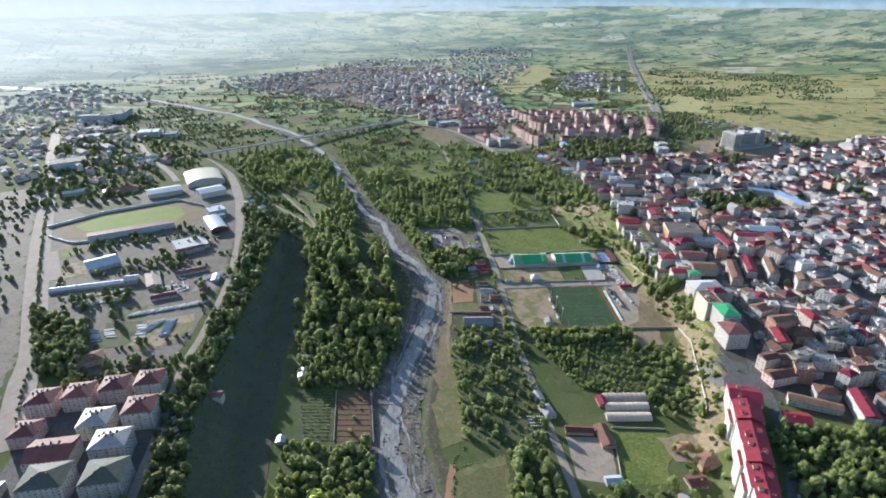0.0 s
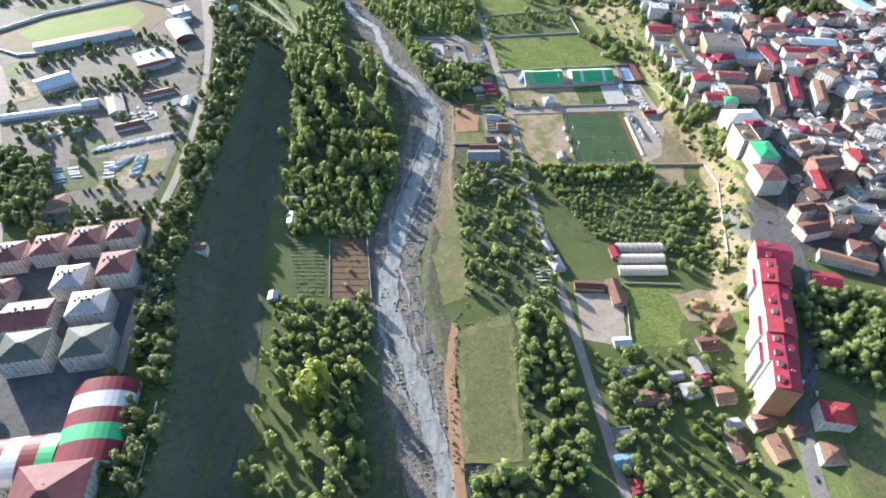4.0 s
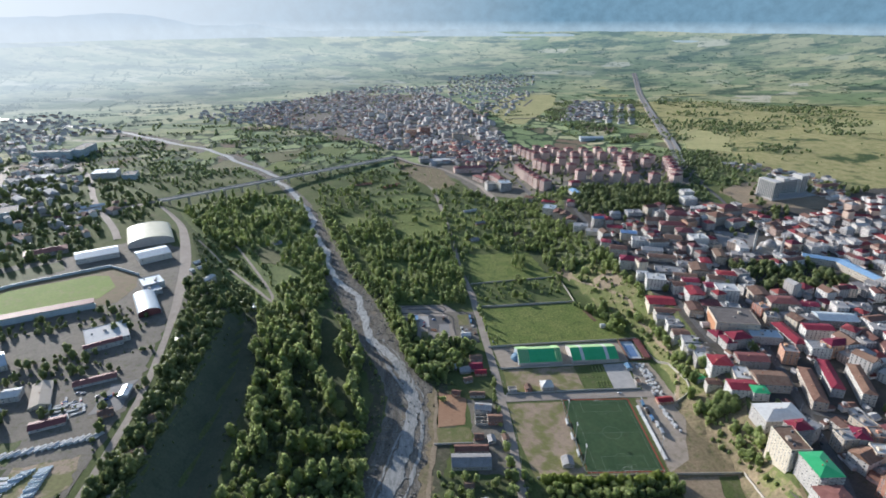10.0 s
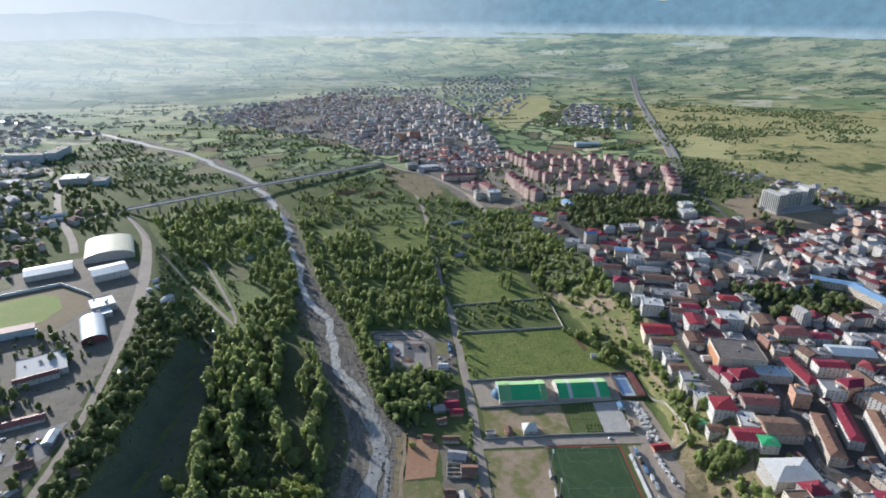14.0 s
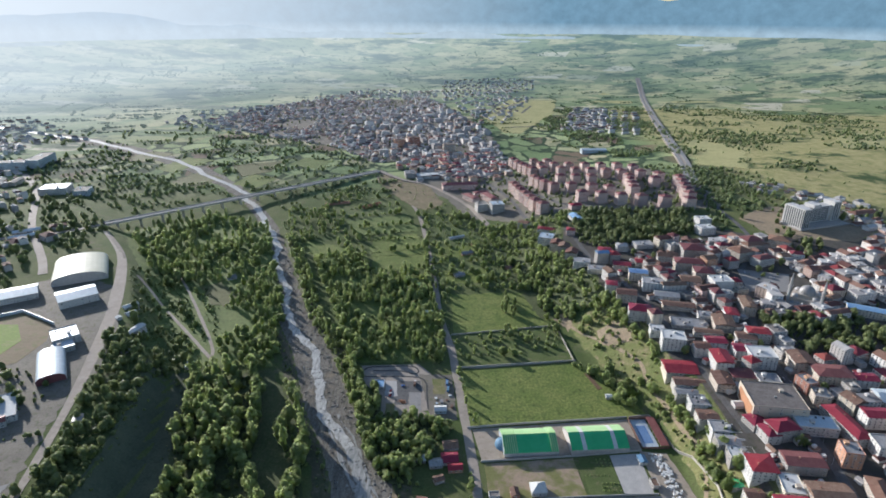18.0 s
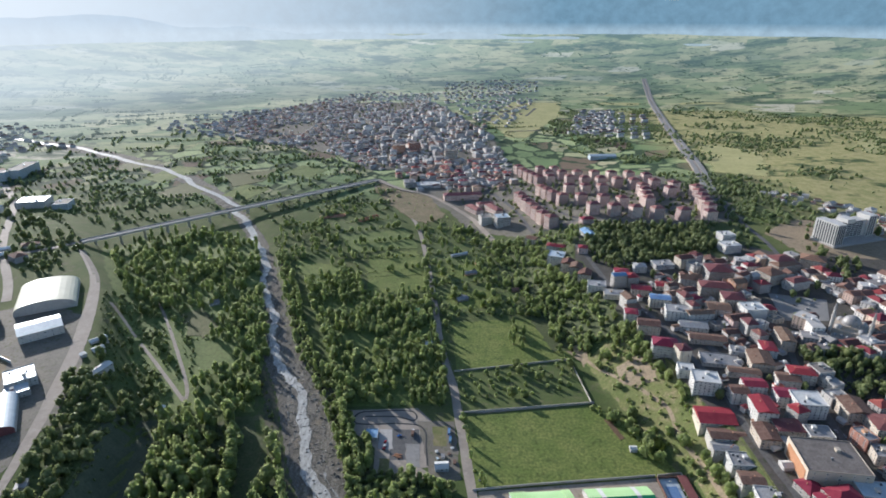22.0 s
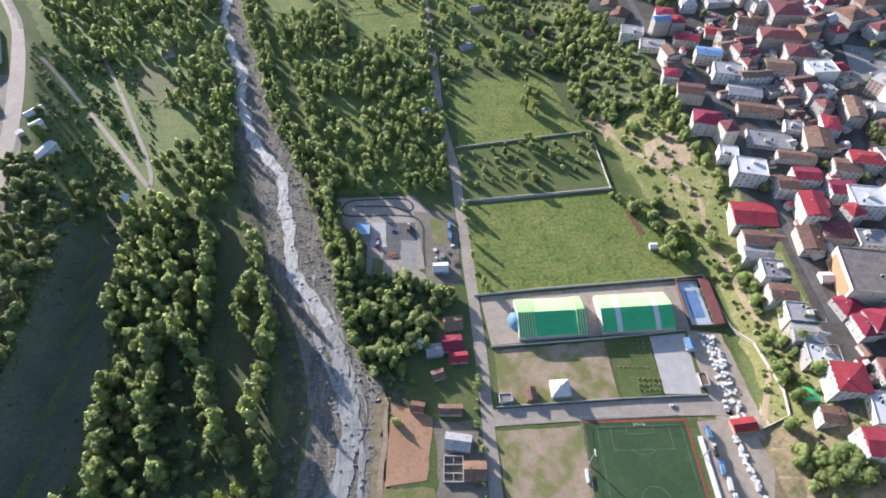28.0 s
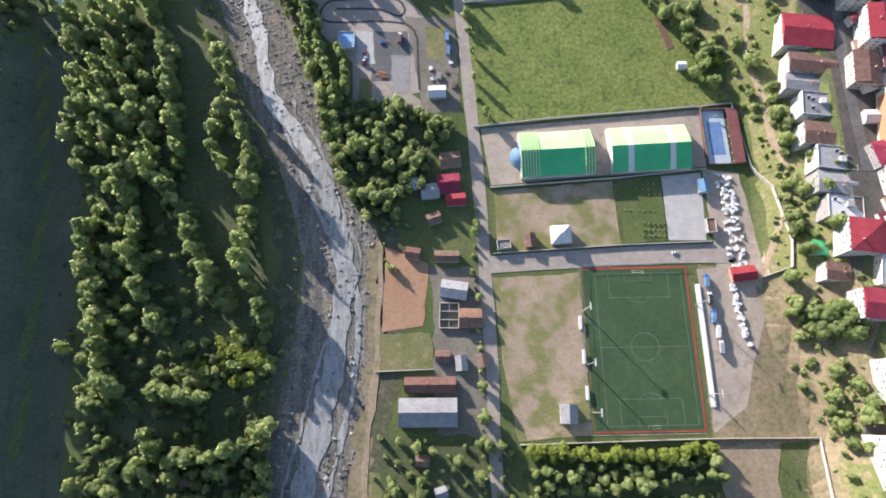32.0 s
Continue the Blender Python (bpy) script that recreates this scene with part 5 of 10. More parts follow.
def grow(wood, poly, n, gap, seed, mix, size=(0.6, 1.05), own=0):
    """Fills a plot with trees; the first of them are things of their own."""
    kinds, weights = zip(*mix)
    for i, (x, y) in enumerate(spots(poly, n, gap, seed)):
        if y > 190 and any((x - p.x) ** 2 + (y - p.y) ** 2 < 49 for p in TRACKS):
            continue
        if y > 230 and x < -120 and (noise.noise((x / 42, y / 42, 7.0)) > 0.3 or any(inside(f, x, y) for f in MEADOWS)):
            continue
        if math.hypot(x + 246, y + 402) < 22:
            continue
        kind = rng.choices(kinds, weights)[0]
        s = rng.uniform(*size)
        if i < own and kind != "bush":
            plant(kind, x, y, s, rng)
        else:
            wood.add(kind, x, y, s, rng)


MIXED = (("poplar", 3), ("broad", 2), ("willow", 3), ("fruit", 2))
grove = Wood()
TALL = (("poplar", 6), ("willow", 3), ("broad", 2))
for j, (row, gap) in enumerate(((((-321, 205), (-301, 163), (-293, 122), (-282, 80)), 7.5), (((-289, 58), (-273, 36), (-260, 10), (-247, -13), (-236, -25)), 8), (((-267, 163), (-253, 133), (-262, 100), (-249, 72)), 13), (((-240, 100), (-233, 81), (-232, 61), (-231, 28), (-229, 5), (-222, -15), (-213, -32)), 8.5),
                                (((-335, 30), (-335, 4), (-323, -24), (-317, -43), (-309, -74), (-299, -79)), 8.5), (((-315, 52), (-303, 25), (-303, 11), (-299, 2), (-295, -13), (-284, -33), (-278, -41)), 9), (((-278, -79), (-263, -85), (-244, -83)), 9), (((-274, -108), (-260, -120), (-237, -118), (-217, -112), (-206, -103)), 9), (((-385, 195), (-367, 172), (-355, 185), (-337, 198)), 9))):
    for i, (x, y) in enumerate(line_spots(row, gap, 2.0, 50 + j)):
        (plant if i % 2 else grove.add)(rng.choices(*zip(*TALL))[0], x, y, rng.uniform(1.1, 1.5), rng)
grow(grove, ((-373, 149), (-332, 162), (-312, 140), (-297, 75), (-287, 58), (-315, 52), (-349, 60), (-368, 110)), 44, 9.4, 19, TALL, (1.1, 1.5), own=8)
grow(grove, ((-390, 205), (-330, 205), (-330, 165), (-375, 152)), 18, 9, 20, MIXED, (0.7, 1.1), own=6)
grow(grove, ((-253, -64), (-243, -47), (-224, -45), (-203, -64), (-209, -73), (-249, -78)), 34, 5.8, 12, (("bright", 4), ("broad", 1), ("fruit", 1)), (0.75, 1.15), own=14)
grow(grove, ((-283, -72), (-271, -55), (-248, -50), (-249, -76)), 16, 6.5, 13, (("broad", 2), ("fruit", 2), ("willow", 1)), (0.6, 0.9), own=6)
grow(grove, ((-345, 50), (-310, 50), (-290, 0), (-270, -40), (-300, -75), (-318, -50), (-340, 0)), 40, 8, 113, (("fruit", 3), ("broad", 2)), (0.6, 0.95))
grow(grove, ((-372, 150), (-318, 200), (-295, 140), (-282, 80), (-262, 14), (-240, -22), (-262, -45), (-318, -60), (-342, 0), (-352, 60)), 80, 8.2, 116, (("broad", 2), ("willow", 3), ("poplar", 2), ("fruit", 3)), (0.6, 0.95))
grow(grove, ((-290, 200), (-262, 165), (-232, 60), (-212, -30), (-205, -50), (-216, -60), (-236, 20), (-252, 100), (-275, 180)), 60, 7.5, 117, (("fruit", 3), ("willow", 2), ("broad", 1)), (0.5, 0.85))
grow(grove, ((-264, -123), (-205, -114), (-200, -150), (-260, -150)), 40, 6.2, 114, (("broad", 3), ("willow", 2), ("fruit", 2)), (0.6, 1.0), own=10)
grow(grove, ((-318, -109), (-274, -106), (-275, -150), (-312, -150)), 26, 7, 115, (("broad", 2), ("fruit", 2), ("bright", 1)), (0.6, 1.0), own=6)
grow(grove, ((-318, -150), (-215, -150), (-222, -222), (-300, -222)), 110, 6.5, 14, MIXED, (0.5, 0.95), own=12)
grow(grove, ((-295, -306), (-218, -306), (-208, -345), (-222, -385), (-290, -360)), 90, 6.0, 15, (("broad", 3), ("bright", 2), ("fruit", 3)), (0.5, 0.9), own=12)
grow(grove, ((-235, -380), (-215, -375), (-190, -560), (-232, -560)), 60, 6.5, 16, MIXED, (0.8, 1.3), own=10)
grow(grove, ((-380, 210), (-300, 215), (-318, 330), (-352, 440), (-410, 430), (-385, 290)), 150, 7.5, 17, MIXED, (0.7, 1.15), own=8)
grow(grove, ((-395, 225), (-375, 260), (-410, 430), (-500, 430), (-470, 330)), 190, 6.5, 118, (("bush", 3), ("fruit", 4), ("broad", 1)), (0.5, 0.95))
grow(grove, ((-352, 440), (-395, 560), (-440, 690), (-560, 760), (-690, 650), (-560, 470), (-440, 420)), 400, 8.5, 18, MIXED, (0.7, 1.2))
grow(grove, ((-290, -360), (-240, -395), (-238, -540), (-290, -540)), 46, 8, 119, MIXED, (0.7, 1.2), own=8)
grow(grove, ((-345, -30), (-318, -50), (-296, -92), (-290, -150), (-322, -140), (-340, -70)), 20, 7.5, 120, MIXED, (0.7, 1.1))
for line, gap in ((((-206, 214), (-199, 188), (-190, 165), (-182, 145), (-176, 122)), 6.5), (((-176, 166), (-170, 150), (-168, 132)), 6.0)):
    for x, y in line_spots(line, gap, 1.4, 61):
        plant("poplar", x, y, rng.uniform(0.75, 1.0), rng)
grove.done("woodland", "dense riverside woodland of poplars and willows")

east = Wood()
grow(east, ((-236, 290), (-205, 222), (-205, 205), (-192, 130), (-175, 130), (-200, 218), (-215, 290)), 60, 5.5, 21, (("willow", 3), ("poplar", 2), ("fruit", 2)), (0.6, 1.0), own=8)
grow(east, ((-190, 130), (-140, 127), (-88, 108), (-104, 90), (-108, 60), (-138, 50), (-118, 28), (-150, 34), (-178, 80)), 105, 6.2, 22, (("broad", 5), ("willow", 1), ("fruit", 2)), (0.6, 1.0), own=10)
grow(east, ((-235, 300), (-205, 224), (-100, 226), (-96, 290), (-104, 350), (-150, 370), (-260, 380)), 180, 7.2, 23, MIXED, (0.6, 1.1), own=8)
grow(east, ((-262, 380), (-150, 370), (-118, 400), (-124, 470), (-215, 475), (-240, 560), (-325, 560)), 230, 8.2, 24, MIXED, (0.65, 1.15))
grow(east, ((-330, 560), (-240, 560), (-230, 650), (-290, 690), (-340, 800), (-420, 800), (-400, 680)), 120, 9.5, 25, MIXED, (0.5, 0.95))
for j, line in enumerate((((-236, 560), (-130, 590)), ((-245, 620), (-140, 640)), ((-260, 690), (-165, 715)), ((-290, 750), (-190, 780)), ((-330, 850), (-220, 890)), ((-225, 490), (-122, 505)))):
    for x, y in line_spots(line, 6, 2.5, 70 + j):
        east.add(rng.choice(("fruit", "willow", "bush")), x, y, rng.uniform(0.6, 1.1), rng)
grow(east, ((-118, 400), (-96, 330), (-92, 420), (30, 420), (48, 380), (95, 400), (60, 560), (20, 650), (-40, 760), (-120, 760), (-135, 600)), 210, 10, 26, (("fruit", 4), ("willow", 2), ("broad", 2), ("poplar", 1)), (0.5, 0.95))
grow(east, ((30, 420), (62, 320), (100, 330), (110, 395), (85, 520), (50, 560)), 90, 7.0, 27, (("broad", 3), ("fruit", 3)), (0.5, 0.95), own=10)
grow(east, ((-84, 285), (48, 310), (54, 262), (-78, 222)), 46, 8.5, 28, (("fruit", 5), ("willow", 1)), (0.7, 1.1), own=14)
grow(east, ((-20, 330), (0, 320), (8, 400), (-14, 400)), 9, 8, 29, (("poplar", 3), ("willow", 1)), (0.6, 0.9), own=9)
grow(east, ((60, 225), (95, 205), (112, 165), (100, 140), (84, 180), (52, 215)), 26, 6.5, 30, (("fruit", 3), ("broad", 1), ("bright", 1)), (0.6, 1.0), own=10)
for x, y in line_spots(((-98, 225), (-104, 330), (-116, 430), (-124, 560)), 9, 2.0, 31):
    east.add(rng.choice(("poplar", "willow", "fruit")), x - 5, y, rng.uniform(0.5, 0.9), rng)
for x, y in line_spots(((-88, 200), (-80, 130), (-72, 112)), 16, 1.0, 32):
    east.add(rng.choice(("poplar", "fruit", "willow")), x + 8, y, rng.uniform(0.45, 0.75), rng)
grow(east, ((-136, -108), (-52, -112), (-50, -160), (-140, -160)), 60, 6.0, 33, (("fruit", 4), ("willow", 2), ("broad", 1)), (0.5, 0.9), own=10)
grow(east, ((-140, -160), (-52, -160), (-48, -300), (-70, -312), (-128, -300)), 240, 5.6, 34, (("broad", 1), ("fruit", 5), ("bush", 4), ("bright", 1)), (0.55, 0.95), own=10)
for x, y in line_spots(((-40, -117), (10, -117), (72, -114)), 5.5, 1.8, 35):
    plant("bright", x, y, rng.uniform(0.75, 1.0), rng)
grow(east, ((-40, -128), (74, -118), (76, -130), (-38, -142)), 34, 6.0, 36, (("broad", 2), ("bright", 1)), (0.6, 0.8), own=0)
for r in range(13):
    for x, y in line_spots(((-40 + r * 3, -142 - r * 6.5), (100 + r * 0.5, -128 - r * 11)), 4.6, 1.1, 200 + r):
        if inside(((-46, -128), (74, -116), (80, -150), (120, -140), (118, -200), (98, -280), (-22, -224)), x, y):
            east.add(rng.choices(("fruit", "bush"), (2, 1))[0], x, y, rng.uniform(0.65, 1.0), rng)
grow(east, ((60, -150), (120, -140), (118, -200), (98, -278), (60, -262)), 55, 7, 37, (("broad", 2), ("willow", 1), ("fruit", 2)), (0.5, 0.9))
grow(east, ((-92, -320), (-66, -305), (-52, -350), (-48, -420), (-60, -560), (-135, -560), (-130, -462), (-92, -456)), 130, 7.5, 38, (("broad", 3), ("willow", 2), ("bright", 1)), (0.6, 1.1), own=8)
grow(east, ((-30, -360), (60, -356), (54, -400), (60, -450), (90, -470), (80, -580), (-20, -580), (-28, -420)), 210, 7.0, 39, (("broad", 2), ("fruit", 3), ("bright", 2), ("willow", 1)), (0.5, 1.0), own=8)
grow(east, ((60, -300), (108, -300), (92, -420), (62, -400)), 34, 8, 40, (("fruit", 3), ("bright", 1)), (0.6, 1.0))
grow(east, ((138, -318), (230, -322), (244, -400), (150, -412), (128, -385)), 170, 5.6, 41, (("broad", 4), ("willow", 1), ("fruit", 2)), (0.6, 1.0))
# the slope below the town
for i in range(900):
    y = rng.uniform(-330, 640)
    t = rng.uniform(0.15, 1.0)
    x = along(EAST_TOE, y) * (1 - t) + (along(EAST_TOP, y) - 4) * t
    if -100 < y < 110 and x < 122 or y > 340 or (y < -100 and rng.random() < 0.6):
        continue
    east.add(rng.choices(("bush", "fruit", "broad"), (5, 4, 1))[0], x, y, rng.uniform(0.5, 1.0), rng)
for x, y in ((148, -40), (154, -34), (146, -32), (156, -44), (150, -27), (142, -41)):
    plant("broad", x, y, 1.0, rng)
grow(east, ((128, -60), (150, -70), (156, -100), (146, -106)), 12, 6, 42, (("bright", 1), ("fruit", 1)), (0.6, 0.9))
HANG = [(along(EAST_TOE, y) - 18, y) for y in range(320, 700, 40)] + [(along(EAST_TOP, y) - 3, y) for y in range(680, 300, -40)]
grow(east, HANG, 250, 6.8, 48, (("broad", 4), ("fruit", 3), ("willow", 1)), (0.5, 0.9))
for x, y in line_spots([(float(along(EAST_TOP, y)) - 12, y) for y in range(20, 340, 20)], 7.5, 5.0, 47):
    east.add(rng.choice(("fruit", "fruit", "broad", "bush")), x, y, rng.uniform(0.6, 1.0), rng)
# meadow bushes along the river banks
for x, y in line_spots(((-136, -180), (-132, -230), (-130, -300), (-140, -330)), 4.0, 2.2, 43):
    east.add("bush", x, y, rng.uniform(0.5, 0.9), rng)
for x, y in line_spots([(p[0] + 34, p[1]) for p in RIVER[9:19]], 5.0, 5.0, 44):
    east.add(rng.choice(("bush", "bush", "fruit")), x, y, rng.uniform(0.5, 1.0), rng)
for k, dx in enumerate((27, 34, 41)):
    for x, y in line_spots([(p[0] + dx, p[1]) for p in RIVER[11:18]], 7.5, 3.0, 150 + k):
        east.add(rng.choice(("willow", "bright", "poplar", "fruit")), x, y, rng.uniform(0.5, 0.95), rng)
for x, y in line_spots([(p[0] - 36, p[1]) for p in RIVER[5:18]], 6.0, 5.0, 45):
    east.add(rng.choice(("bush", "bush", "fruit")), x, y, rng.uniform(0.4, 0.9), rng)
for x, y in line_spots(((-88, -455), (-140, -455), (-140, -345), (-115, -328), (-90, -318)), 3.2, 0.8, 46):
    east.add("bush", x, y, rng.uniform(0.3, 0.55), rng)
for x, y in line_spots(((-74, 44), (-75, 0), (-71, -60), (-69, -112)), 6.5, 1.6, 155):
    east.add(rng.choice(("fruit", "bush", "broad")), x, y, rng.uniform(0.5, 0.8), rng)
for j in range(15):
    for x, y in line_spots(((-300 + j * 0.5 + (j * 4.8 + 4) * 0.2, -232 - j * 4.8), (-265 + j * 0.6, -232 - j * 4.8)), 1.9, 0.3, 400 + j):
        east.add("bush", x, y, rng.uniform(0.35, 0.6), rng)

for x, y in line_spots(((74, 206), (84, 188), (96, 172), (90, 152)), 4.0, 3.0, 49):
    east.add(rng.choice(("fruit", "broad", "bush")), x, y, rng.uniform(0.55, 0.85), rng)
for j, line in enumerate((((-118, 470), (-60, 480), (-20, 470)), ((-122, 520), (-50, 528), (0, 520)), ((-126, 600), (-80, 610), (-20, 590)), ((-130, 640), (-60, 650)), ((-140, 690), (-80, 700), (-40, 690)), ((-100, 440), (-55, 432), (30, 424)), ((-150, 760), (-90, 770), (-50, 740)), ((-40, 440), (-20, 560)), ((-300, 800), (-200, 830)), ((-340, 870), (-290, 890), (-240, 930)), ((-300, 700), (-310, 780)), ((-245, 650), (-180, 668)), ((-360, 760), (-330, 900), (-290, 1000)))):
    for x, y in line_spots(line, 5.0, 3.0, 170 + j):
        east.add(rng.choice(("fruit", "fruit", "broad", "bush")), x, y, rng.uniform(0.45, 0.85), rng)
for x, y in spots(((-20, 440), (60, 420), (72, 480), (52, 640), (20, 690), (-30, 700), (-50, 560)), 150, 7.5, 171):
    east.add(rng.choice(("fruit", "broad", "bush")), x, y, rng.uniform(0.5, 0.9), rng)
for x, y in spots(((-150, 800), (-100, 840), (-60, 790), (-30, 720), (-60, 690), (-130, 700)), 60, 8.5, 172):
    east.add(rng.choice(("fruit", "broad", "bush")), x, y, rng.uniform(0.45, 0.8), rng)
for x, y in spots(((112, 345), (126, 330), (128, 300), (116, 284), (104, 292), (98, 330)), 34, 5.2, 173):
    east.add(rng.choice(("broad", "fruit")), x, y, rng.uniform(0.6, 0.85), rng)
for x, y in spots(((-260, 1080), (-230, 950), (-180, 850), (-110, 830), (-140, 960), (-205, 1030)), 36, 9, 174):
    east.add("bush", x, y, rng.uniform(0.5, 1.0), rng)
east.done("orchards", "orchards, hedges and scrub east of the river")
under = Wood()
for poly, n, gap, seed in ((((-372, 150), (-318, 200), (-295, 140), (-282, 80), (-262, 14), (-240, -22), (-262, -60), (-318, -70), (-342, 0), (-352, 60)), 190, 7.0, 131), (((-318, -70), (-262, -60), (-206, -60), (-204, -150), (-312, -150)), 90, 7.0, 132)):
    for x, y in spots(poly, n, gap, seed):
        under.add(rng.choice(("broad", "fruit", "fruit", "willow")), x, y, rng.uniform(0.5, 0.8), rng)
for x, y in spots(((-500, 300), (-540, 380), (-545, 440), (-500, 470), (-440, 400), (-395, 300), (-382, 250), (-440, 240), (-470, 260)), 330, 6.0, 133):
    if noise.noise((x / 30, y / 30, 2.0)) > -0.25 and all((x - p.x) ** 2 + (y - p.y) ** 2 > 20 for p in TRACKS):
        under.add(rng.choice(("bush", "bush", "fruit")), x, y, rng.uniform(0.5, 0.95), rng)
under.done("understory", "dark young trees and shrubs under the poplars", M_LEAF_SHADED)

west = Wood()
BANK = [(along(WEST_TOP, y) + 2, y) for y in range(150, 470, 30)] + [(along(WEST_TOE, y), y) for y in range(450, 150, -30)]
grow(west, BANK, 170, 6.5, 88, (("bush", 3), ("fruit", 4), ("broad", 2)), (0.6, 1.1))
for k, dx in enumerate((2, 8, 15, 22, 28)):
    for x, y in line_spots([(p[1] - dx, p[0]) for p in WEST_TOP[0:7]], 6.0, 3.0, 80 + k):
        west.add(rng.choices(("bush", "fruit", "broad", "willow"), (3, 5, 2, 1))[0], x, y, rng.uniform(0.6, 1.05), rng)
for x, y in line_spots([(p[1] + 5, p[0]) for p in WEST_TOP[1:8]], 9, 5.0, 85):
    west.add("bush", x, y, rng.uniform(0.5, 1.0), rng)
for x, y in line_spots([(p[1], p[0]) for p in WEST_TOE[2:8]], 10, 6.0, 86):
    west.add("bush", x, y, rng.uniform(0.4, 0.9), rng)
grow(west, ((-640, -110), (-560, -150), (-530, -200), (-520, -240), (-556, -240), (-600, -180), (-650, -110)), 120, 7, 90, (("broad", 3), ("willow", 1)), (0.7, 1.1))
grow(west, ((-520, -215), (-430, -200), (-415, -230), (-440, -250), (-525, -255)), 60, 7, 91, (("fruit", 3), ("broad", 1)), (0.6, 1.0))
grow(west, ((-580, 110), (-510, 90), (-490, 130), (-560, 170), (-700, 95), (-690, 60)), 60, 8, 92, (("broad", 2), ("fruit", 3)), (0.5, 0.9))
grow(west, ((-600, 20), (-560, 60), (-480, 20), (-560, -20), (-640, -10)), 50, 8, 93, (("broad", 2), ("fruit", 3)), (0.5, 0.9))
grow(west, ((-640, -70), (-575, -50), (-545, -90), (-560, -110), (-620, -100)), 24, 8, 94, (("broad", 2), ("fruit", 2)), (0.6, 0.9))
for line in (((-556, -55), (-540, -128)), ((-505, -190), (-440, -160)), ((-640, -110), (-560, -140)), ((-520, -60), (-440, -10)), ((-700, 60), (-600, 110)), ((-560, 40), (-470, 60)), ((-440, -110), (-470, -40)), ((-690, 30), (-650, -50)), ((-570, -130), (-545, -195))):
    for x, y in line_spots(line, 7.5, 3.0, 300 + int(line[0][0])):
        west.add(rng.choice(("fruit", "fruit", "broad", "bush")), x, y, rng.uniform(0.6, 1.0), rng)
grow(west, ((-900, 250), (-820, 260), (-720, 330), (-680, 400), (-700, 620), (-900, 850), (-1150, 800)), 560, 9.5, 95, (("far", 3), ("fruit", 1), ("broad", 1)), (0.8, 1.25))
for x, y in line_spots([(p[0] + 2, p[1] + 1) for p in WIDE[:6]], 9, 1.2, 97):
    west.add("fruit", x, y, 0.8, rng)
grow(west, ((-530, -420), (-480, -400), (-420, -480), (-440, -600), (-540, -560)), 40, 9, 98, (("fruit", 2), ("broad", 1)), (0.6, 0.9))
grow(west, ((-395, -380), (-372, -380), (-366, -440), (-384, -440)), 9, 6, 99, (("fruit", 1), ("bright", 1)), (0.8, 1.1))
for k, dx in enumerate((11, 17, 23)):
    for x, y in line_spots([(p[0] + dx, p[1]) for p in WEST_ROAD[3:8]], 6.5, 2.5, 140 + k):
        west.add(rng.choices(("bush", "fruit", "broad"), (3, 4, 2))[0], x, y, rng.uniform(0.6, 1.05), rng)
grow(west, ((-600, -330), (-640, -220), (-700, -110), (-800, 60), (-960, 340), (-1080, 340), (-900, -60), (-760, -330)), 170, 10, 96, (("fruit", 3), ("broad", 2), ("bush", 2)), (0.6, 1.0))
for x, y in spots(((-560, -345), (-600, -250), (-690, -80), (-790, 80), (-950, 370), (-1060, 320), (-900, 0), (-780, -150), (-690, -345)), 190, 11, 89):
    if noise.noise((x / 60, y / 60, 3.0)) > -0.2:
        west.add("far", x, y, rng.uniform(0.5, 0.95), rng)
west.done("terrace_trees", "trees and bushes along the western terrace", M_LEAF_SHADED)

# a great willow by the river and its neighbours
big = plant("bright", -246, -402, 3.3, random.Random(3))
tagged(big, "huge round bright green tree beside the river", "tree")
for x, y in ((-258, -390), (-236, -415), (-226, -385), (-222, -398)):
    plant("willow", x, y, 1.2, rng)

# ---- hedges and woods of the plain ----
far = Wood()
fr = random.Random(8)
def in_towns(x, y):
    return inside(((-1020, 1850), (-850, 2280), (-600, 2590), (-160, 2560), (-40, 2150), (80, 1640), (440, 1100), (440, 720), (-80, 740), (-300, 1190), (-425, 1380), (-742, 1580)), x, y)


for i in range(420):
    x, y = fr.uniform(-1900, 760), 860 + 1350 * fr.random() ** 1.2
    if math.hypot(x + 100, y + 400) > 2350 or (x > 450 and fr.random() < 0.75):
        continue
    a, n = (0.35 if fr.random() < 0.6 else 0.35 + 1.57) + fr.uniform(-0.15, 0.15), fr.randint(4, 14)
    for k in range(n):
        px, py = x + math.cos(a) * k * 9 + fr.uniform(-3, 3), y + math.sin(a) * k * 9 + fr.uniform(-3, 3)
        if in_towns(px, py) or (py < 2000 and abs(px - river_x(py)) < 34):
            continue
        far.add("far", px, py, fr.uniform(0.5, 0.95), fr)
for px, py in spots(((-560, 780), (-460, 740), (-330, 820), (-290, 1100), (-330, 1300), (-620, 1560), (-900, 1640), (-760, 1200), (-590, 960)), 520, 11, 77):
    if abs(px - river_x(py)) > 40 and noise.noise((px / 70, py / 70, 2.0)) < 0.16 and not any(inside(f, px, py) for f in MEADOWS):
        far.add("far", px, py, fr.uniform(0.6, 1.15), fr)
for px, py in spots(((-740, 760), (-600, 880), (-760, 1080), (-1050, 1330), (-1350, 1200), (-1000, 900)), 520, 11, 78):
    if all((px - p.x) ** 2 + (py - p.y) ** 2 > 300 for p in WEST_STREET) and noise.noise((px / 70, py / 70, 5.0)) < 0.16 and not any(inside(f, px, py) for f in MEADOWS):
        far.add("far", px, py, fr.uniform(0.6, 1.1), fr)
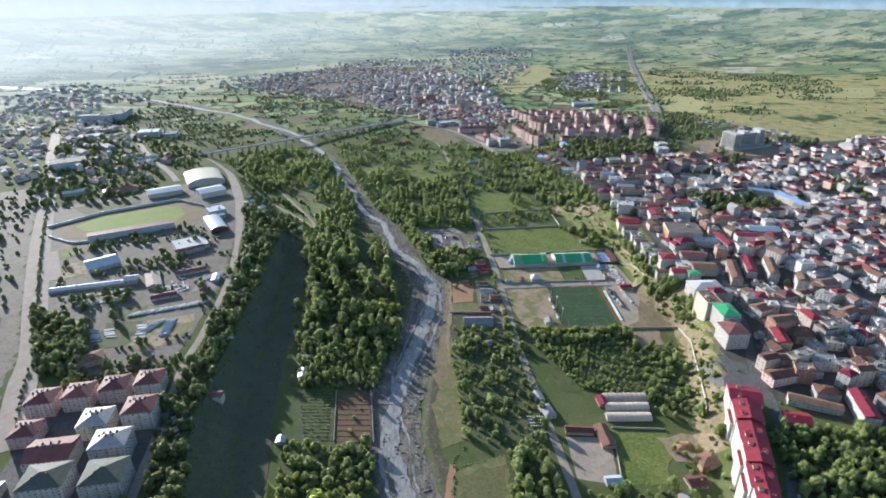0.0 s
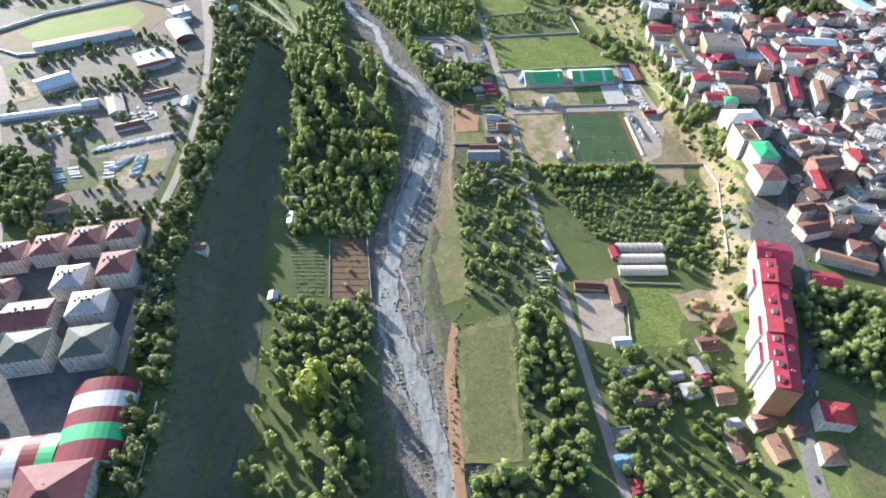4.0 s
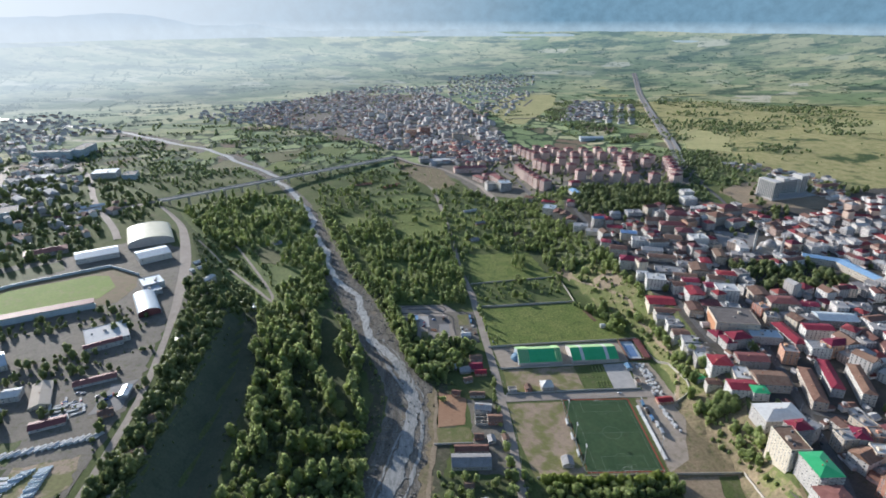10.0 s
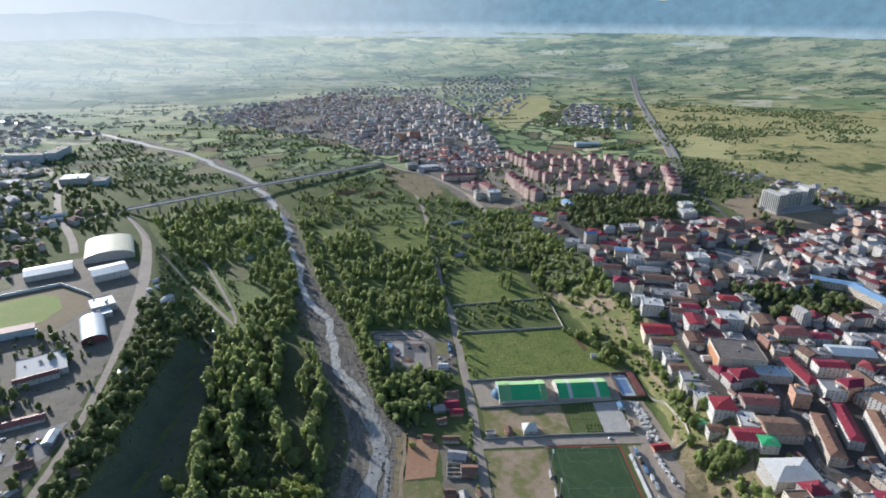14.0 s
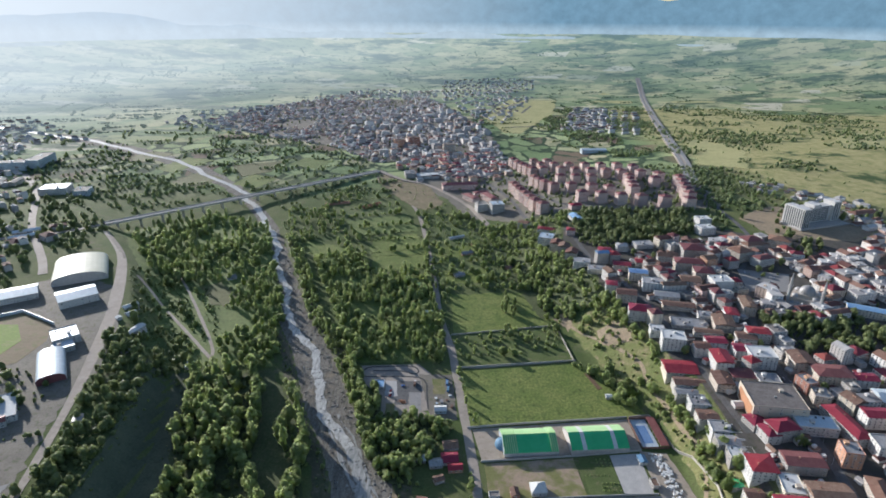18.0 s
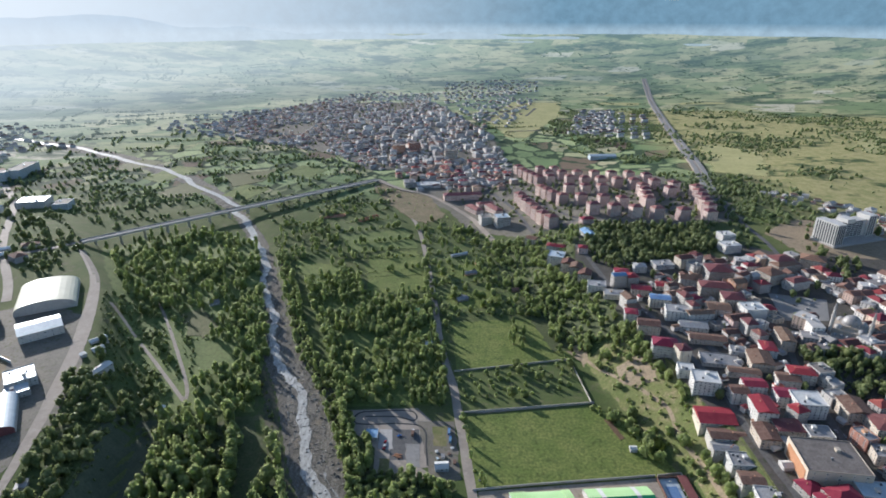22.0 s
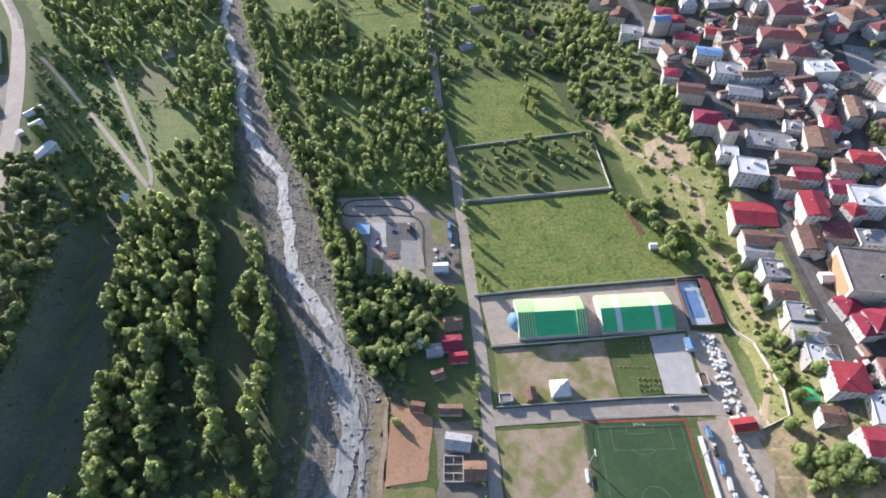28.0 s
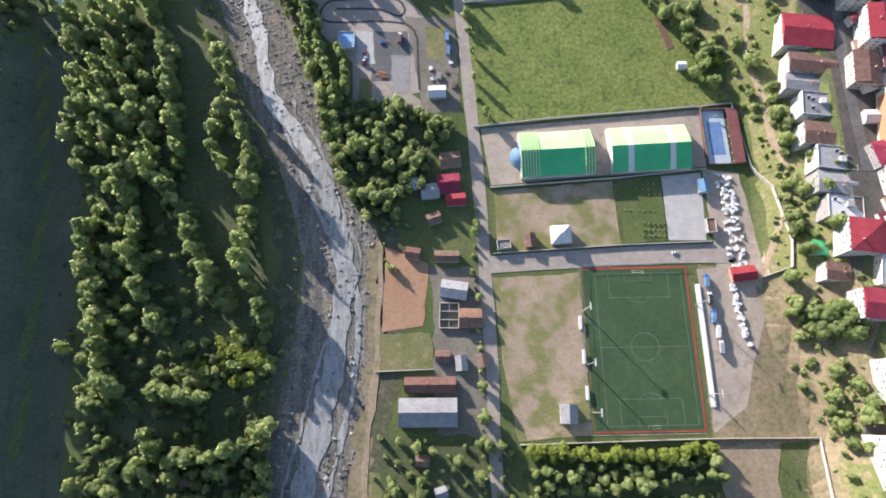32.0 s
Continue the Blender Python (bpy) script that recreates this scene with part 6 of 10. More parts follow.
for cx, cy, r, n in ((520, 700, 60, 60), (430, 960, 70, 60), (560, 880, 60, 50), (650, 1500, 120, 110), (380, 1500, 90, 90), (900, 1450, 90, 50), (1100, 1500, 130, 70), (760, 1000, 60, 25), (350, 640, 60, 50), (560, 1250, 60, 60), (760, 1300, 70, 50), (420, 1250, 50, 60), (302, 1740, 70, 80), (590, 1800, 90, 90), (354, 1564, 60, 60), (1240, 1560, 110, 70), (350, 1900, 70, 120), (420, 2120, 60, 80), (560, 1760, 80, 120), (1150, 2000, 150, 130), (820, 1500, 70, 80), (950, 2150, 130, 110), (1350, 1850, 140, 110), (700, 2200, 60, 60)):
    for k in range(n):
        a, q = fr.uniform(0, 6.283), r * math.sqrt(fr.random())
        far.add("far", cx + q * math.cos(a), cy + q * 1.4 * math.sin(a), fr.uniform(0.6, 1.1), fr)
for i in range(300):
    px, py = fr.uniform(500, 1900), fr.uniform(700, 2100)
    if math.hypot(px + 100, py + 400) < 2350:
        far.add("far", px, py, fr.uniform(0.3, 0.7), fr)
for cx, cy, r, n in ((505, 962, 50, 60), (455, 700, 40, 40), (430, 770, 40, 40), (460, 860, 40, 40), (857, 1771, 90, 70), (822, 1378, 70, 60), (1337, 1868, 110, 80), (1065, 1262, 70, 50), (659, 2060, 80, 60), (1180, 1420, 60, 50)):
    for k in range(n):
        a, q = fr.uniform(0, 6.283), r * math.sqrt(fr.random())
        far.add("far", cx + q * 1.3 * math.cos(a), cy + q * math.sin(a), fr.uniform(0.6, 1.1), fr)
far.done("far_woods", "hedges and small woods scattered over the plain", M_LEAF_FAR)


hazy = Wood()
for i in range(1100):
    x, y = fr.uniform(-2600, 2500), fr.uniform(1500, 3900)
    reach = math.hypot(x + 100, y + 400) - 0.36 * x
    if reach < 2250 or math.hypot(x + 100, y + 400) > 4150 or in_towns(x, y) or noise.noise((x / 420, y / 420, 1.0)) < -0.12 or inside(((-130, 3120), (-130, 2380), (400, 2700), (420, 3100)), x, y):
        continue
    a, n = (0.3 if fr.random() < 0.6 else 1.87) + fr.uniform(-0.2, 0.2), fr.randint(3, 12)
    for k in range(n):
        px, py = x + math.cos(a) * k * 12 + fr.uniform(-4, 4), y + math.sin(a) * k * 12 + fr.uniform(-4, 4)
        if abs(px - np.interp(py, [p[1] for p in HIGHWAY], [p[0] for p in HIGHWAY])) > 30 and not in_towns(px, py):
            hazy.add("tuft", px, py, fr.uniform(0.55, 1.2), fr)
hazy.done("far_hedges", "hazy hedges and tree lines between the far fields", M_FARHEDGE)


# ---- buildings: shared pieces ----
def window_mesh(w, h):
    bm = bmesh.new()
    f = 0.14
    outer = [bm.verts.new((x, -0.1, z)) for x, z in ((-w / 2, 0), (w / 2, 0), (w / 2, h), (-w / 2, h))]
    inner = [bm.verts.new((x, -0.1, z)) for x, z in ((-w / 2 + f, f), (w / 2 - f, f), (w / 2 - f, h - f), (-w / 2 + f, h - f))]
    deep = [bm.verts.new((v.co.x, -0.02, v.co.z)) for v in inner]
    back = [bm.verts.new((v.co.x, 0.05, v.co.z)) for v in outer]
    for i in range(4):
        j = (i + 1) % 4
        for q in ((outer[i], outer[j], inner[j], inner[i]), (inner[i], inner[j], deep[j], deep[i]), (back[i], back[j], outer[j], outer[i])):
            bm.faces.new(q)
    bm.faces.new(deep).material_index = 1
    me = bpy.data.meshes.new("window")
    bm.to_mesh(me), bm.free()
    me.materials.append(M_FRAME), me.materials.append(M_GLASS)
    return me


def balcony_mesh(w, deep=1.3):
    bm = bmesh.new()
    box(bm, -w / 2, w / 2, -deep, 0, -0.15, 0.05, 0)
    box(bm, -w / 2, w / 2, -deep, -deep + 0.1, 0.05, 1.0, 1)
    box(bm, -w / 2, -w / 2 + 0.1, -deep + 0.1, 0, 0.05, 1.0, 1)
    box(bm, w / 2 - 0.1, w / 2, -deep + 0.1, 0, 0.05, 1.0, 1)
    me = bpy.data.meshes.new("balcony")
    bm.to_mesh(me), bm.free()
    me.materials.append(M_CONCRETE), me.materials.append(M_WHITE)
    return me


def chimney_mesh():
    bm = bmesh.new()
    box(bm, -0.35, 0.35, -0.35, 0.35, -0.8, 1.3)
    box(bm, -0.45, 0.45, -0.45, 0.45, 1.3, 1.45)
    me = bpy.data.meshes.new("chimney")
    bm.to_mesh(me), bm.free()
    me.materials.append(M_BRICK)
    return me


def heater_mesh():
    """A roof water heater: a tilted dark panel under a white drum."""
    bm = bmesh.new()
    vs = [bm.verts.new(c) for c in ((-0.95, -1.0, 0.1), (0.95, -1.0, 0.1), (0.95, 0.6, 1.2), (-0.95, 0.6, 1.2), (-0.95, -1.0, 0.0), (0.95, -1.0, 0.0), (0.95, 0.6, 1.1), (-0.95, 0.6, 1.1))]
    for f in ((0, 1, 2, 3), (7, 6, 5, 4), (0, 4, 5, 1), (1, 5, 6, 2), (2, 6, 7, 3), (3, 7, 4, 0)):
        bm.faces.new([vs[i] for i in f]).material_index = 1
    r = bmesh.ops.create_cone(bm, cap_ends=True, segments=8, radius1=0.34, radius2=0.34, depth=2.0, matrix=pose(0, 0.8, 1.4, 0, 90, 0))
    box(bm, -0.8, -0.7, 0.75, 0.85, 0, 1.2), box(bm, 0.7, 0.8, 0.75, 0.85, 0, 1.2)
    me = bpy.data.meshes.new("water_heater")
    bm.to_mesh(me), bm.free()
    me.materials.append(M_WHITE), me.materials.append(M_GLASS)
    return me


WIN, WIN_WIDE, WIN_TALL = window_mesh(1.3, 1.5), window_mesh(2.2, 1.6), window_mesh(1.6, 2.3)


def pane_mesh(w, h):
    """A window seen from afar: a flat frame round a pane."""
    f = 0.16
    ring = [(x, -0.06, z) for x, z in ((-w / 2, 0), (w / 2, 0), (w / 2, h), (-w / 2, h))] + [(x, -0.05, z) for x, z in ((-w / 2 + f, f), (w / 2 - f, f), (w / 2 - f, h - f), (-w / 2 + f, h - f))]
    me = mesh_from("window", ring, ((0, 1, 5, 4), (1, 2, 6, 5), (2, 3, 7, 6), (3, 0, 4, 7), (4, 5, 6, 7)), (M_FRAME, M_GLASS))
    me.polygons[4].material_index = 1
    return me


PANE, PANE_WIDE = pane_mesh(1.5, 1.6), pane_mesh(2.4, 1.7)
BALCONY, CHIMNEY, HEATER = balcony_mesh(3.4), chimney_mesh(), heater_mesh()
OCC = []


def roof_part(kind, w, d, h, material, parent, over=0.5, pitch=0.45, label="", trim=None):
    """A roof on a body w by d that is h high."""
    bm = bmesh.new()
    a, b = w / 2 + over, d / 2 + over
    if kind == "flat":
        prism(bm, ((-w / 2 + 0.25, -d / 2 + 0.25), (w / 2 - 0.25, -d / 2 + 0.25), (w / 2 - 0.25, d / 2 - 0.25), (-w / 2 + 0.25, d / 2 - 0.25)), h - 0.1, h + 0.12)
        for x0, x1, y0, y1 in ((-w / 2 - 0.05, w / 2 + 0.05, -d / 2 - 0.05, -d / 2 + 0.25), (-w / 2 - 0.05, w / 2 + 0.05, d / 2 - 0.25, d / 2 + 0.05),
                               (-w / 2 - 0.05, -w / 2 + 0.25, -d / 2 + 0.25, d / 2 - 0.25), (w / 2 - 0.25, w / 2 + 0.05, -d / 2 + 0.25, d / 2 - 0.25)):
            box(bm, x0, x1, y0, y1, h - 0.1, h + 0.75, 1)
        return part("roof", bm, (material, trim or M_WALLWHITE), parent, label)
    long_x = w >= d
    rise = (b if long_x else a) * pitch
    e = 0.22
    if kind == "hip":
        r = max(0.3, (a - b) if long_x else (b - a))
        ridge = ((-r, 0), (r, 0)) if long_x else ((0, -r), (0, r))
    else:
        ridge = ((-a, 0), (a, 0)) if long_x else ((0, -b), (0, b))
    lo = [bm.verts.new(c) for c in ((-a, -b, h), (a, -b, h), (a, b, h), (-a, b, h))]
    up = [bm.verts.new((v.co.x, v.co.y, h + e)) for v in lo]
    ra, rb = (bm.verts.new((x, y, h + e + rise)) for x, y in ridge)
    bm.faces.new(lo[::-1])
    for i in range(4):
        j = (i + 1) % 4
        bm.faces.new((lo[i], lo[j], up[j], up[i]))
    if long_x:
        bm.faces.new((up[0], up[1], rb, ra)), bm.faces.new((up[2], up[3], ra, rb)), bm.faces.new((up[1], up[2], rb)), bm.faces.new((up[3], up[0], ra))
    else:
        bm.faces.new((up[1], up[2], rb, ra)), bm.faces.new((up[3], up[0], ra, rb)), bm.faces.new((up[0], up[1], ra)), bm.faces.new((up[2], up[3], rb))
    return part("roof", bm, material, parent, label)


def building(name, x, y, w, d, floors, turn=0.0, roof="hip", wall=None, cover=None, label="", category="house", group="", faces="SW", step=3.4, storey=3.0,
             balconies=False, extras=True, sink=0.6, seed=None, z=None, win=None, pitch=0.4, occupy=True, joined=False):
    """A house: walls with a plinth and floor bands, a roof, windows in rows, chimneys or water heaters."""
    rng = random.Random(seed if seed is not None else int(x * 13 + y * 7))
    h = floors * storey + 0.5
    lows = [float(height(x + i * w / 2, y + j * d / 2)) for i in (-1, 1) for j in (-1, 1)]
    base = sum(lows) / 4 if z is None else z
    drop = max(0.8, base - min(lows) + 0.8)
    t = thing(name, x, y, turn, label, category, group, z=base)
    levels = [(-drop, 0.08), (0.45, 0.08), (0.45, 0.0)]
    for f in range(1, floors):
        c = 0.5 + f * storey
        levels += [(c - 0.14, 0.0), (c - 0.14, 0.06), (c + 0.06, 0.06), (c + 0.06, 0.0)]
    levels.append((h, 0.0))
    bm, rings = bmesh.new(), []
    for zz, o in levels:
        rings.append([bm.verts.new(c) for c in ((-w / 2 - o, -d / 2 - o, zz), (w / 2 + o, -d / 2 - o, zz), (w / 2 + o, d / 2 + o, zz), (-w / 2 - o, d / 2 + o, zz))])
    for lo, hi in zip(rings, rings[1:]):
        for i in range(4):
            bm.faces.new((lo[i], lo[(i + 1) % 4], hi[(i + 1) % 4], hi[i]))
    bm.faces.new(rings[0][::-1]), bm.faces.new(rings[-1])
    part("wall", bm, wall or M_WALLWHITE, t)
    roof_part(roof, w, d, h, cover or M_TILE, t, pitch=pitch, trim=wall)
    sides = {"S": (0, -d / 2, 0, w), "W": (-w / 2, 0, -90, d), "E": (w / 2, 0, 90, d), "N": (0, d / 2, 180, w)}
    many = [] if joined else None
    for s in faces:
        cx, cy, a, span = sides[s]
        n = max(1, int((span - 1.0) / step))
        for f in range(floors):
            for i in range(n):
                u = (i + 0.5 - n / 2) * span / n
                me = win or (WIN_WIDE if (i + f) % 3 == 1 else WIN)
                m = pose(cx, cy, 0, 0, 0, a) @ pose(u, 0, 1.4 + f * storey)
                if joined:
                    many.append((PANE_WIDE if me is not WIN else PANE, m))
                else:
                    put("window", me, t, m)
                if balconies and f and i % 2 == 0 and s == faces[0]:
                    put("balcony", BALCONY, t, pose(cx, cy, 0, 0, 0, a) @ pose(u, -0.06, 0.5 + f * storey))
    if joined:
        bm = bmesh.new()
        for me, m in many:
            k = len(bm.verts)
            bm.from_mesh(me)
            bm.verts.ensure_lookup_table()
            bmesh.ops.transform(bm, matrix=m, verts=bm.verts[k:])
        tagged(part("glazing", bm, (M_FRAME, M_GLASS), t), kind="stuff")
    if extras:
        if roof == "flat":
            bm = bmesh.new()
            hx, hy = rng.uniform(-w / 4, w / 4), rng.uniform(-d / 4, d / 4)
            box(bm, hx - 1.6, hx + 1.6, hy - 1.8, hy + 1.8, h - 0.1, h + 2.5)
            box(bm, hx - 1.8, hx + 1.8, hy - 2.0, hy + 2.0, h + 2.5, h + 2.7)
            part("stair_hut", bm, wall or M_WALLWHITE, t)
            for _ in range(rng.randint(1, 3)):
                put("water_heater", HEATER, t, pose(rng.uniform(-w / 3, w / 3), rng.uniform(-d / 3, d / 3), h + 0.1, 0, 0, -turn))
        else:
            for _ in range(rng.randint(1, 2)):
                put("chimney", CHIMNEY, t, pose(rng.uniform(-w / 4, w / 4), rng.uniform(-d / 6, d / 6), h + min(w, d) * pitch * 0.36))
    if occupy:
        OCC.append((x, y, max(w, d) * 0.62))
    return t


def arch_hall(name, x, y, long, wide, eave, crown, turn, bands, label, category="hall", wall=None, end_wall=None, steps=14, ribs=0, peak=0.0, lit=None):
    """A vaulted hall; bands: shares of its length and their covering. Each band is a roof panel. lit: lighter colours
    that paint the sun onto one half.
    """
    t = thing(name, x, y, turn, label, category)
    prof = []
    for i in range(steps + 1):
        a = math.pi * i / steps
        prof.append((-wide / 2 * math.cos(a), eave + (crown - eave) * (math.sin(a) * (1 - peak) + (1 - abs(math.cos(a))) * peak)))
    u = -long / 2
    for share, material in bands:
        v = u + long * share
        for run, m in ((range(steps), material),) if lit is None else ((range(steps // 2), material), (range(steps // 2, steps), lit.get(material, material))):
            bm = bmesh.new()
            for thick, flip in ((0.0, 1), (-0.25, -1)):
                rows = [[bm.verts.new((c, p[0], p[1] + thick)) for p in prof[run[0]:run[-1] + 2]] for c in (u, v)]
                for i in range(len(run)):
                    q = (rows[0][i], rows[1][i], rows[1][i + 1], rows[0][i + 1])
                    bm.faces.new(q if flip > 0 else q[::-1])
            part("roof_panel", bm, m, t)
        u = v
    for k in range(ribs):
        c = -long / 2 + long * (k + 0.5) / ribs
        bm = bmesh.new()
        for i in range(steps):
            (ya, za), (yb, zb) = prof[i], prof[i + 1]
            vs = [bm.verts.new(q) for q in ((c - 0.2, ya * 1.02, za + 0.25), (c + 0.2, ya * 1.02, za + 0.25), (c + 0.2, yb * 1.02, zb + 0.25), (c - 0.2, yb * 1.02, zb + 0.25),
                                            (c - 0.2, ya, za), (c + 0.2, ya, za), (c + 0.2, yb, zb), (c - 0.2, yb, zb))]
            for f in ((0, 1, 2, 3), (0, 3, 7, 4), (1, 5, 6, 2)):
                bm.faces.new([vs[j] for j in f])
        part("rib", bm, M_WHITE, t)
    for side in (-1, 1):
        bm = bmesh.new()
        box(bm, -long / 2, long / 2, side * wide / 2 - 0.15, side * wide / 2 + 0.15, -0.8, eave)
        part("side_wall", bm, wall or M_WALLWHITE, t)
        bm = bmesh.new()
        c = side * (long / 2 - 0.4)
        ring = [(-wide / 2, -0.8)] + [(p[0] * 0.99, p[1] - 0.1) for p in prof] + [(wide / 2, -0.8)]
        a = [bm.verts.new((c - 0.12, p[0], p[1])) for p in ring]
        b = [bm.verts.new((c + 0.12, p[0], p[1])) for p in ring]
        bm.faces.new(a), bm.faces.new(b[::-1])
        for i in range(len(ring)):
            j = (i + 1) % len(ring)
            bm.faces.new((a[i], b[i], b[j], a[j]))
        part("end_wall", bm, end_wall or wall or M_WALLWHITE, t)
    OCC.append((x, y, max(long, wide) * 0.55))
    return t


# ---- the football pitch ----
def football_pitch():
    cx, cy, turn = 34.6, -50.3, 1.6
    w, l = 68.5, 105.0
    t = thing("football_pitch", cx, cy, turn, "dark green artificial football pitch with white lines and red edges", "pitch", z=0.2)
    bm = bmesh.new()
    box(bm, -w / 2 - 1.2, w / 2 + 1.3, -l / 2 - 1.1, l / 2 + 1.4, -0.4, 0.0)
    part("run_off", bm, M_REDRUN, t, "red rubber run-off")
    bm = bmesh.new()
    box(bm, -w / 2 - 1.0, w / 2, -l / 2, l / 2, -0.2, 0.05)
    part("turf", bm, M_TURF, t, "dark green artificial turf")
    px, py = 29.0, 49.5
    ox = 2.0

    def stripe(x0, x1, y0, y1):
        bm = bmesh.new()
        box(bm, x0 + ox, x1 + ox, y0, y1, 0.05, 0.08)
        part("line", bm, M_LINE, t)

    g = 0.16
    for s in (-1, 1):
        stripe(s * px - g, s * px + g, -py, py)
        stripe(-px, px, s * py - g, s * py + g)
        stripe(-20.15, 20.15, s * (py - 16.5) - g, s * (py - 16.5) + g)
        stripe(-9.16, 9.16, s * (py - 5.5) - g, s * (py - 5.5) + g)
        for q in (-1, 1):
            y0, y1 = sorted((s * py, s * (py - 16.5)))
            stripe(q * 20.15 - g, q * 20.15 + g, y0, y1)
            y0, y1 = sorted((s * py, s * (py - 5.5)))
            stripe(q * 9.16 - g, q * 9.16 + g, y0, y1)
    stripe(-px, px, -g, g)
    for c, r, a0, a1 in ((0, 9.15, 0, 6.284), (-(py - 11), 9.15, 0.644, 2.498), (py - 11, 9.15, 3.785, 5.64)):
        bm = bmesh.new()
        n = 40
        for i in range(n):
            p, q = a0 + (a1 - a0) * i / n, a0 + (a1 - a0) * (i + 1) / n
            bm.faces.new([bm.verts.new((ox + math.cos(k) * rr, c + math.sin(k) * rr, 0.08)) for k, rr in ((p, r - g), (p, r + g), (q, r + g), (q, r - g))])
        part("line", bm, M_LINE, t)
    for s in (-1, 1):
        gx, gy = Vector((cx, cy)) + Matrix.Rotation(radians(turn), 2) @ Vector((ox, s * py))
        goal = thing("goal", gx, gy, turn + (180 if s < 0 else 0), "white goal with a net frame on the pitch", "goal", "goals", z=0.25)
        for nm, b in (("post", (-3.72, -3.55, -0.08, 0.08, 0, 2.45)), ("post", (3.55, 3.72, -0.08, 0.08, 0, 2.45)), ("crossbar", (-3.55, 3.55, -0.08, 0.08, 2.3, 2.45)),
                      ("net_bar", (-3.6, 3.6, 1.9, 2.0, 0, 0.12)), ("net_side", (-3.66, -3.58, 0.08, 1.95, 0, 0.12)), ("net_side", (3.58, 3.66, 0.08, 1.95, 0, 0.12))):
            bm = bmesh.new()
            box(bm, *b)
            part(nm, bm, M_WHITE, goal)


M_LINE = mat("worn white line paint", (0.16, 0.20, 0.15), (0.09, 0.13, 0.08), big=0.2, fine=1.5, bump=0)
football_pitch()


def floodlight(x, y, turn, tall=20.0):
    t = thing("floodlight_mast", x, y, turn, "tall steel floodlight mast with lamps on a cross arm", "floodlight", "floodlights of the pitch")
    bm = bmesh.new()
    bmesh.ops.create_cone(bm, cap_ends=True, segments=8, radius1=0.42, radius2=0.2, depth=tall + 0.5, matrix=pose(0, 0, tall / 2 - 0.25))
    part("mast", bm, M_METAL, t)
    bm = bmesh.new()
    box(bm, -2.4, 2.4, -0.15, 0.15, tall, tall + 0.35)
    part("cross_arm", bm, M_METAL, t)
    for k in range(4):
        bm = bmesh.new()
        box(bm, -2.2 + k * 1.25, -1.4 + k * 1.25, -0.75, -0.15, tall + 0.15, tall + 0.95)
        part("lamp", bm, M_WHITE, t)


for x, y, a in ((-3, -27, 90), (-2, -62, 90), (0, -92, 90), (73, -22, -90), (75, -80, -90)):
    floodlight(x, y, a)


def pitch_fence(points, label, tall=3.2, gap=5.0):
    x0, y0 = points[0]
    t = thing("fence", x0, y0, 0, label, "fence", z=0)
    for a, b in zip(points, points[1:]):
        n = max(1, int(math.dist(a, b) / gap))
        ang = math.degrees(math.atan2(b[1] - a[1], b[0] - a[0]))
        for i in range(n + 1):
            bm = bmesh.new()
            box(bm, -0.09, 0.09, -0.09, 0.09, -0.5, tall)
            ob = part("post", bm, M_METAL, t)
            ob.location = (a[0] + (b[0] - a[0]) * i / n - x0, a[1] + (b[1] - a[1]) * i / n - y0, 0)
        for zz in (0.3, tall - 0.1):
            bm = bmesh.new()
            box(bm, 0, math.dist(a, b), -0.06, 0.06, zz, zz + 0.12)
            ob = part("rail", bm, M_METAL, t)
            ob.matrix_basis = pose(a[0] - x0, a[1] - y0, 0, 0, 0, ang)


pitch_fence(((-4, 4), (-2, -106), (70, -104)), "steel post fence round the pitch")
pitch_fence(((-4, 4), (66, 7)), "steel post fence behind the goal")
for x, y, a in ((-5, -35, 90), (-4, -57, 90), (-3, -80, 90)):
    t = thing("dugout", x, y, a, "white bench shelter beside the pitch", "shelter", "dugouts")
    bm = bmesh.new()
    box(bm, -4.5, 4.5, 0.8, 1.0, 0, 2.1)
    part("back", bm, M_WHITE, t)
    bm = bmesh.new()
    box(bm, -4.5, 4.5, -0.6, 1.0, 2.1, 2.25)
    part("canopy", bm, M_WHITE, t)
    bm = bmesh.new()
    box(bm, -4.2, 4.2, 0.2, 0.7, 0.4, 0.5)
    part("bench", bm, M_METAL, t)
stand = thing("spectator_stand", 74.5, -48, 91.5, "long white concrete spectator step beside the pitch", "stand")
for k in range(3):
    bm = bmesh.new()
    box(bm, -40, 40, -k * 1.0 - 1.0, -k * 1.0, -0.5, 0.5 + 0.45 * k)
    part("tier", bm, M_WHITE, stand)

# ---- the two green halls, court and park ----
M_COURT = mat("blue court paint", (0.12, 0.20, 0.36), (0.15, 0.24, 0.40), big=0.1, fine=1, rough=0.7, bump=0.1)
G, L, Wh = M_GREEN, M_LIME, M_WHITE
hall_a = arch_hall("sports_hall", -17, 85, 52, 34, 4.5, 12.5, 4.0, ((1.0, G),), "green vaulted sports hall with pale outer ribs", wall=M_WALLWHITE, end_wall=M_PALEBLUE, peak=0.72, lit={M_GREEN: M_MINT_SUNLIT})
bm = bmesh.new()
bmesh.ops.create_uvsphere(bm, u_segments=20, v_segments=10, radius=1.0, matrix=Matrix.Translation((-25.5, 0, 0)) @ Matrix.Diagonal((7.0, 8.5, 7.5, 1)))
part("porch", bm, M_BLUEROOF, hall_a, "round blue glazed porch")
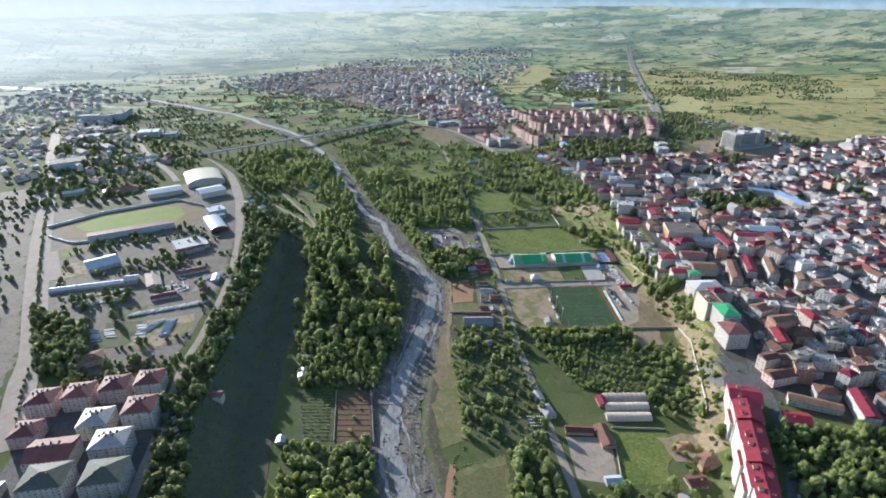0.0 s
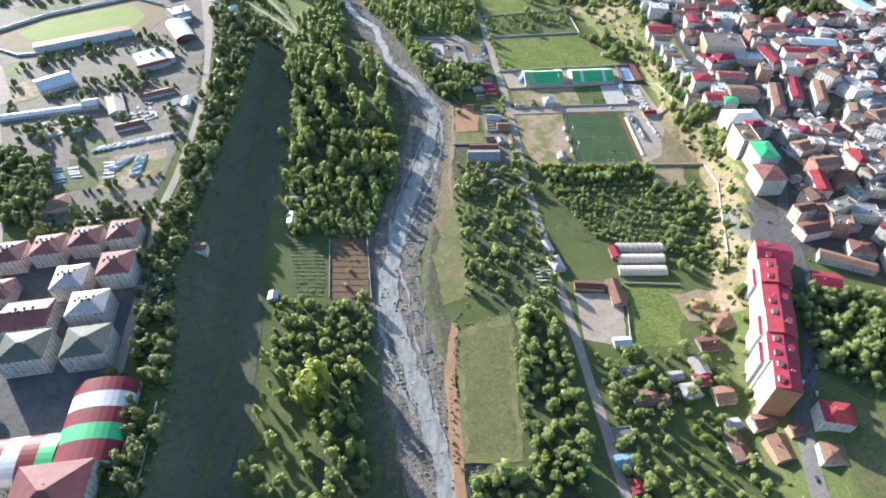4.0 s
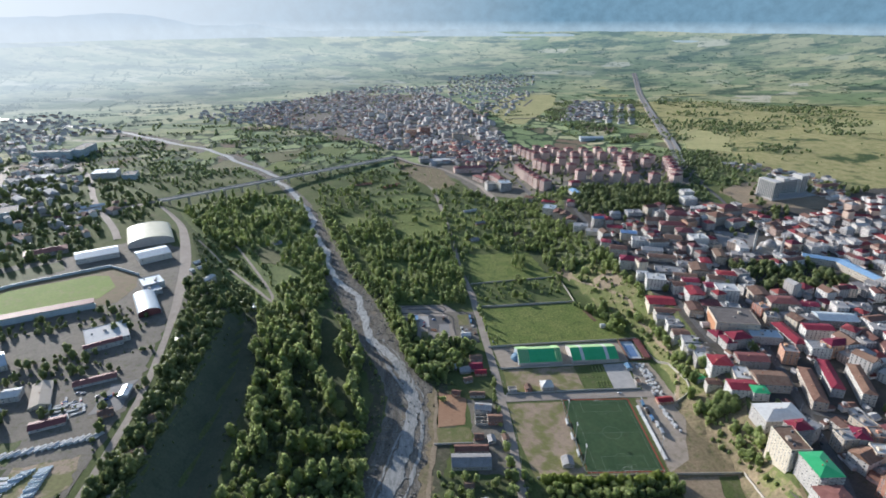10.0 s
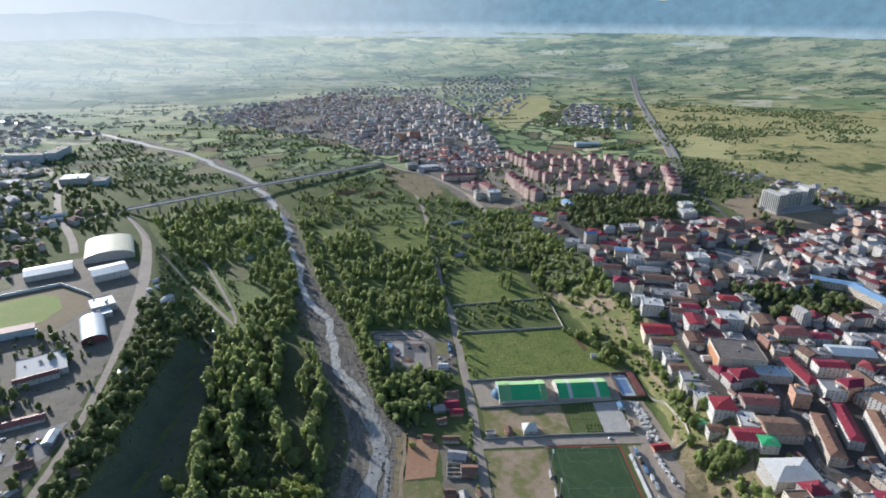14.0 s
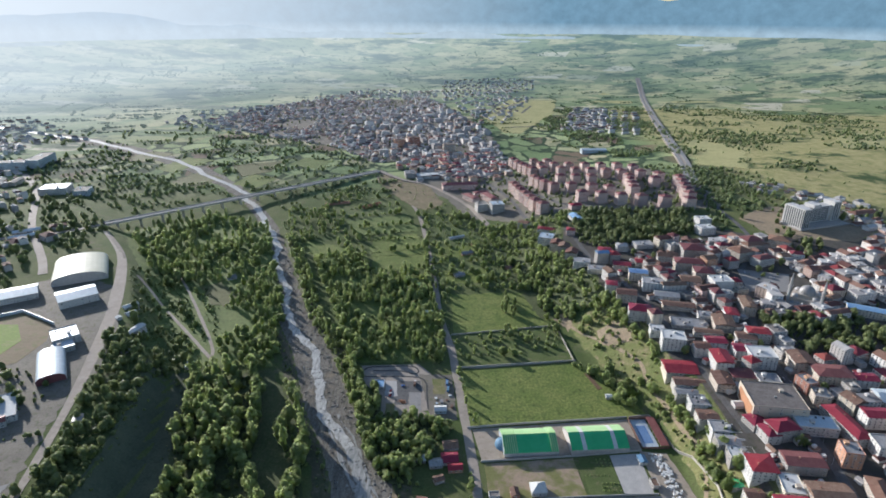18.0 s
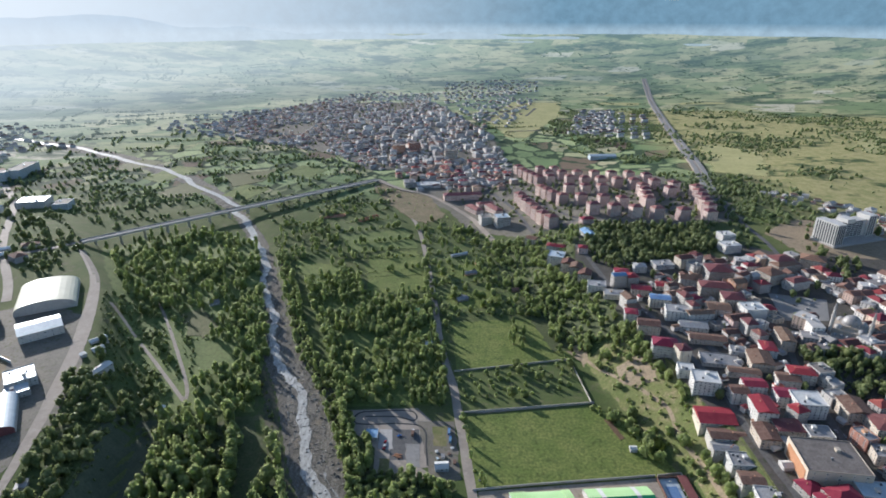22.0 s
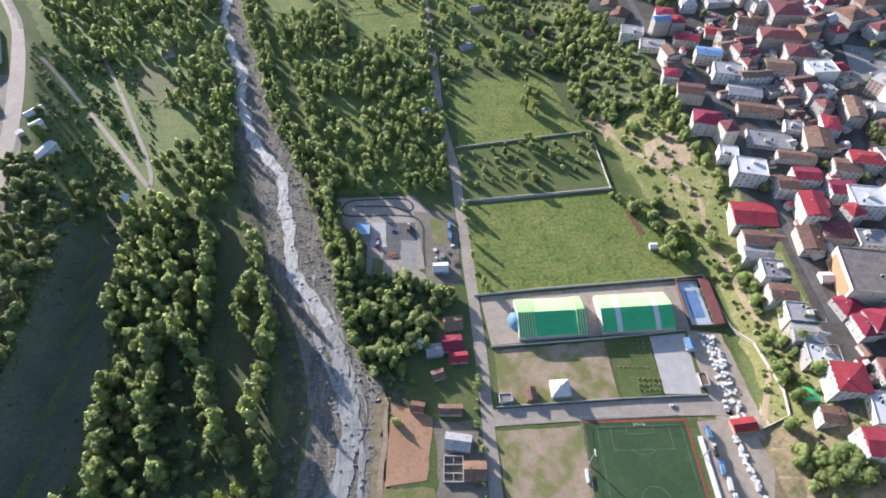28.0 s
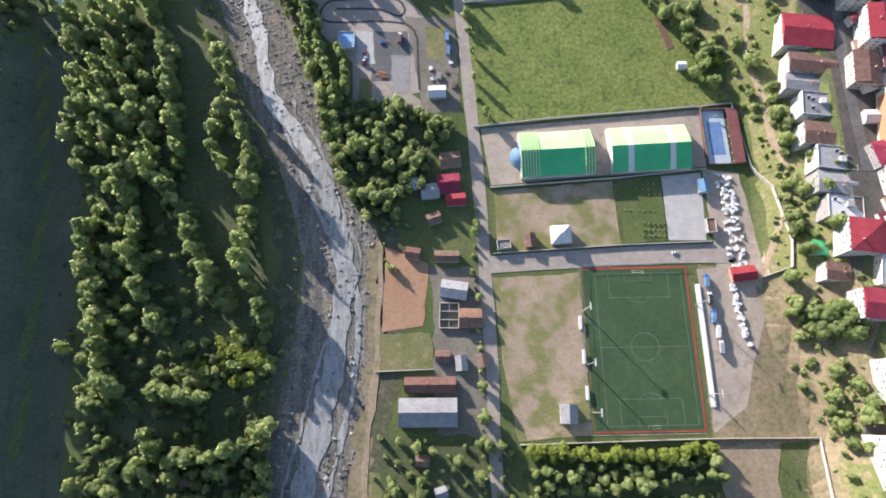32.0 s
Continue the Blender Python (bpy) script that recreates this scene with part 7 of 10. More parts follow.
for c in (-25.5, -23.5, -21.5, -19.5, -17.5, -15.5, -13.5, 19.5, 21.5, 23.5, 25.5):
    bm = bmesh.new()
    n = 14
    for i in range(n):
        a, b = math.pi * i / n, math.pi * (i + 1) / n
        q = [(-17.3 * math.cos(k), 4.6 + 8.2 * (math.sin(k) * 0.28 + (1 - abs(math.cos(k))) * 0.72)) for k in (a, b)]
        vs = [bm.verts.new(v) for v in ((c - 0.35, q[0][0], q[0][1]), (c + 0.35, q[0][0], q[0][1]), (c + 0.35, q[1][0], q[1][1]), (c - 0.35, q[1][0], q[1][1]),
                                        (c - 0.35, q[0][0], q[0][1] + 0.7), (c + 0.35, q[0][0], q[0][1] + 0.7), (c + 0.35, q[1][0], q[1][1] + 0.7), (c - 0.35, q[1][0], q[1][1] + 0.7))]
        for f in ((4, 5, 6, 7), (0, 4, 7, 3), (1, 2, 6, 5)):
            bm.faces.new([vs[j] for j in f])
    part("rib", bm, M_LIME, hall_a, "pale green outer rib")
arch_hall("sports_hall", 49, 89.5, 56, 34, 5.0, 12.5, 4.0, ((0.20, G), (0.07, Wh), (0.46, G), (0.07, Wh), (0.20, G)), "green vaulted hall with two white bands", wall=M_WALLWHITE, peak=0.72, lit={M_GREEN: M_MINT_SUNLIT})
court = thing("ball_court", 102, 101, 2, "blue ball court in a walled yard with a rust-brown shelter", "court")
for nm, b, m, words in (("floor", (-10.5, 6.5, -21.5, 21.5, -0.3, 0.25), M_PALEBLUE, "pale blue-grey court floor"), ("playing_area", (-6.5, 3.5, -14, 12, 0.25, 0.3), M_COURT, "blue playing area"), ("wall", (-11, -10.5, -21.5, 21.5, -0.5, 2.6), M_RUST, ""), ("wall", (-10.5, 15, 21.5, 22, -0.5, 2.6), M_RUST, ""),
                        ("wall", (-10.5, 15, -22, -21.5, -0.5, 2.6), M_RUST, ""), ("wall", (15, 15.5, -22, 22, -0.5, 3.4), M_RUST, ""), ("shelter_roof", (7.0, 15, -21.5, 21.5, 3.4, 3.8), M_MAROON, "rust-brown shelter roof"), ("hoop_board", (-2, 0, 15.2, 15.5, 2.4, 3.6), M_WHITE, ""), ("hoop_post", (-1.1, -0.9, 15.5, 15.8, 0.2, 3.0), M_METAL, "")):
    bm = bmesh.new()
    box(bm, *b)
    part(nm, bm, m, court, words)
for k in range(7):
    bm = bmesh.new()
    box(bm, 7.1, 7.35, -20 + k * 6.6, -19.75 + k * 6.6, 0, 3.4)
    part("post", bm, M_METAL, court)
OCC.append((100, 100, 20))
building("pavilion", -16, 25, 13, 12, 1, 4, "hip", M_WALLWHITE, M_WHITE, "small white pavilion with a pyramid roof", "pavilion", storey=4.0, extras=False, pitch=0.8)
building("hut", -16, -93, 10, 11, 1, 0, "gable", M_WALLWHITE, M_GREYROOF, "white hut with a pale sheet roof beside the pitch", "hut", storey=3.2, extras=False)
building("guard_house", -55, 18, 9, 6, 1, 5, "flat", M_WALLWHITE, M_FLATROOF, "low white service house in the lot", "hut", extras=False)
building("guard_house", -37, 21, 7, 9, 1, 5, "gable", M_BRICK, M_RUST, "small rusty-roofed shed in the lot", "shed", extras=False)
building("shed", 106, -1, 16, 9, 1, 8, "gable", M_BRICK, M_REDROOF, "red-roofed shed beside a scrap yard", "shed", extras=False)
building("shed", 88, 33, 6, 10, 1, 4, "flat", M_PLASTER, M_RUST, "small brown shed in the park", "shed", extras=False)
building("shed", 86, 62, 7, 9, 1, 4, "gable", M_WALLWHITE, M_BLUEROOF, "small blue-roofed shed in the park", "shed", extras=False)
# round clipped bushes of the park
pk = random.Random(4)
park = Wood()
for i in range(5):
    for j in range(3):
        park.add("bush", 42 + i * 3.6 + 0.3 * j, 26 + j * 4.2, 0.62, pk)
for i in range(4):
    for j in range(3):
        park.add("bush", 44 + i * 4, 56 + j * 4, 0.55, pk)
for i in range(7):
    park.add("bush", 30 + i * 3.4, 44, 0.5, pk)
park.done("park_bushes", "round clipped bushes in rows on a lawn")

# ---- houses by the lane ----
building("house", -92, 80, 14, 11, 1, 8, "gable", M_PLASTER, M_RUST, "low house with a patched roof beside the lane", extras=False)
building("house", -93, 62, 15, 13, 1, 5, "gable", M_WALLWHITE, M_REDROOF, "low house with a bright red roof", extras=True)
building("house", -88, 50, 13, 8, 1, 5, "gable", M_BRICK, M_REDROOF, "narrow red-roofed house by the lane", extras=False)
building("shed", -106, 56, 12, 10, 1, 8, "gable", M_PLASTER, M_GREYROOF, "grey sheet-roofed shed under trees", "shed", extras=False)
building("shed", -103, 36, 9, 7, 1, 20, "gable", M_PLASTER, M_RUST, "rusty shed under trees", "shed", extras=False)
building("shed", -120, 62, 10, 8, 1, -5, "gable", M_PLASTER, M_PALEBLUE, "pale blue sheet-roofed shed", "shed", extras=False)
building("shed", -117, 11, 9, 7, 1, -8, "gable", M_BRICK, M_TILE, "small tile-roofed hut on bare earth", "shed", extras=False)
building("house", -94, 9, 16, 7, 1, 0, "gable", M_PLASTER, M_RUST, "long low house with a rusty roof", extras=False)
building("house", -89, -14, 17, 11, 1, -8, "gable", M_WALLWHITE, M_GREYROOF, "house with a pale grey sheet roof", storey=3.4)
building("house", -78, -33, 14, 12, 1, 0, "gable", M_BRICK, M_TILE, "tile-roofed half of a ruined house", storey=3.4)
ruin = thing("ruined_house", -92, -31, 0, "roofless ruined house with bare rooms", "ruin")
for x0, x1, y0, y1, hh in ((-6.5, 6.5, -8.5, -8, 2.4), (-6.5, 6.5, 8, 8.5, 2.8), (-6.5, -6, -8, 8, 2.5), (6, 6.5, -8, 8, 3.0), (-6, 6, -3, -2.6, 2.0), (-6, 6, 2.6, 3, 2.3), (-0.2, 0.2, -8, -3, 2.1), (-0.2, 0.2, 3, 8, 2.4)):
    bm = bmesh.new()
    box(bm, x0, x1, y0, y1, -0.5, hh)
    part("wall", bm, M_STONE, ruin)
building("house", -105, -93, 36, 17, 1, 1, "gable", M_WALLWHITE, M_GREYROOF, "long house with a pale sheet roof near the river", storey=3.6, extras=False)
building("house", -104, -76, 32, 9, 1, 1, "gable", M_PLASTER, M_TILE, "long narrow house with a worn tile roof", storey=3.0)
building("shed", -102, 134, 12, 9, 1, 3, "gable", M_PALEBLUE, M_WHITE, "small blue-walled shed with a white roof in a yard", "shed", extras=False)
building("shed", -171, 177, 12, 14, 1, 2, "flat", M_WALLWHITE, M_SKYBLUE, "blue and white cabin by the practice track", "cabin", extras=False)
building("house", -120, 345, 9, 8, 1, 15, "gable", M_WALLWHITE, M_PALEBLUE, "small garden house among trees")
building("house", -75, 470, 16, 10, 1, 25, "gable", M_PLASTER, M_GREYROOF, "low farm house among gardens", extras=False)
building("house", -60, 560, 20, 10, 1, 20, "gable", M_BRICK, M_GREYROOF, "low farm shed among gardens", extras=False)
building("house", 5, 500, 10, 8, 1, 10, "gable", M_BRICK, M_TILE, "small tile-roofed garden house", extras=False)
building("hut", 80, 158, 6, 5, 1, 0, "gable", M_WALLWHITE, M_WHITE, "tiny white hut at the meadow edge", "hut", extras=False)
building("house", -430, 455, 14, 11, 1, 30, "gable", M_WALLWHITE, M_GREYROOF, "small house on the slope among trees")
building("shed", -396, 212, 8, 12, 1, 10, "gable", M_PLASTER, M_PALEBLUE, "grey shed at the end of a track", "shed", extras=False)
building("shed", -302, -200, 9, 15, 1, 5, "gable", M_WALLWHITE, M_PALEBLUE, "pale blue sheet-roofed shed beside the plots", "shed", extras=False)
building("shed", -305, -170, 16, 6, 1, 5, "gable", M_PLASTER, M_GREYROOF, "grey shed under trees", "shed", extras=False)
building("shed", -300, -302, 8, 9, 1, 5, "gable", M_PLASTER, M_GREYROOF, "small grey shed below the plots", "shed", extras=False)
for walls, x, y, turn in ((((-26, 26, -5, -4.4, 3.6), (-26, 26, 4.4, 5, 3.0), (-26, -25.4, -4.4, 4.4, 4.2), (25.4, 26, -4.4, 4.4, 3.4), (-8, -7.5, -4.4, 4.4, 2.6), (9, 9.5, -4.4, 4.4, 3.0)), -330, 838, 20), (((-22, 22, -5, -4.4, 3.2), (-22, 22, 4.4, 5, 3.8), (-22, -21.4, -4.4, 4.4, 3.0), (21.4, 22, -4.4, 4.4, 5.0), (4, 4.5, -4.4, 4.4, 2.4)), -255, 824, 42)):
    old = thing("ruined_barn", x, y, turn, "long roofless ruin of reddish stone among trees", "ruin", "ruined barns")
    for x0, x1, y0, y1, hh in walls:
        bm = bmesh.new()
        box(bm, x0, x1, y0, y1, -0.5, hh)
        part("wall", bm, M_BRICK, old)
building("house", -139, 432, 11, 9, 1, 20, "hip", M_PLASTER, M_MINT_SUNLIT, "small garden house with a pale green roof", extras=False)
building("shed", -76, 636, 30, 6, 1, 25, "gable", M_WALLWHITE, M_WHITE, "long white poultry shed beside the lane", "shed", extras=False)
# ---- farm in the south ----
for i, y in enumerate((-239, -254, -269)):
    arch_hall("greenhouse", 37 - i * 2.2, y, 44, 10.5, 1.8, 4.6, 0.5, ((1.0, M_CREAM),), "long cream film-covered greenhouse", "greenhouse", wall=M_CREAM, steps=8, ribs=9)
building("shed", 12, -247, 9, 14, 1, 5, "gable", M_BRICK, M_REDROOF, "red shed beside the greenhouses", "shed", extras=False)
building("barn", -20, -289, 26, 9, 1, -4, "gable", M_BRICK, M_TILE, "long tile-roofed barn beside a yard", "barn", extras=False)
building("barn", 2, -297, 12, 28, 1, 4, "gable", M_BRICK, M_TILE, "tile-roofed barn at the yard corner", "barn", extras=False)
building("shed", -4, -351, 14, 9, 1, 5, "gable", M_WALLWHITE, M_PALEBLUE, "white sheet-roofed shed in the farm yard", "shed", extras=False)
building("house", -46, -262, 11, 18, 1, 15, "hip", M_CREAM, M_GREYROOF, "cream lane-side house with a grey roof", extras=False)
building("house", -52, -240, 9, 14, 1, 15, "gable", M_PINK, M_GREYROOF, "small pink house by the lane", extras=False)
SOUTH = ((84, -331, 18, 15, 1, "hip", M_TILE), (66, -352, 16, 13, 1, "gable", M_TILE), (52, -374, 12, 16, 1, "gable", M_GREYROOF), (50, -386, 11, 10, 1, "gable", M_REDROOF), (62, -400, 15, 14, 1, "gable", M_TILE),
         (82, -424, 18, 11, 1, "gable", M_TILE), (84, -446, 14, 18, 1, "gable", M_TILE), (58, -441, 12, 22, 1, "gable", M_RUST), (30, -383, 12, 7, 1, "gable", M_GREYROOF), (38, -396, 14, 12, 1, "hip", M_GREYROOF),
         (2, -402, 18, 12, 1, "gable", M_TILE), (16, -404, 8, 8, 1, "gable", M_TILE), (-2, -380, 20, 10, 1, "flat", M_FLATROOF), (-22, -432, 16, 10, 1, "flat", M_FLATROOF), (-24, -452, 14, 9, 1, "gable", M_BLUEROOF), (-20, -470, 8, 9, 1, "gable", M_REDROOF), (60, -424, 12, 8, 1, "gable", M_GREYROOF), (96, -436, 9, 8, 1, "gable", M_TILE))
for x, y, w, d, f, r, c in SOUTH:
    building("house", x, y, w, d, f, 8, r, random.Random(x).choice((M_PLASTER, M_WALLWHITE, M_BRICK, M_CREAM)), c, "low village house with a weathered roof", group="village houses", extras=r != "flat")


# ---- the town on the eastern terrace: known buildings first ----
ROW = [(130, -286), (121, -311), (113, -336), (105, -361), (97, -385), (90, -408)]
for i, (x, y) in enumerate(ROW):
    wide = (27, 23, 21, 20, 20, 17)[i]
    block = building("apartment_block", x, y, wide, 26, 12, -17, "gable", M_ROWWALL, M_REDROOF, "tall pale apartment block with a bright red roof on a slope", "apartment block", "row of tall blocks", faces="WS" if i == 5 else "W", pitch=0.3, seed=i, z=5.5 + (1.5 if i % 2 else 0), joined=i < 2)
    top = 36.5
    for k, (dx, dy) in enumerate(((-5.5, -7), (-5.0, 6.5), (4.8, 0))):
        if (i + k) % 4 == 3:
            continue
        bm = bmesh.new()
        box(bm, dx - 1.5, dx + 1.5, dy - 2.0, dy + 2.0, top + 0.3, top + 3.4)
        dormer = part("dormer", bm, M_ROWWALL, block)
        bm = bmesh.new()
        prism(bm, ((dx - 1.9, dy - 2.4), (dx + 1.9, dy - 2.4), (dx + 1.9, dy + 2.4), (dx - 1.9, dy + 2.4)), top + 3.4, top + 3.65)
        part("dormer_roof", bm, M_REDROOF if k != 1 else M_MAROON, dormer)
    if i in (1, 3, 4):
        bm = bmesh.new()
        box(bm, -wide / 2 - 2.6, -wide / 2 + 0.1, -9, 9, -1, top - 9)
        wing = part("stair_wing", bm, M_ROWWALL, block)
        bm = bmesh.new()
        box(bm, -wide / 2 - 3.0, -wide / 2 + 0.1, -9.4, 9.4, top - 9, top - 8.75)
        part("wing_roof", bm, M_REDROOF, wing)
end = thing("end_wall", 86.2, -420.7, -17, "orange painted end wall of the tall row", "wall", z=7.0)
bm = bmesh.new()
box(bm, -8.4, 8.4, -0.25, 0.2, -2, 36.2)
part("panel", bm, M_ORANGE, end)
EDGE = ((166, -118, 18, 30, 8, "flat", M_CREAM, M_RUST, "tall cream apartment block with a rusty roof"), (172, -150, 20, 28, 7, "hip", M_WALLWHITE, M_GREEN, "white apartment block with a green roof"),
        (166, -182, 24, 26, 6, "hip", M_WALLWHITE, M_MAROON, "white apartment block with a dark red roof"), (182, -72, 38, 26, 4, "hip", M_WALLWHITE, M_WHITE, "white hall with a pale pyramid roof"))
for x, y, w, d, f, r, wl, c, lab in EDGE:
    building("apartment_block", x, y, w, d, f, 2, r, wl, c, lab, "apartment block", balconies=f > 5, pitch=0.28)
og = building("market_hall", 213, 92, 48, 40, 4, -8, "flat", M_CREAM, M_FLATROOF, "large cream market hall with an orange side wall and grey roof", "market hall", faces="S", step=9, storey=4.0)
bm = bmesh.new()
box(bm, -24.35, -24.1, -17, 16, 1.5, 13.5)
part("cladding", bm, M_ORANGE, og, "orange wall cladding")
building("market_wing", 236, 62, 34, 18, 3, -8, "flat", M_WALLWHITE, M_PALEBLUE, "low white wing of the market hall", "market hall", faces="S")
building("apartment_house", 143, 272, 26, 20, 5, -14, "hip", M_WALLWHITE, M_REDROOF, "white house with a bright red roof at the terrace edge", faces="SW", balconies=True)
building("apartment_house", 273, 344, 26, 22, 5, 4, "flat", M_BRIGHTWALL, M_WHITE, "plain white block with a flat white roof", faces="W", step=8)
LONGS = ((236, -32, 13, 60, 3, -16, M_TILE), (263, -16, 12, 54, 3, -16, M_REDROOF), (285, -30, 12, 54, 4, -18, M_TILE), (264, 62, 15, 48, 3, 4, M_REDROOF), (254, 404, 40, 22, 5, -10, M_MAROON), (262, 372, 26, 24, 5, -10, M_MAROON),
         (344, 440, 28, 26, 5, 20, M_TILE), (368, 418, 30, 16, 4, 20, M_MAROON), (336, 94, 44, 22, 3, -6, M_PALEBLUE), (424, 260, 58, 14, 3, -26, M_SKYBLUE), (446, 216, 18, 64, 3, 12, M_SKYBLUE), (380, 482, 30, 24, 5, 10, M_MAROON), (428, 486, 32, 26, 4, -30, M_TILE), (280, 455, 34, 30, 5, -6, M_MAROON), (650, 622, 60, 22, 3, 14, M_TILE), (380, 470, 40, 18, 4, 15, M_TILE))
for x, y, w, d, f, a, c in LONGS:
    building("apartment_house", x, y, w, d, f, a, "gable" if c in (M_PALEBLUE, M_SKYBLUE) else "hip", random.Random(y).choice((M_CREAM, M_WALLWHITE, M_PLASTER)), c, "long town building with rows of windows", group="long town buildings", pitch=0.3, joined=True)


CORNER = ((117, -433, 20, 16, 4, -10, "hip", M_WALLWHITE, M_REDROOF, "small white apartment house with a red roof"), (108, -457, 15, 14, 1, -10, "hip", M_CREAM, M_TILE, "low house with a tan tile roof by the street"), (165, -312, 22, 16, 3, -14, "gable", M_CREAM, M_REDROOF, "cream house with a red roof near the tall row"),
          (189, -349, 16, 12, 1, -10, "gable", M_PLASTER, M_BLUEROOF, "low shed with a blue roof"), (168, -376, 14, 12, 1, -10, "gable", M_PLASTER, M_BLUEROOF, "low shed with a blue roof by the street"), (196, -288, 44, 11, 2, -24, "gable", M_WALLWHITE, M_TILE, "long low building with a worn roof"), (232, -300, 14, 40, 4, -14, "gable", M_WALLWHITE, M_REDROOF, "long white block with a red roof"),
          (213, -276, 20, 16, 3, -14, "hip", M_PLASTER, M_TILE, "grey house with a tan tile roof by the street"), (238, -228, 24, 18, 3, -14, "flat", M_WALLWHITE, M_GREYROOF, "white block with a flat grey roof by the street"), (214, -190, 14, 30, 4, -10, "gable", M_CREAM, M_REDROOF, "cream block with a red roof by the street"), (244, -180, 18, 22, 3, -10, "hip", M_BRICK, M_TILE, "brick house with a tan tile roof"),
          (74, 552, 24, 26, 4, -20, "flat", M_BRIGHTWALL, M_PALEBLUE, "white house with a pale blue flat roof at the terrace edge"), (84, 515, 18, 19, 4, -20, "gable", M_CREAM, M_TILE, "cream house with a brown tile roof in a terrace row"), (92, 494, 17, 19, 4, -20, "gable", M_CREAM, M_RUST, "cream house with a rusty roof in a terrace row"), (100, 473, 18, 19, 3, -20, "gable", M_CREAM, M_TILE, "cream house at the end of a terrace row"), (50, 656, 18, 16, 3, -30, "gable", M_CREAM, M_TILE, "small cream house below the estate"), (82, 600, 30, 14, 2, -20, "hip", M_WALLWHITE, M_REDROOF, "low white house with a red roof behind a terrace row"), (116, 560, 14, 15, 3, -10, "hip", M_PINK, M_REDROOF, "small salmon house with a red roof beside a grove"), (181, 485, 17, 15, 3, -6, "hip", M_BRIGHTWALL, M_GREYROOF, "white house with a pale hipped roof behind a grove"), (154, 700, 24, 16, 3, 10, "hip", M_PINK, M_REDROOF, "salmon house with a red roof before the estate"), (140, 634, 18, 30, 2, 8, "gable", M_BRIGHTWALL, M_SKYBLUE, "white hall with a pale blue roof before the estate"), (218, 497, 28, 20, 2, 5, "flat", M_WALLWHITE, M_GREYROOF, "low white block behind a grove"), (351, 592, 22, 20, 4, 8, "flat", M_BRIGHTWALL, M_WHITE, "white block with a pale flat roof beside a grove"), (337, 548, 26, 22, 4, 8, "flat", M_BRIGHTWALL, M_WHITE, "white block with a pale flat roof at the street corner"))
for x, y, w, d, f, a, r, wl, c, lab in CORNER:
    building("apartment_house" if f > 3 else "house", x, y, w, d, f, a, r, wl, c, lab, "house", pitch=0.35, joined=y > 0)
patch("corner_ground", ((128, -392), (150, -318), (240, -318), (262, -400), (190, -430), (150, -415)), M_UNDER_SHADED, 0.22, cell=14, label="dusty yards between houses", ragged=3)
patch("street_edge", ((128, -200), (150, -206), (176, -240), (168, -262), (140, -262), (122, -250)), M_ASPHALT, 0.34, cell=10, label="dark asphalt forecourt beside the street", ragged=2.5)
patch("corner_field", ((110, -480), (140, -425), (260, -440), (330, -520), (240, -640), (110, -620)), M_OLIVE, 0.2, cell=16, label="olive meadow at the edge of town", ragged=4)


# houses of the terrace edge and the streets behind it
COVERS = {"R": (M_REDROOF, "red sheet roof"), "T": (M_RUST, "rusty brown roof"), "B": (M_BLUEROOF, "blue sheet roof"), "G": (M_GREYROOF, "pale grey roof"), "W": (M_WHITE, "flat white roof"), "M": (M_MAROON, "dark red roof"), "V": (M_GREEN, "small green roof")}
RENDERS = {"W": (M_BRIGHTWALL, "white"), "C": (M_CREAM, "cream"), "P": (M_PLASTER, "grey plastered")}
SHAPES = {"h": "hip", "g": "gable", "f": "flat"}
EDGE_NORTH = ((128, 346, 15, 15, 4, "hRW"), (140, 318, 25, 18, 4, "gTC"), (174, 380, 25, 15, 4, "gBC"), (185, 349, 28, 21, 4, "fGW"), (161, 414, 25, 16, 3, "gRC"), (198, 427, 25, 16, 2, "gRP"),
     (108, 436, 24, 18, 3, "fGW"), (124, 408, 26, 18, 2, "fGC"), (148, 462, 20, 17, 4, "hRW"), (194, 321, 31, 18, 2, "gGP"), (199, 292, 39, 15, 2, "gTC"), (236, 352, 26, 21, 4, "gTP"),
     (280, 283, 15, 31, 4, "gTC"))
EDGE_MIDDLE = ((196, 252, 39, 23, 1, "fGP"), (209, 226, 31, 11, 2, "gTP"), (234, 244, 23, 28, 3, "gTC"), (253, 266, 15, 21, 3, "hRW"), (160, 205, 25, 21, 5, "fWW"), (151, 231, 16, 15, 3, "fWW"),
     (154, 164, 33, 25, 2, "gRC"), (204, 197, 21, 15, 4, "gRW"), (185, 187, 16, 15, 4, "gTW"), (194, 160, 18, 26, 5, "gRW"), (227, 180, 21, 16, 4, "gRW"), (239, 167, 26, 23, 5, "fWW"),
     (260, 215, 25, 16, 4, "hRP"), (244, 209, 21, 16, 3, "gTP"), (277, 159, 21, 25, 4, "gTC"))
EDGE_SOUTH = ((155, 140, 31, 15, 2, "gTP"), (152, 126, 31, 11, 2, "gGP"), (155, 109, 23, 17, 2, "fGW"), (183, 130, 17, 23, 3, "gTC"), (206, 138, 23, 18, 3, "hMP"), (228, 129, 21, 16, 3, "fGW"),
     (165, 15, 21, 21, 4, "hRW"), (200, 17, 31, 18, 3, "gMP"), (169, -28, 26, 18, 4, "gRW"), (181, -38, 15, 13, 3, "hVP"), (201, -20, 31, 25, 3, "gTC"), (299, 68, 31, 16, 4, "gRW"),
     (279, 32, 21, 18, 4, "fGW"), (294, 134, 35, 23, 4, "hMC"), (320, 127, 28, 14, 3, "gRW"))
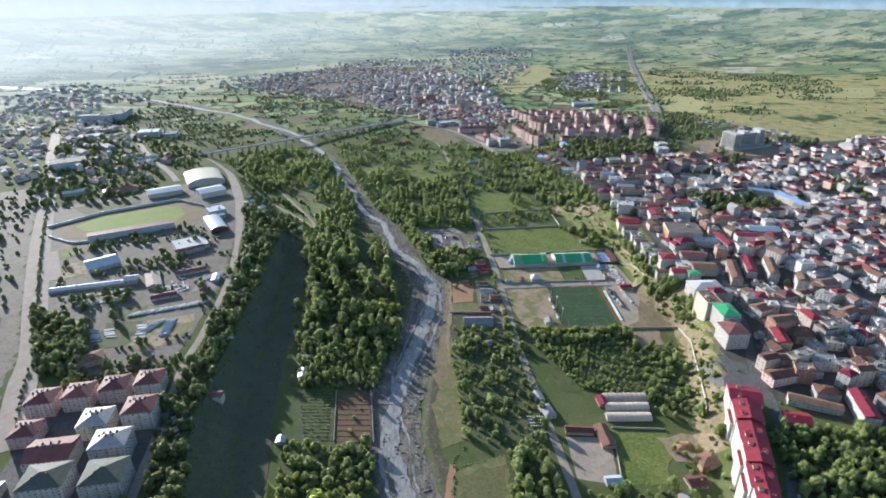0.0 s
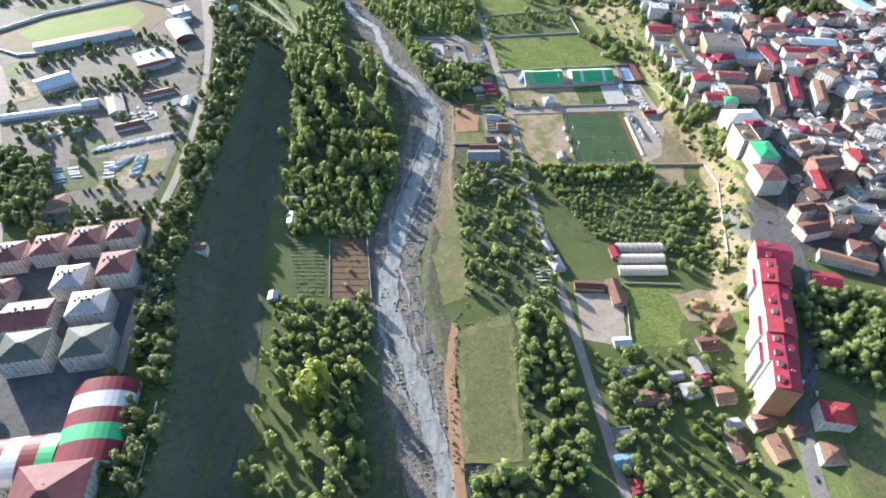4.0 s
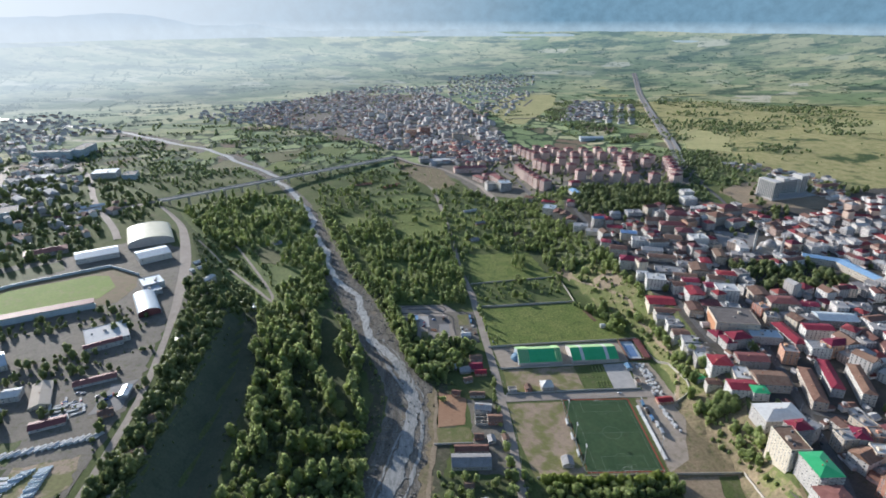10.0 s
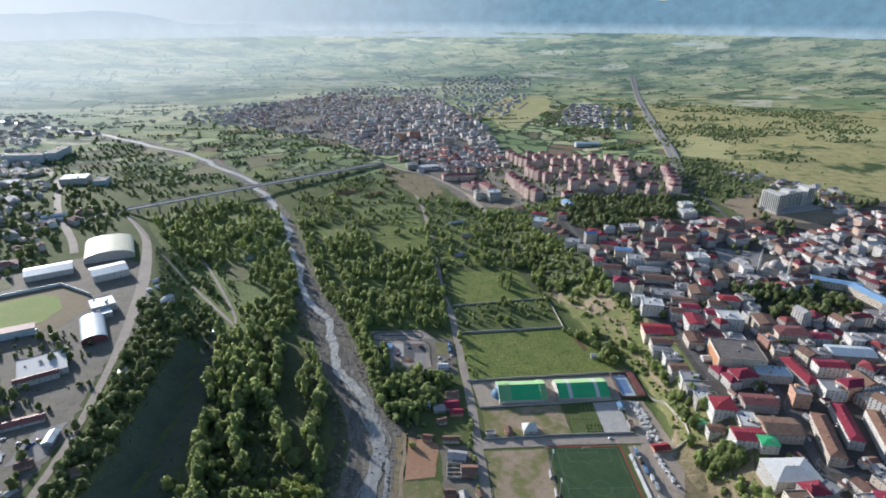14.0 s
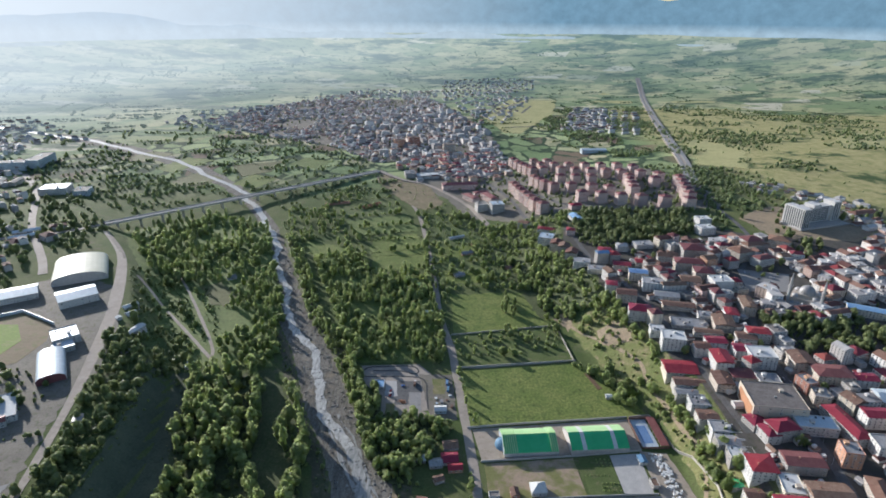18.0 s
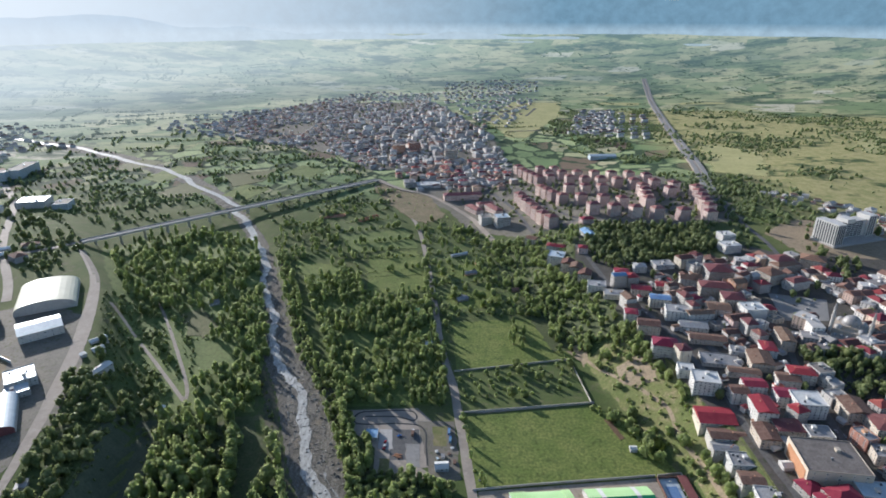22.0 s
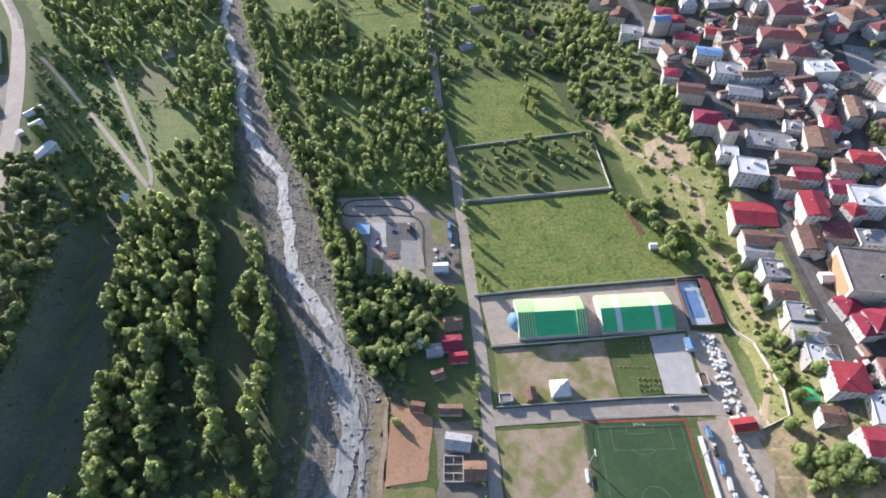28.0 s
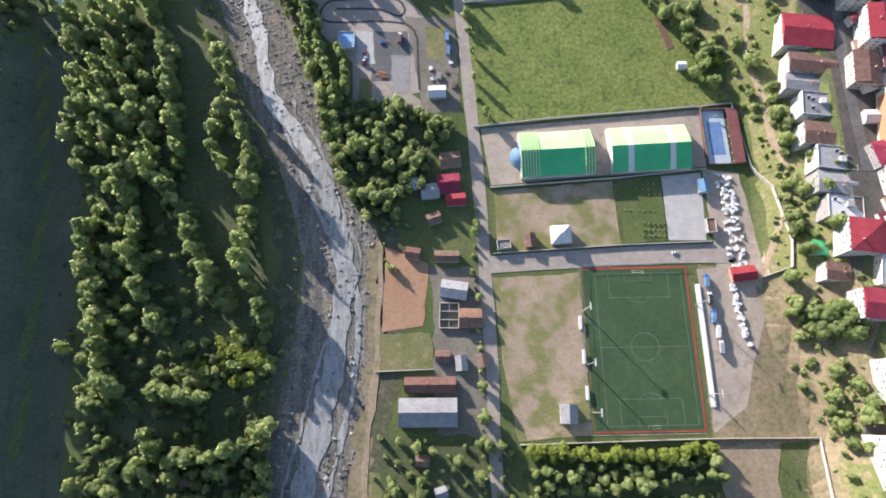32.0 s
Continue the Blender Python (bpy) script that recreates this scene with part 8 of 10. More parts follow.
for x, y, w, d, f, key in EDGE_NORTH + EDGE_MIDDLE + EDGE_SOUTH:
    cover, roof_words = COVERS[key[1]]
    render, tint = RENDERS[key[2]]
    building("town_house", x, y, w, d, f, -12 if y > 200 else -6, SHAPES[key[0]], render, cover, f"{tint} town house of {('one storey', 'two storeys', 'three storeys', 'four storeys', 'five storeys')[f - 1]} with a {roof_words}", "house", "town houses", faces="SW", step=4.0, pitch=0.22, joined=x > 155, seed=x + y)


def mosque(x, y, turn):
    t = thing("mosque", x, y, turn, "pale stone mosque with a grey dome and two minarets", "mosque")
    bm = bmesh.new()
    box(bm, -13, 13, -13, 13, -2, 9), box(bm, -9, 9, -9, 9, 9, 12), box(bm, -13, 13, -24, -13, -2, 5.5)
    part("prayer_hall", bm, M_CREAM, t)

    def dome(cx, cy, z, r):
        bm = bmesh.new()
        bmesh.ops.create_uvsphere(bm, u_segments=18, v_segments=10, radius=r, matrix=pose(cx, cy, z))
        bmesh.ops.bisect_plane(bm, geom=bm.verts[:] + bm.edges[:] + bm.faces[:], plane_co=(0, 0, z), plane_no=(0, 0, -1), clear_outer=True)
        bmesh.ops.create_cone(bm, cap_ends=True, segments=18, radius1=r * 1.03, radius2=r * 1.03, depth=1.2, matrix=pose(cx, cy, z - 0.5))
        part("dome", bm, M_GREYROOF, t)

    dome(0, 0, 12.4, 7.6)
    for a, b in ((-9, -9), (9, -9), (-9, 9), (9, 9)):
        dome(a, b, 9.6, 3.0)
    for k in range(5):
        dome(-10 + k * 5, -18.5, 5.8, 1.9)
    for cx in (-14.5, 14.5):
        bm = bmesh.new()
        bmesh.ops.create_cone(bm, cap_ends=True, segments=10, radius1=1.5, radius2=1.15, depth=30, matrix=pose(cx, -13, 13))
        bmesh.ops.create_cone(bm, cap_ends=True, segments=10, radius1=1.2, radius2=2.1, depth=1.2, matrix=pose(cx, -13, 20))
        bmesh.ops.create_cone(bm, cap_ends=True, segments=10, radius1=2.1, radius2=2.1, depth=1.0, matrix=pose(cx, -13, 21))
        minaret = part("minaret", bm, M_WALLWHITE, t)
        bm = bmesh.new()
        bmesh.ops.create_cone(bm, cap_ends=True, segments=10, radius1=1.35, radius2=0.05, depth=7, matrix=pose(cx, -13, 31.5))
        part("spire", bm, M_GREYROOF, minaret)
    for s, n in (("S", 0), ("W", -90)):
        for i in range(5):
            put("window", WIN_TALL, t, pose(0, 0, 0, 0, 0, n) @ pose(-10 + i * 5, -24 if s == "S" else -13, 1.2))
    OCC.append((x, y, 26))


mosque(362, 298, -38)
bpy.data.objects["mosque"].scale = (1.25, 1.25, 1.25)


def hotel():
    t = thing("hotel", 536, 590, 18, "white hotel of several storeys with dark glass bands", "hotel")
    for nm, b, m in (("wing", (-50, -34, -28, 12, -4, 36), M_BRIGHTWALL), ("wing", (-34, 50, -6, 12, -4, 30), M_BRIGHTWALL), ("tower", (-12, 4, -12, 8, 30, 36), M_BRIGHTWALL), ("tower", (36, 52, -10, 12, -4, 37), M_BRIGHTWALL), ("podium", (-52, 58, -30, 16, -4, 2.5), M_PLASTER)):
        bm = bmesh.new()
        box(bm, *b)
        part(nm, bm, m, t)
    for x in (-33, -25, -17, -9, -1, 7, 15, 23):
        bm = bmesh.new()
        box(bm, x, x + 6.6, -6.4, -6.0, 3.2, 28.5)
        part("glass_band", bm, M_GLASS, t, "dark glass band")
    for k in range(4):
        bm = bmesh.new()
        box(bm, -49 + k * 3.8, -47 + k * 3.8, -28.3, -28.0, 3.5, 34)
        part("glass_band", bm, M_GLASS, t, "dark glass band")
    for k in range(9):
        bm = bmesh.new()
        box(bm, -50.3, -50.0, -27 + k * 4.2, -25.2 + k * 4.2, 3.5, 34)
        part("glass_band", bm, M_GLASS, t, "dark glass band")
    for k in range(3):
        bm = bmesh.new()
        box(bm, 37.5 + k * 4.8, 40 + k * 4.8, -10.3, -10.0, 3.5, 35)
        part("glass_band", bm, M_GLASS, t, "dark glass band")
    for f in range(1, 9):
        bm = bmesh.new()
        box(bm, -34, 36, -6.6, -6.42, 0.4 + f * 3.2, 1.45 + f * 3.2)
        part("floor_band", bm, M_BRIGHTWALL, t)
    OCC.append((536, 590, 65))


hotel()

# ---- estate of red-roofed blocks ----
proto = building("estate_block", 363, 684, 20, 17, 7, 10, "hip", M_SALMON, M_ESTATEROOF, "salmon apartment block with a dusty red hipped roof", "apartment block", "estate blocks", faces="SW", step=4.0, pitch=0.42, joined=True)
ESTATE_ROWS = (((323, 699), (281, 711), (246, 723), (211, 737), (175, 749)), ((92, 712), (82, 742), (76, 772), (70, 804), (65, 836), (61, 868), (58, 902)), ((378, 722), (384, 752), (391, 784), (398, 816), (405, 848)), ((286, 776), (292, 806), (299, 840), (305, 872)), ((137, 846), (170, 826), (206, 798), (238, 782)), ((124, 880), (117, 912), (110, 944)),
               ((184, 1012), (212, 984), (242, 962), (270, 932), (300, 915)), ((166, 925), (196, 905), (226, 885)), ((120, 1048), (145, 1040), (112, 1082), (104, 1116), (96, 1150), (88, 1184)), ((150, 1100), (180, 1082), (212, 1062), (246, 1036), (278, 1010), (310, 985), (340, 960)), ((140, 1160), (172, 1142)))
ESTATE = [p for row in ESTATE_ROWS for p in row] + [(351, 842), (340, 905), (372, 880)]
for x, y in ESTATE:
    copy_thing(proto, pose(x, y, float(height(x, y)), 0, 0, 24 if x < 130 else 18 if x > 370 else 10))
    OCC.append((x, y, 13))
building("school", -62, 962, 84, 24, 4, 8, "hip", M_SALMON, M_ESTATEROOF, "long salmon school with a dusty red roof", "school", pitch=0.3, faces="S", joined=True)
building("school", -40, 872, 18, 46, 3, 30, "hip", M_SALMON, M_ESTATEROOF, "salmon school wing with a dusty red roof", "school", pitch=0.3, joined=True)
building("school", 0, 858, 18, 50, 3, 24, "hip", M_SALMON, M_ESTATEROOF, "salmon school wing with a dusty red roof beside a street", "school", pitch=0.3, joined=True)
building("school", -16, 898, 34, 16, 3, 18, "hip", M_SALMON, M_ESTATEROOF, "short salmon school wing closing a courtyard", "school", pitch=0.3, joined=True)
building("depot", -186, 1068, 26, 34, 4, 12, "flat", M_PLASTER, M_GREYROOF, "grey plastered depot block with a flat roof", "depot", joined=True)
building("depot", -142, 1064, 56, 30, 2, 12, "flat", M_WALLWHITE, M_WHITE, "low white depot hall with a flat white roof", "depot", joined=True, storey=3.6)
building("tower_block", -239, 1420, 34, 24, 8, 8, "flat", M_BRICK, M_FLATROOF, "bare brown unfinished block at the edge of the old town", "tower block", faces="S", step=5, joined=True)
building("tower_block", -194, 1440, 34, 24, 9, 8, "flat", M_BRICK, M_FLATROOF, "bare brown unfinished block at the edge of the old town", "tower block", faces="S", step=5, joined=True)
building("clinic", -22, 786, 22, 24, 5, 12, "flat", M_WALLWHITE, M_FLATROOF, "white clinic block with a flat roof", "clinic", joined=True)
building("clinic", 8, 766, 26, 26, 6, 12, "flat", M_WALLWHITE, M_PALEBLUE, "white clinic block with dark glass", "clinic", win=WIN_TALL, joined=True)
building("tower_block", -86, 1342, 34, 26, 9, 5, "flat", M_CREAM, M_FLATROOF, "tall cream block at the edge of the old town", "tower block", faces="S", step=5, joined=True)
building("works_hall", 335, 1312, 72, 26, 2, 2, "gable", M_PALEBLUE, M_PALEBLUE, "long pale blue works hall", "hall", storey=4.5, faces="S", step=8, extras=False, pitch=0.2)

# ---- streets of the town and its houses ----
STREETS = (((98, -450), (130, -373), (160, -288), (168, -232), (196, -150), (215, -60), (232, 20), (244, 60)), ((244, 60), (258, 175), (278, 261), (313, 350), (330, 400)), ((190, -190), (300, -230), (420, -260)),
           ((215, -60), (300, -90), (430, -110)), ((258, 175), (340, 150), (460, 120)), ((178, 60), (175, 130), (177, 180), (176, 215), (172, 250), (168, 300), (158, 345), (145, 392), (128, 440), (118, 560)), ((330, 400), (400, 520), (420, 700), (440, 860)), ((300, 440), (200, 480), (110, 590)), ((-83, 1334), (-47, 1233), (-6, 1062), (36, 883), (50, 780), (62, 690), (108, 600)), ((62, 690), (150, 722), (230, 704), (345, 668)), ((150, 722), (108, 830), (78, 980), (40, 1100)), ((330, -320), (360, -100), (400, 120), (420, 330)))
for line in STREETS[1:]:
    ribbon("road", line, (7, 7, 7), M_ASPHALT, up=0.3, label="narrow grey town street", wobble=0.3)
STREET_PTS = [p for line in STREETS for p in smooth_line(line, 6)]
patch("town_square", ((325, 405), (388, 382), (360, 330), (308, 334)), M_KART, 0.35, label="open paved town square")
patch("town_ground", ((118, -240), (240, -330), (470, -330), (520, -80), (520, 330), (420, 520), (300, 640), (120, 640), (96, 520), (104, 420), (128, 330), (134, 262), (148, 210), (150, 130), (157, 60), (160, 0), (164, -60), (154, -120), (150, -180)), M_TOWN, 0.16, cell=14, label="bare ground and yards between town houses")


patch("undergrowth", ((118, 600), (150, 680), (355, 668), (322, 512), (125, 528)), M_UNDER_SHADED, 0.3, cell=14, label="dark green undergrowth of a grove behind the town", ragged=3)
patch("estate_ground", ((-60, 760), (40, 690), (330, 672), (430, 690), (460, 860), (400, 1010), (240, 1120), (100, 1260), (-150, 1230), (-170, 1000), (-90, 870)), M_WESTYARD, 0.2, cell=24, label="yards and streets between estate blocks", ragged=4)
patch("town_ground", ((500, -60), (512, 330), (420, 520), (470, 545), (560, 500), (640, 552), (700, 620), (880, 660), (960, 600), (760, 250), (600, 0)), M_TOWN, 0.2, cell=20, label="bare ground and yards in the eastern quarter", ragged=4)
patch("hotel_ground", ((440, 520), (560, 500), (640, 560), (620, 660), (500, 680), (430, 620)), M_EARTH, 0.25, cell=16, label="bare earth round the hotel", ragged=4)


def clear(x, y, r):
    return all(math.hypot(x - a, y - b) > r + c * 0.8 for a, b, c in OCC) and all((x - p.x) ** 2 + (y - p.y) ** 2 > (r * 0.75 + 3.5) ** 2 for p in STREET_PTS)


class Blocks:
    """Many houses joined: walls, roofs and windows each in one mesh."""

    def __init__(self):
        self.sets = {}

    def faces(self, key, verts, faces):
        v, f = self.sets.setdefault(key, ([], []))
        k = len(v)
        v.extend(verts)
        f.extend(tuple(k + i for i in q) for q in faces)

    def house(self, x, y, w, d, h, a, roof, wall_key, roof_key, rng, windows=True):
        z = float(height(x, y))
        c, s = math.cos(a), math.sin(a)

        def at(u, v, q):
            return (x + u * c - v * s, y + u * s + v * c, z + q)

        p, q = w / 2, d / 2
        ring = ((-p, -q), (p, -q), (p, q), (-p, q))
        self.faces(wall_key, [at(*r, -2) for r in ring] + [at(*r, h) for r in ring], ((0, 1, 5, 4), (1, 2, 6, 5), (2, 3, 7, 6), (3, 0, 4, 7), (4, 5, 6, 7)))
        o = 0.4
        ring = ((-p - o, -q - o), (p + o, -q - o), (p + o, q + o), (-p - o, q + o))
        low = [at(*r, h + 0.05) for r in ring]
        if roof == "flat":
            self.faces(roof_key, low + [at(*r, h + 0.5) for r in ring], ((0, 1, 5, 4), (1, 2, 6, 5), (2, 3, 7, 6), (3, 0, 4, 7), (4, 5, 6, 7)))
            u, v = rng.uniform(-p / 2, p / 2), rng.uniform(-q / 2, q / 2)
            self.faces(wall_key, [at(u + i, v + j, h + k) for k in (0.4, 2.8) for i, j in ((-1.5, -1.5), (1.5, -1.5), (1.5, 1.5), (-1.5, 1.5))], ((0, 1, 5, 4), (1, 2, 6, 5), (2, 3, 7, 6), (3, 0, 4, 7), (4, 5, 6, 7)))
        else:
            rise = min(p, q) * 0.45
            r = max(0.2, abs(p - q)) if roof == "hip" else max(p, q) + o
            e = ((-r, 0), (r, 0)) if w >= d else ((0, -r), (0, r))
            top = [at(*k, h + 0.2 + rise) for k in e]
            if w >= d:
                self.faces(roof_key, low + top, ((0, 1, 5, 4), (2, 3, 4, 5), (1, 2, 5), (3, 0, 4), (3, 2, 1, 0)))
            else:
                self.faces(roof_key, low + top, ((1, 2, 5, 4), (3, 0, 4, 5), (0, 1, 4), (2, 3, 5), (3, 2, 1, 0)))
        if windows:
            for f in range(int((h - 0.5) / 3)):
                for n, (span, along_x) in enumerate(((w, True), (d, False))):
                    m = max(1, int(span / 3.6))
                    for i in range(m):
                        u = (i + 0.5 - m / 2) * span / m
                        z0 = 1.2 + f * 3
                        if along_x:
                            vs = [at(u + e * 0.7, -q - g, z0 + k) for g in (0, 0.08) for e, k in ((-1, 0), (1, 0), (1, 1.5), (-1, 1.5))]
                        else:
                            vs = [at(-p - g, u + e * 0.7, z0 + k) for g in (0, 0.08) for e, k in ((1, 0), (-1, 0), (-1, 1.5), (1, 1.5))]
                        self.faces("windows", vs, ((4, 5, 6, 7), (0, 1, 5, 4), (1, 2, 6, 5), (2, 3, 7, 6), (3, 0, 4, 7)))

    def done(self, name, label, mats):
        for key, (v, f) in self.sets.items():
            tagged(new(name + "_" + key, mesh_from(name, v, f, mats[key])), label + ": " + key.replace("_", " "), "houses", kind="stuff")


def island(name, *a, **kw):
    return mat(name, *a, island=True, **kw)


FAR_MATS = {"walls": island("town walls", (0.60, 0.575, 0.55), (0.48, 0.455, 0.43), (0.56, 0.50, 0.45), big=0.02, fine=1, vary=0.35), "pink_walls": island("town walls pink", (0.54, 0.40, 0.33), (0.58, 0.46, 0.37), big=0.02, fine=1, vary=0.3),
            "tile_roofs": island("town tile roofs", (0.17, 0.092, 0.072), (0.225, 0.132, 0.105), (0.13, 0.088, 0.075), big=0.02, fine=1.5, vary=0.4), "red_roofs": island("town red roofs", (0.28, 0.06, 0.065), (0.22, 0.06, 0.062), big=0.02, fine=1.5, vary=0.35),
            "pale_roofs": island("town pale roofs", (0.35, 0.335, 0.32), (0.44, 0.42, 0.40), (0.25, 0.22, 0.20), big=0.02, fine=1.5, vary=0.4), "windows": M_GLASS}

tr = random.Random(21)
town_far, n_near, GRID = Blocks(), 0, []
ang = radians(10)
for iu in range(-60, 80):
    for iv in range(0, 34):
        u, v = iu * 18.5 + tr.uniform(-2, 2), 104 + iv * 17.5 + (4 if iv % 2 else 0) + tr.uniform(-2, 2)
        x, y = v * math.cos(ang) - u * math.sin(ang), v * math.sin(ang) + u * math.cos(ang)
        if y < -330 or y > 690 or x > 500 or x < along(EAST_TOP, y) + 6:
            continue
        if y < -210 and x < 150 or (x > 430 and y > 430) or (y > 500 and 60 < x < 340) or (y > 440 and x < 250) or (y > 640) or (x > 150 and x < 260 and y < -260):
            continue
        if (285 < x < 420 and 175 < y < 245) or (300 < x < 400 and 325 < y < 410) or (x > 330 and y > 520):
            continue
        w, d = tr.uniform(11, 19), tr.uniform(11, 18)
        GRID.append((x, y))
        if tr.random() < 0.14:
            w, d = (w * 1.7, d) if tr.random() < 0.5 else (w, d * 1.7)
        if not clear(x, y, min(w, d) / 2):
            continue
        f = tr.choices((1, 2, 3, 4, 5, 6), (0.6, 2.6, 4, 5, 4, 2))[0]
        if x > 330:
            f = min(f, 4)
        roof, cov, key = tr.choices((("flat", M_FLATROOF, "pale_roofs"), ("flat", M_GREYROOF, "pale_roofs"), ("hip", M_REDROOF, "red_roofs"), ("hip", M_MAROON, "red_roofs"), ("gable", M_TILE, "tile_roofs"), ("gable", M_RUST, "tile_roofs"), ("flat", M_WHITE, "pale_roofs"), ("gable", M_BLUEROOF, "pale_roofs")), (3.6, 3.2, 2.4, 2.0, 2.4, 4.4, 1.8, 0.5))[0]
        wl = tr.choices((M_WALLWHITE, M_CREAM, M_PLASTER, M_BRICK, M_PINK), (4, 3, 5, 2, 1))[0]
        turn = math.degrees(ang) + tr.choice((0, 0, 0, -22, 18)) + tr.uniform(-7, 7)
        if x < 300 and n_near < 170:
            n_near += 1
            words = {M_FLATROOF: "flat grey roof", M_GREYROOF: "flat sheet roof", M_REDROOF: "bright red roof", M_MAROON: "dark red roof", M_TILE: "worn tile roof", M_RUST: "rusty roof", M_WHITE: "flat white roof", M_BLUEROOF: "blue sheet roof"}[cov]
            tint = {M_WALLWHITE: "white", M_CREAM: "cream", M_PLASTER: "grey plastered", M_BRICK: "bare brick", M_PINK: "salmon"}[wl]
            building("town_house", x, y, w, d, f, turn, roof, wl, cov, f"{tint} town house of {('one storey', 'two storeys', 'three storeys', 'four storeys', 'five storeys', 'six storeys')[f - 1]} with a {words}", "house", "town houses", faces="SW", step=4.4, seed=n_near, occupy=False, joined=x > 160)
        else:
            town_far.house(x, y, w, d, f * 3 + 0.6, radians(turn), roof, "walls" if wl is not M_PINK else "pink_walls", key, tr)
# low sheds and lean-tos that fill the yards between the houses
homes = [(x, y, r) for x, y, r in OCC if x > 100] + [(x, y, 8.5) for x, y in GRID]
for x, y in spots(((165, -180), (330, -230), (500, -60), (500, 420), (330, 520), (140, 440), (172, 250), (180, 60)), 900, 9.0, 52, tries=8):
    if any((x - p.x) ** 2 + (y - p.y) ** 2 < 50 for p in STREET_PTS) or (285 < x < 420 and 175 < y < 262) or (300 < x < 400 and 325 < y < 410) or any(math.hypot(x - a, y - b) < c * 0.72 for a, b, c in homes):
        continue
    town_far.house(x, y, tr.uniform(5, 9), tr.uniform(5, 9), tr.choice((2.8, 3.4, 5.6)), radians(10 + tr.uniform(-12, 12)), tr.choice(("flat", "gable", "gable")), "walls", tr.choices(("tile_roofs", "pale_roofs", "red_roofs"), (4, 3, 1.5))[0], tr, windows=False)
# the eastern quarter, past the square and round the hotel
QUARTER = ((500, -40), (505, 430), (560, 480), (640, 540), (720, 560), (880, 650), (930, 590), (760, 270), (600, 20))
for x, y in spots(QUARTER, 330, 19.5, 53, tries=12):
    if not clear(x, y, 8):
        continue
    f, long = tr.choices((1, 2, 3, 4, 5), (2, 4, 4, 3, 1.5))[0], tr.random() < 0.22
    w, d = tr.uniform(12, 19) * (1.9 if long else 1), tr.uniform(11, 17)
    town_far.house(x, y, w, d, f * 3 + 0.6, radians(12 + tr.choice((0, 0, 90, -20)) + tr.uniform(-6, 6)), tr.choice(("flat", "hip", "gable", "hip")), tr.choices(("walls", "pink_walls"), (5, 1.2))[0], tr.choices(("pale_roofs", "red_roofs", "tile_roofs"), (4, 3, 4))[0], tr, windows=y < 420)
# outlying houses east of the square and in the north-west
for i in range(1000):
    x, y = tr.uniform(-1640, -640), tr.uniform(380, 1500)
    if not clear(x, y, 8) or any((x - p.x) ** 2 + (y - p.y) ** 2 < 260 for p in WEST_STREET) or y > np.interp(-x, [-p[0] for p in RIVER[17:]], [p[1] for p in RIVER[17:]]) - 55:
        continue
    if x > -640 - (y - 380) * 0.75 or y > 1500 + (x + 1500) * -0.1 or abs(x - np.interp(y, [p[1] for p in WIDE], [p[0] for p in WIDE])) < 22:
        continue
    big_one = tr.random() < 0.12
    w, d = (tr.uniform(24, 44), tr.uniform(14, 20)) if big_one else (tr.uniform(9, 16), tr.uniform(8, 13))
    town_far.house(x, y, w, d, tr.choice((3.6, 6.6, 9.6, 12.6)), radians(-38 + tr.uniform(-8, 8)), tr.choice(("gable", "flat", "hip")), "walls", tr.choice(("pale_roofs", "pale_roofs", "tile_roofs")), tr, windows=y < 700)
for x, y in spots(((-650, -330), (-690, -210), (-850, 60), (-1000, 300), (-1150, 300), (-950, -100), (-800, -330)), 60, 26, 38):
    town_far.house(x, y, tr.uniform(11, 20), tr.uniform(10, 14), tr.choice((3.6, 6.6, 9.6)), radians(-32 + tr.uniform(-8, 8)), tr.choice(("hip", "gable", "flat")), "walls", tr.choice(("tile_roofs", "red_roofs", "pale_roofs")), tr)
# the old town across the plain, and villages beyond
OLD = ((-1000, 1850), (-850, 2250), (-600, 2560), (-180, 2540), (-60, 2150), (60, 1640), (70, 1330), (-80, 1250), (-298, 1215), (-425, 1400), (-742, 1600))
for i, (x, y) in enumerate(spots(OLD, 1900, 13.6, 31, tries=12)):
    if noise.noise((x / 90, y / 150, 4.0)) > 0.30 or noise.noise((x / 260, y / 260, 9.0)) > 0.42:
        continue
    f = tr.choices((1, 2, 3, 5), (5, 5, 1.4, 0.15))[0]
    town_far.house(x, y, tr.uniform(8, 14.5), tr.uniform(8, 12.5), f * 3 + 0.2, radians(20 + tr.uniform(-10, 10)), tr.choice(("hip", "gable", "flat")), tr.choices(("walls", "pink_walls"), (6, 1))[0], tr.choices(("tile_roofs", "red_roofs", "pale_roofs"), (2.5, 0.7, 5))[0], tr, windows=False)
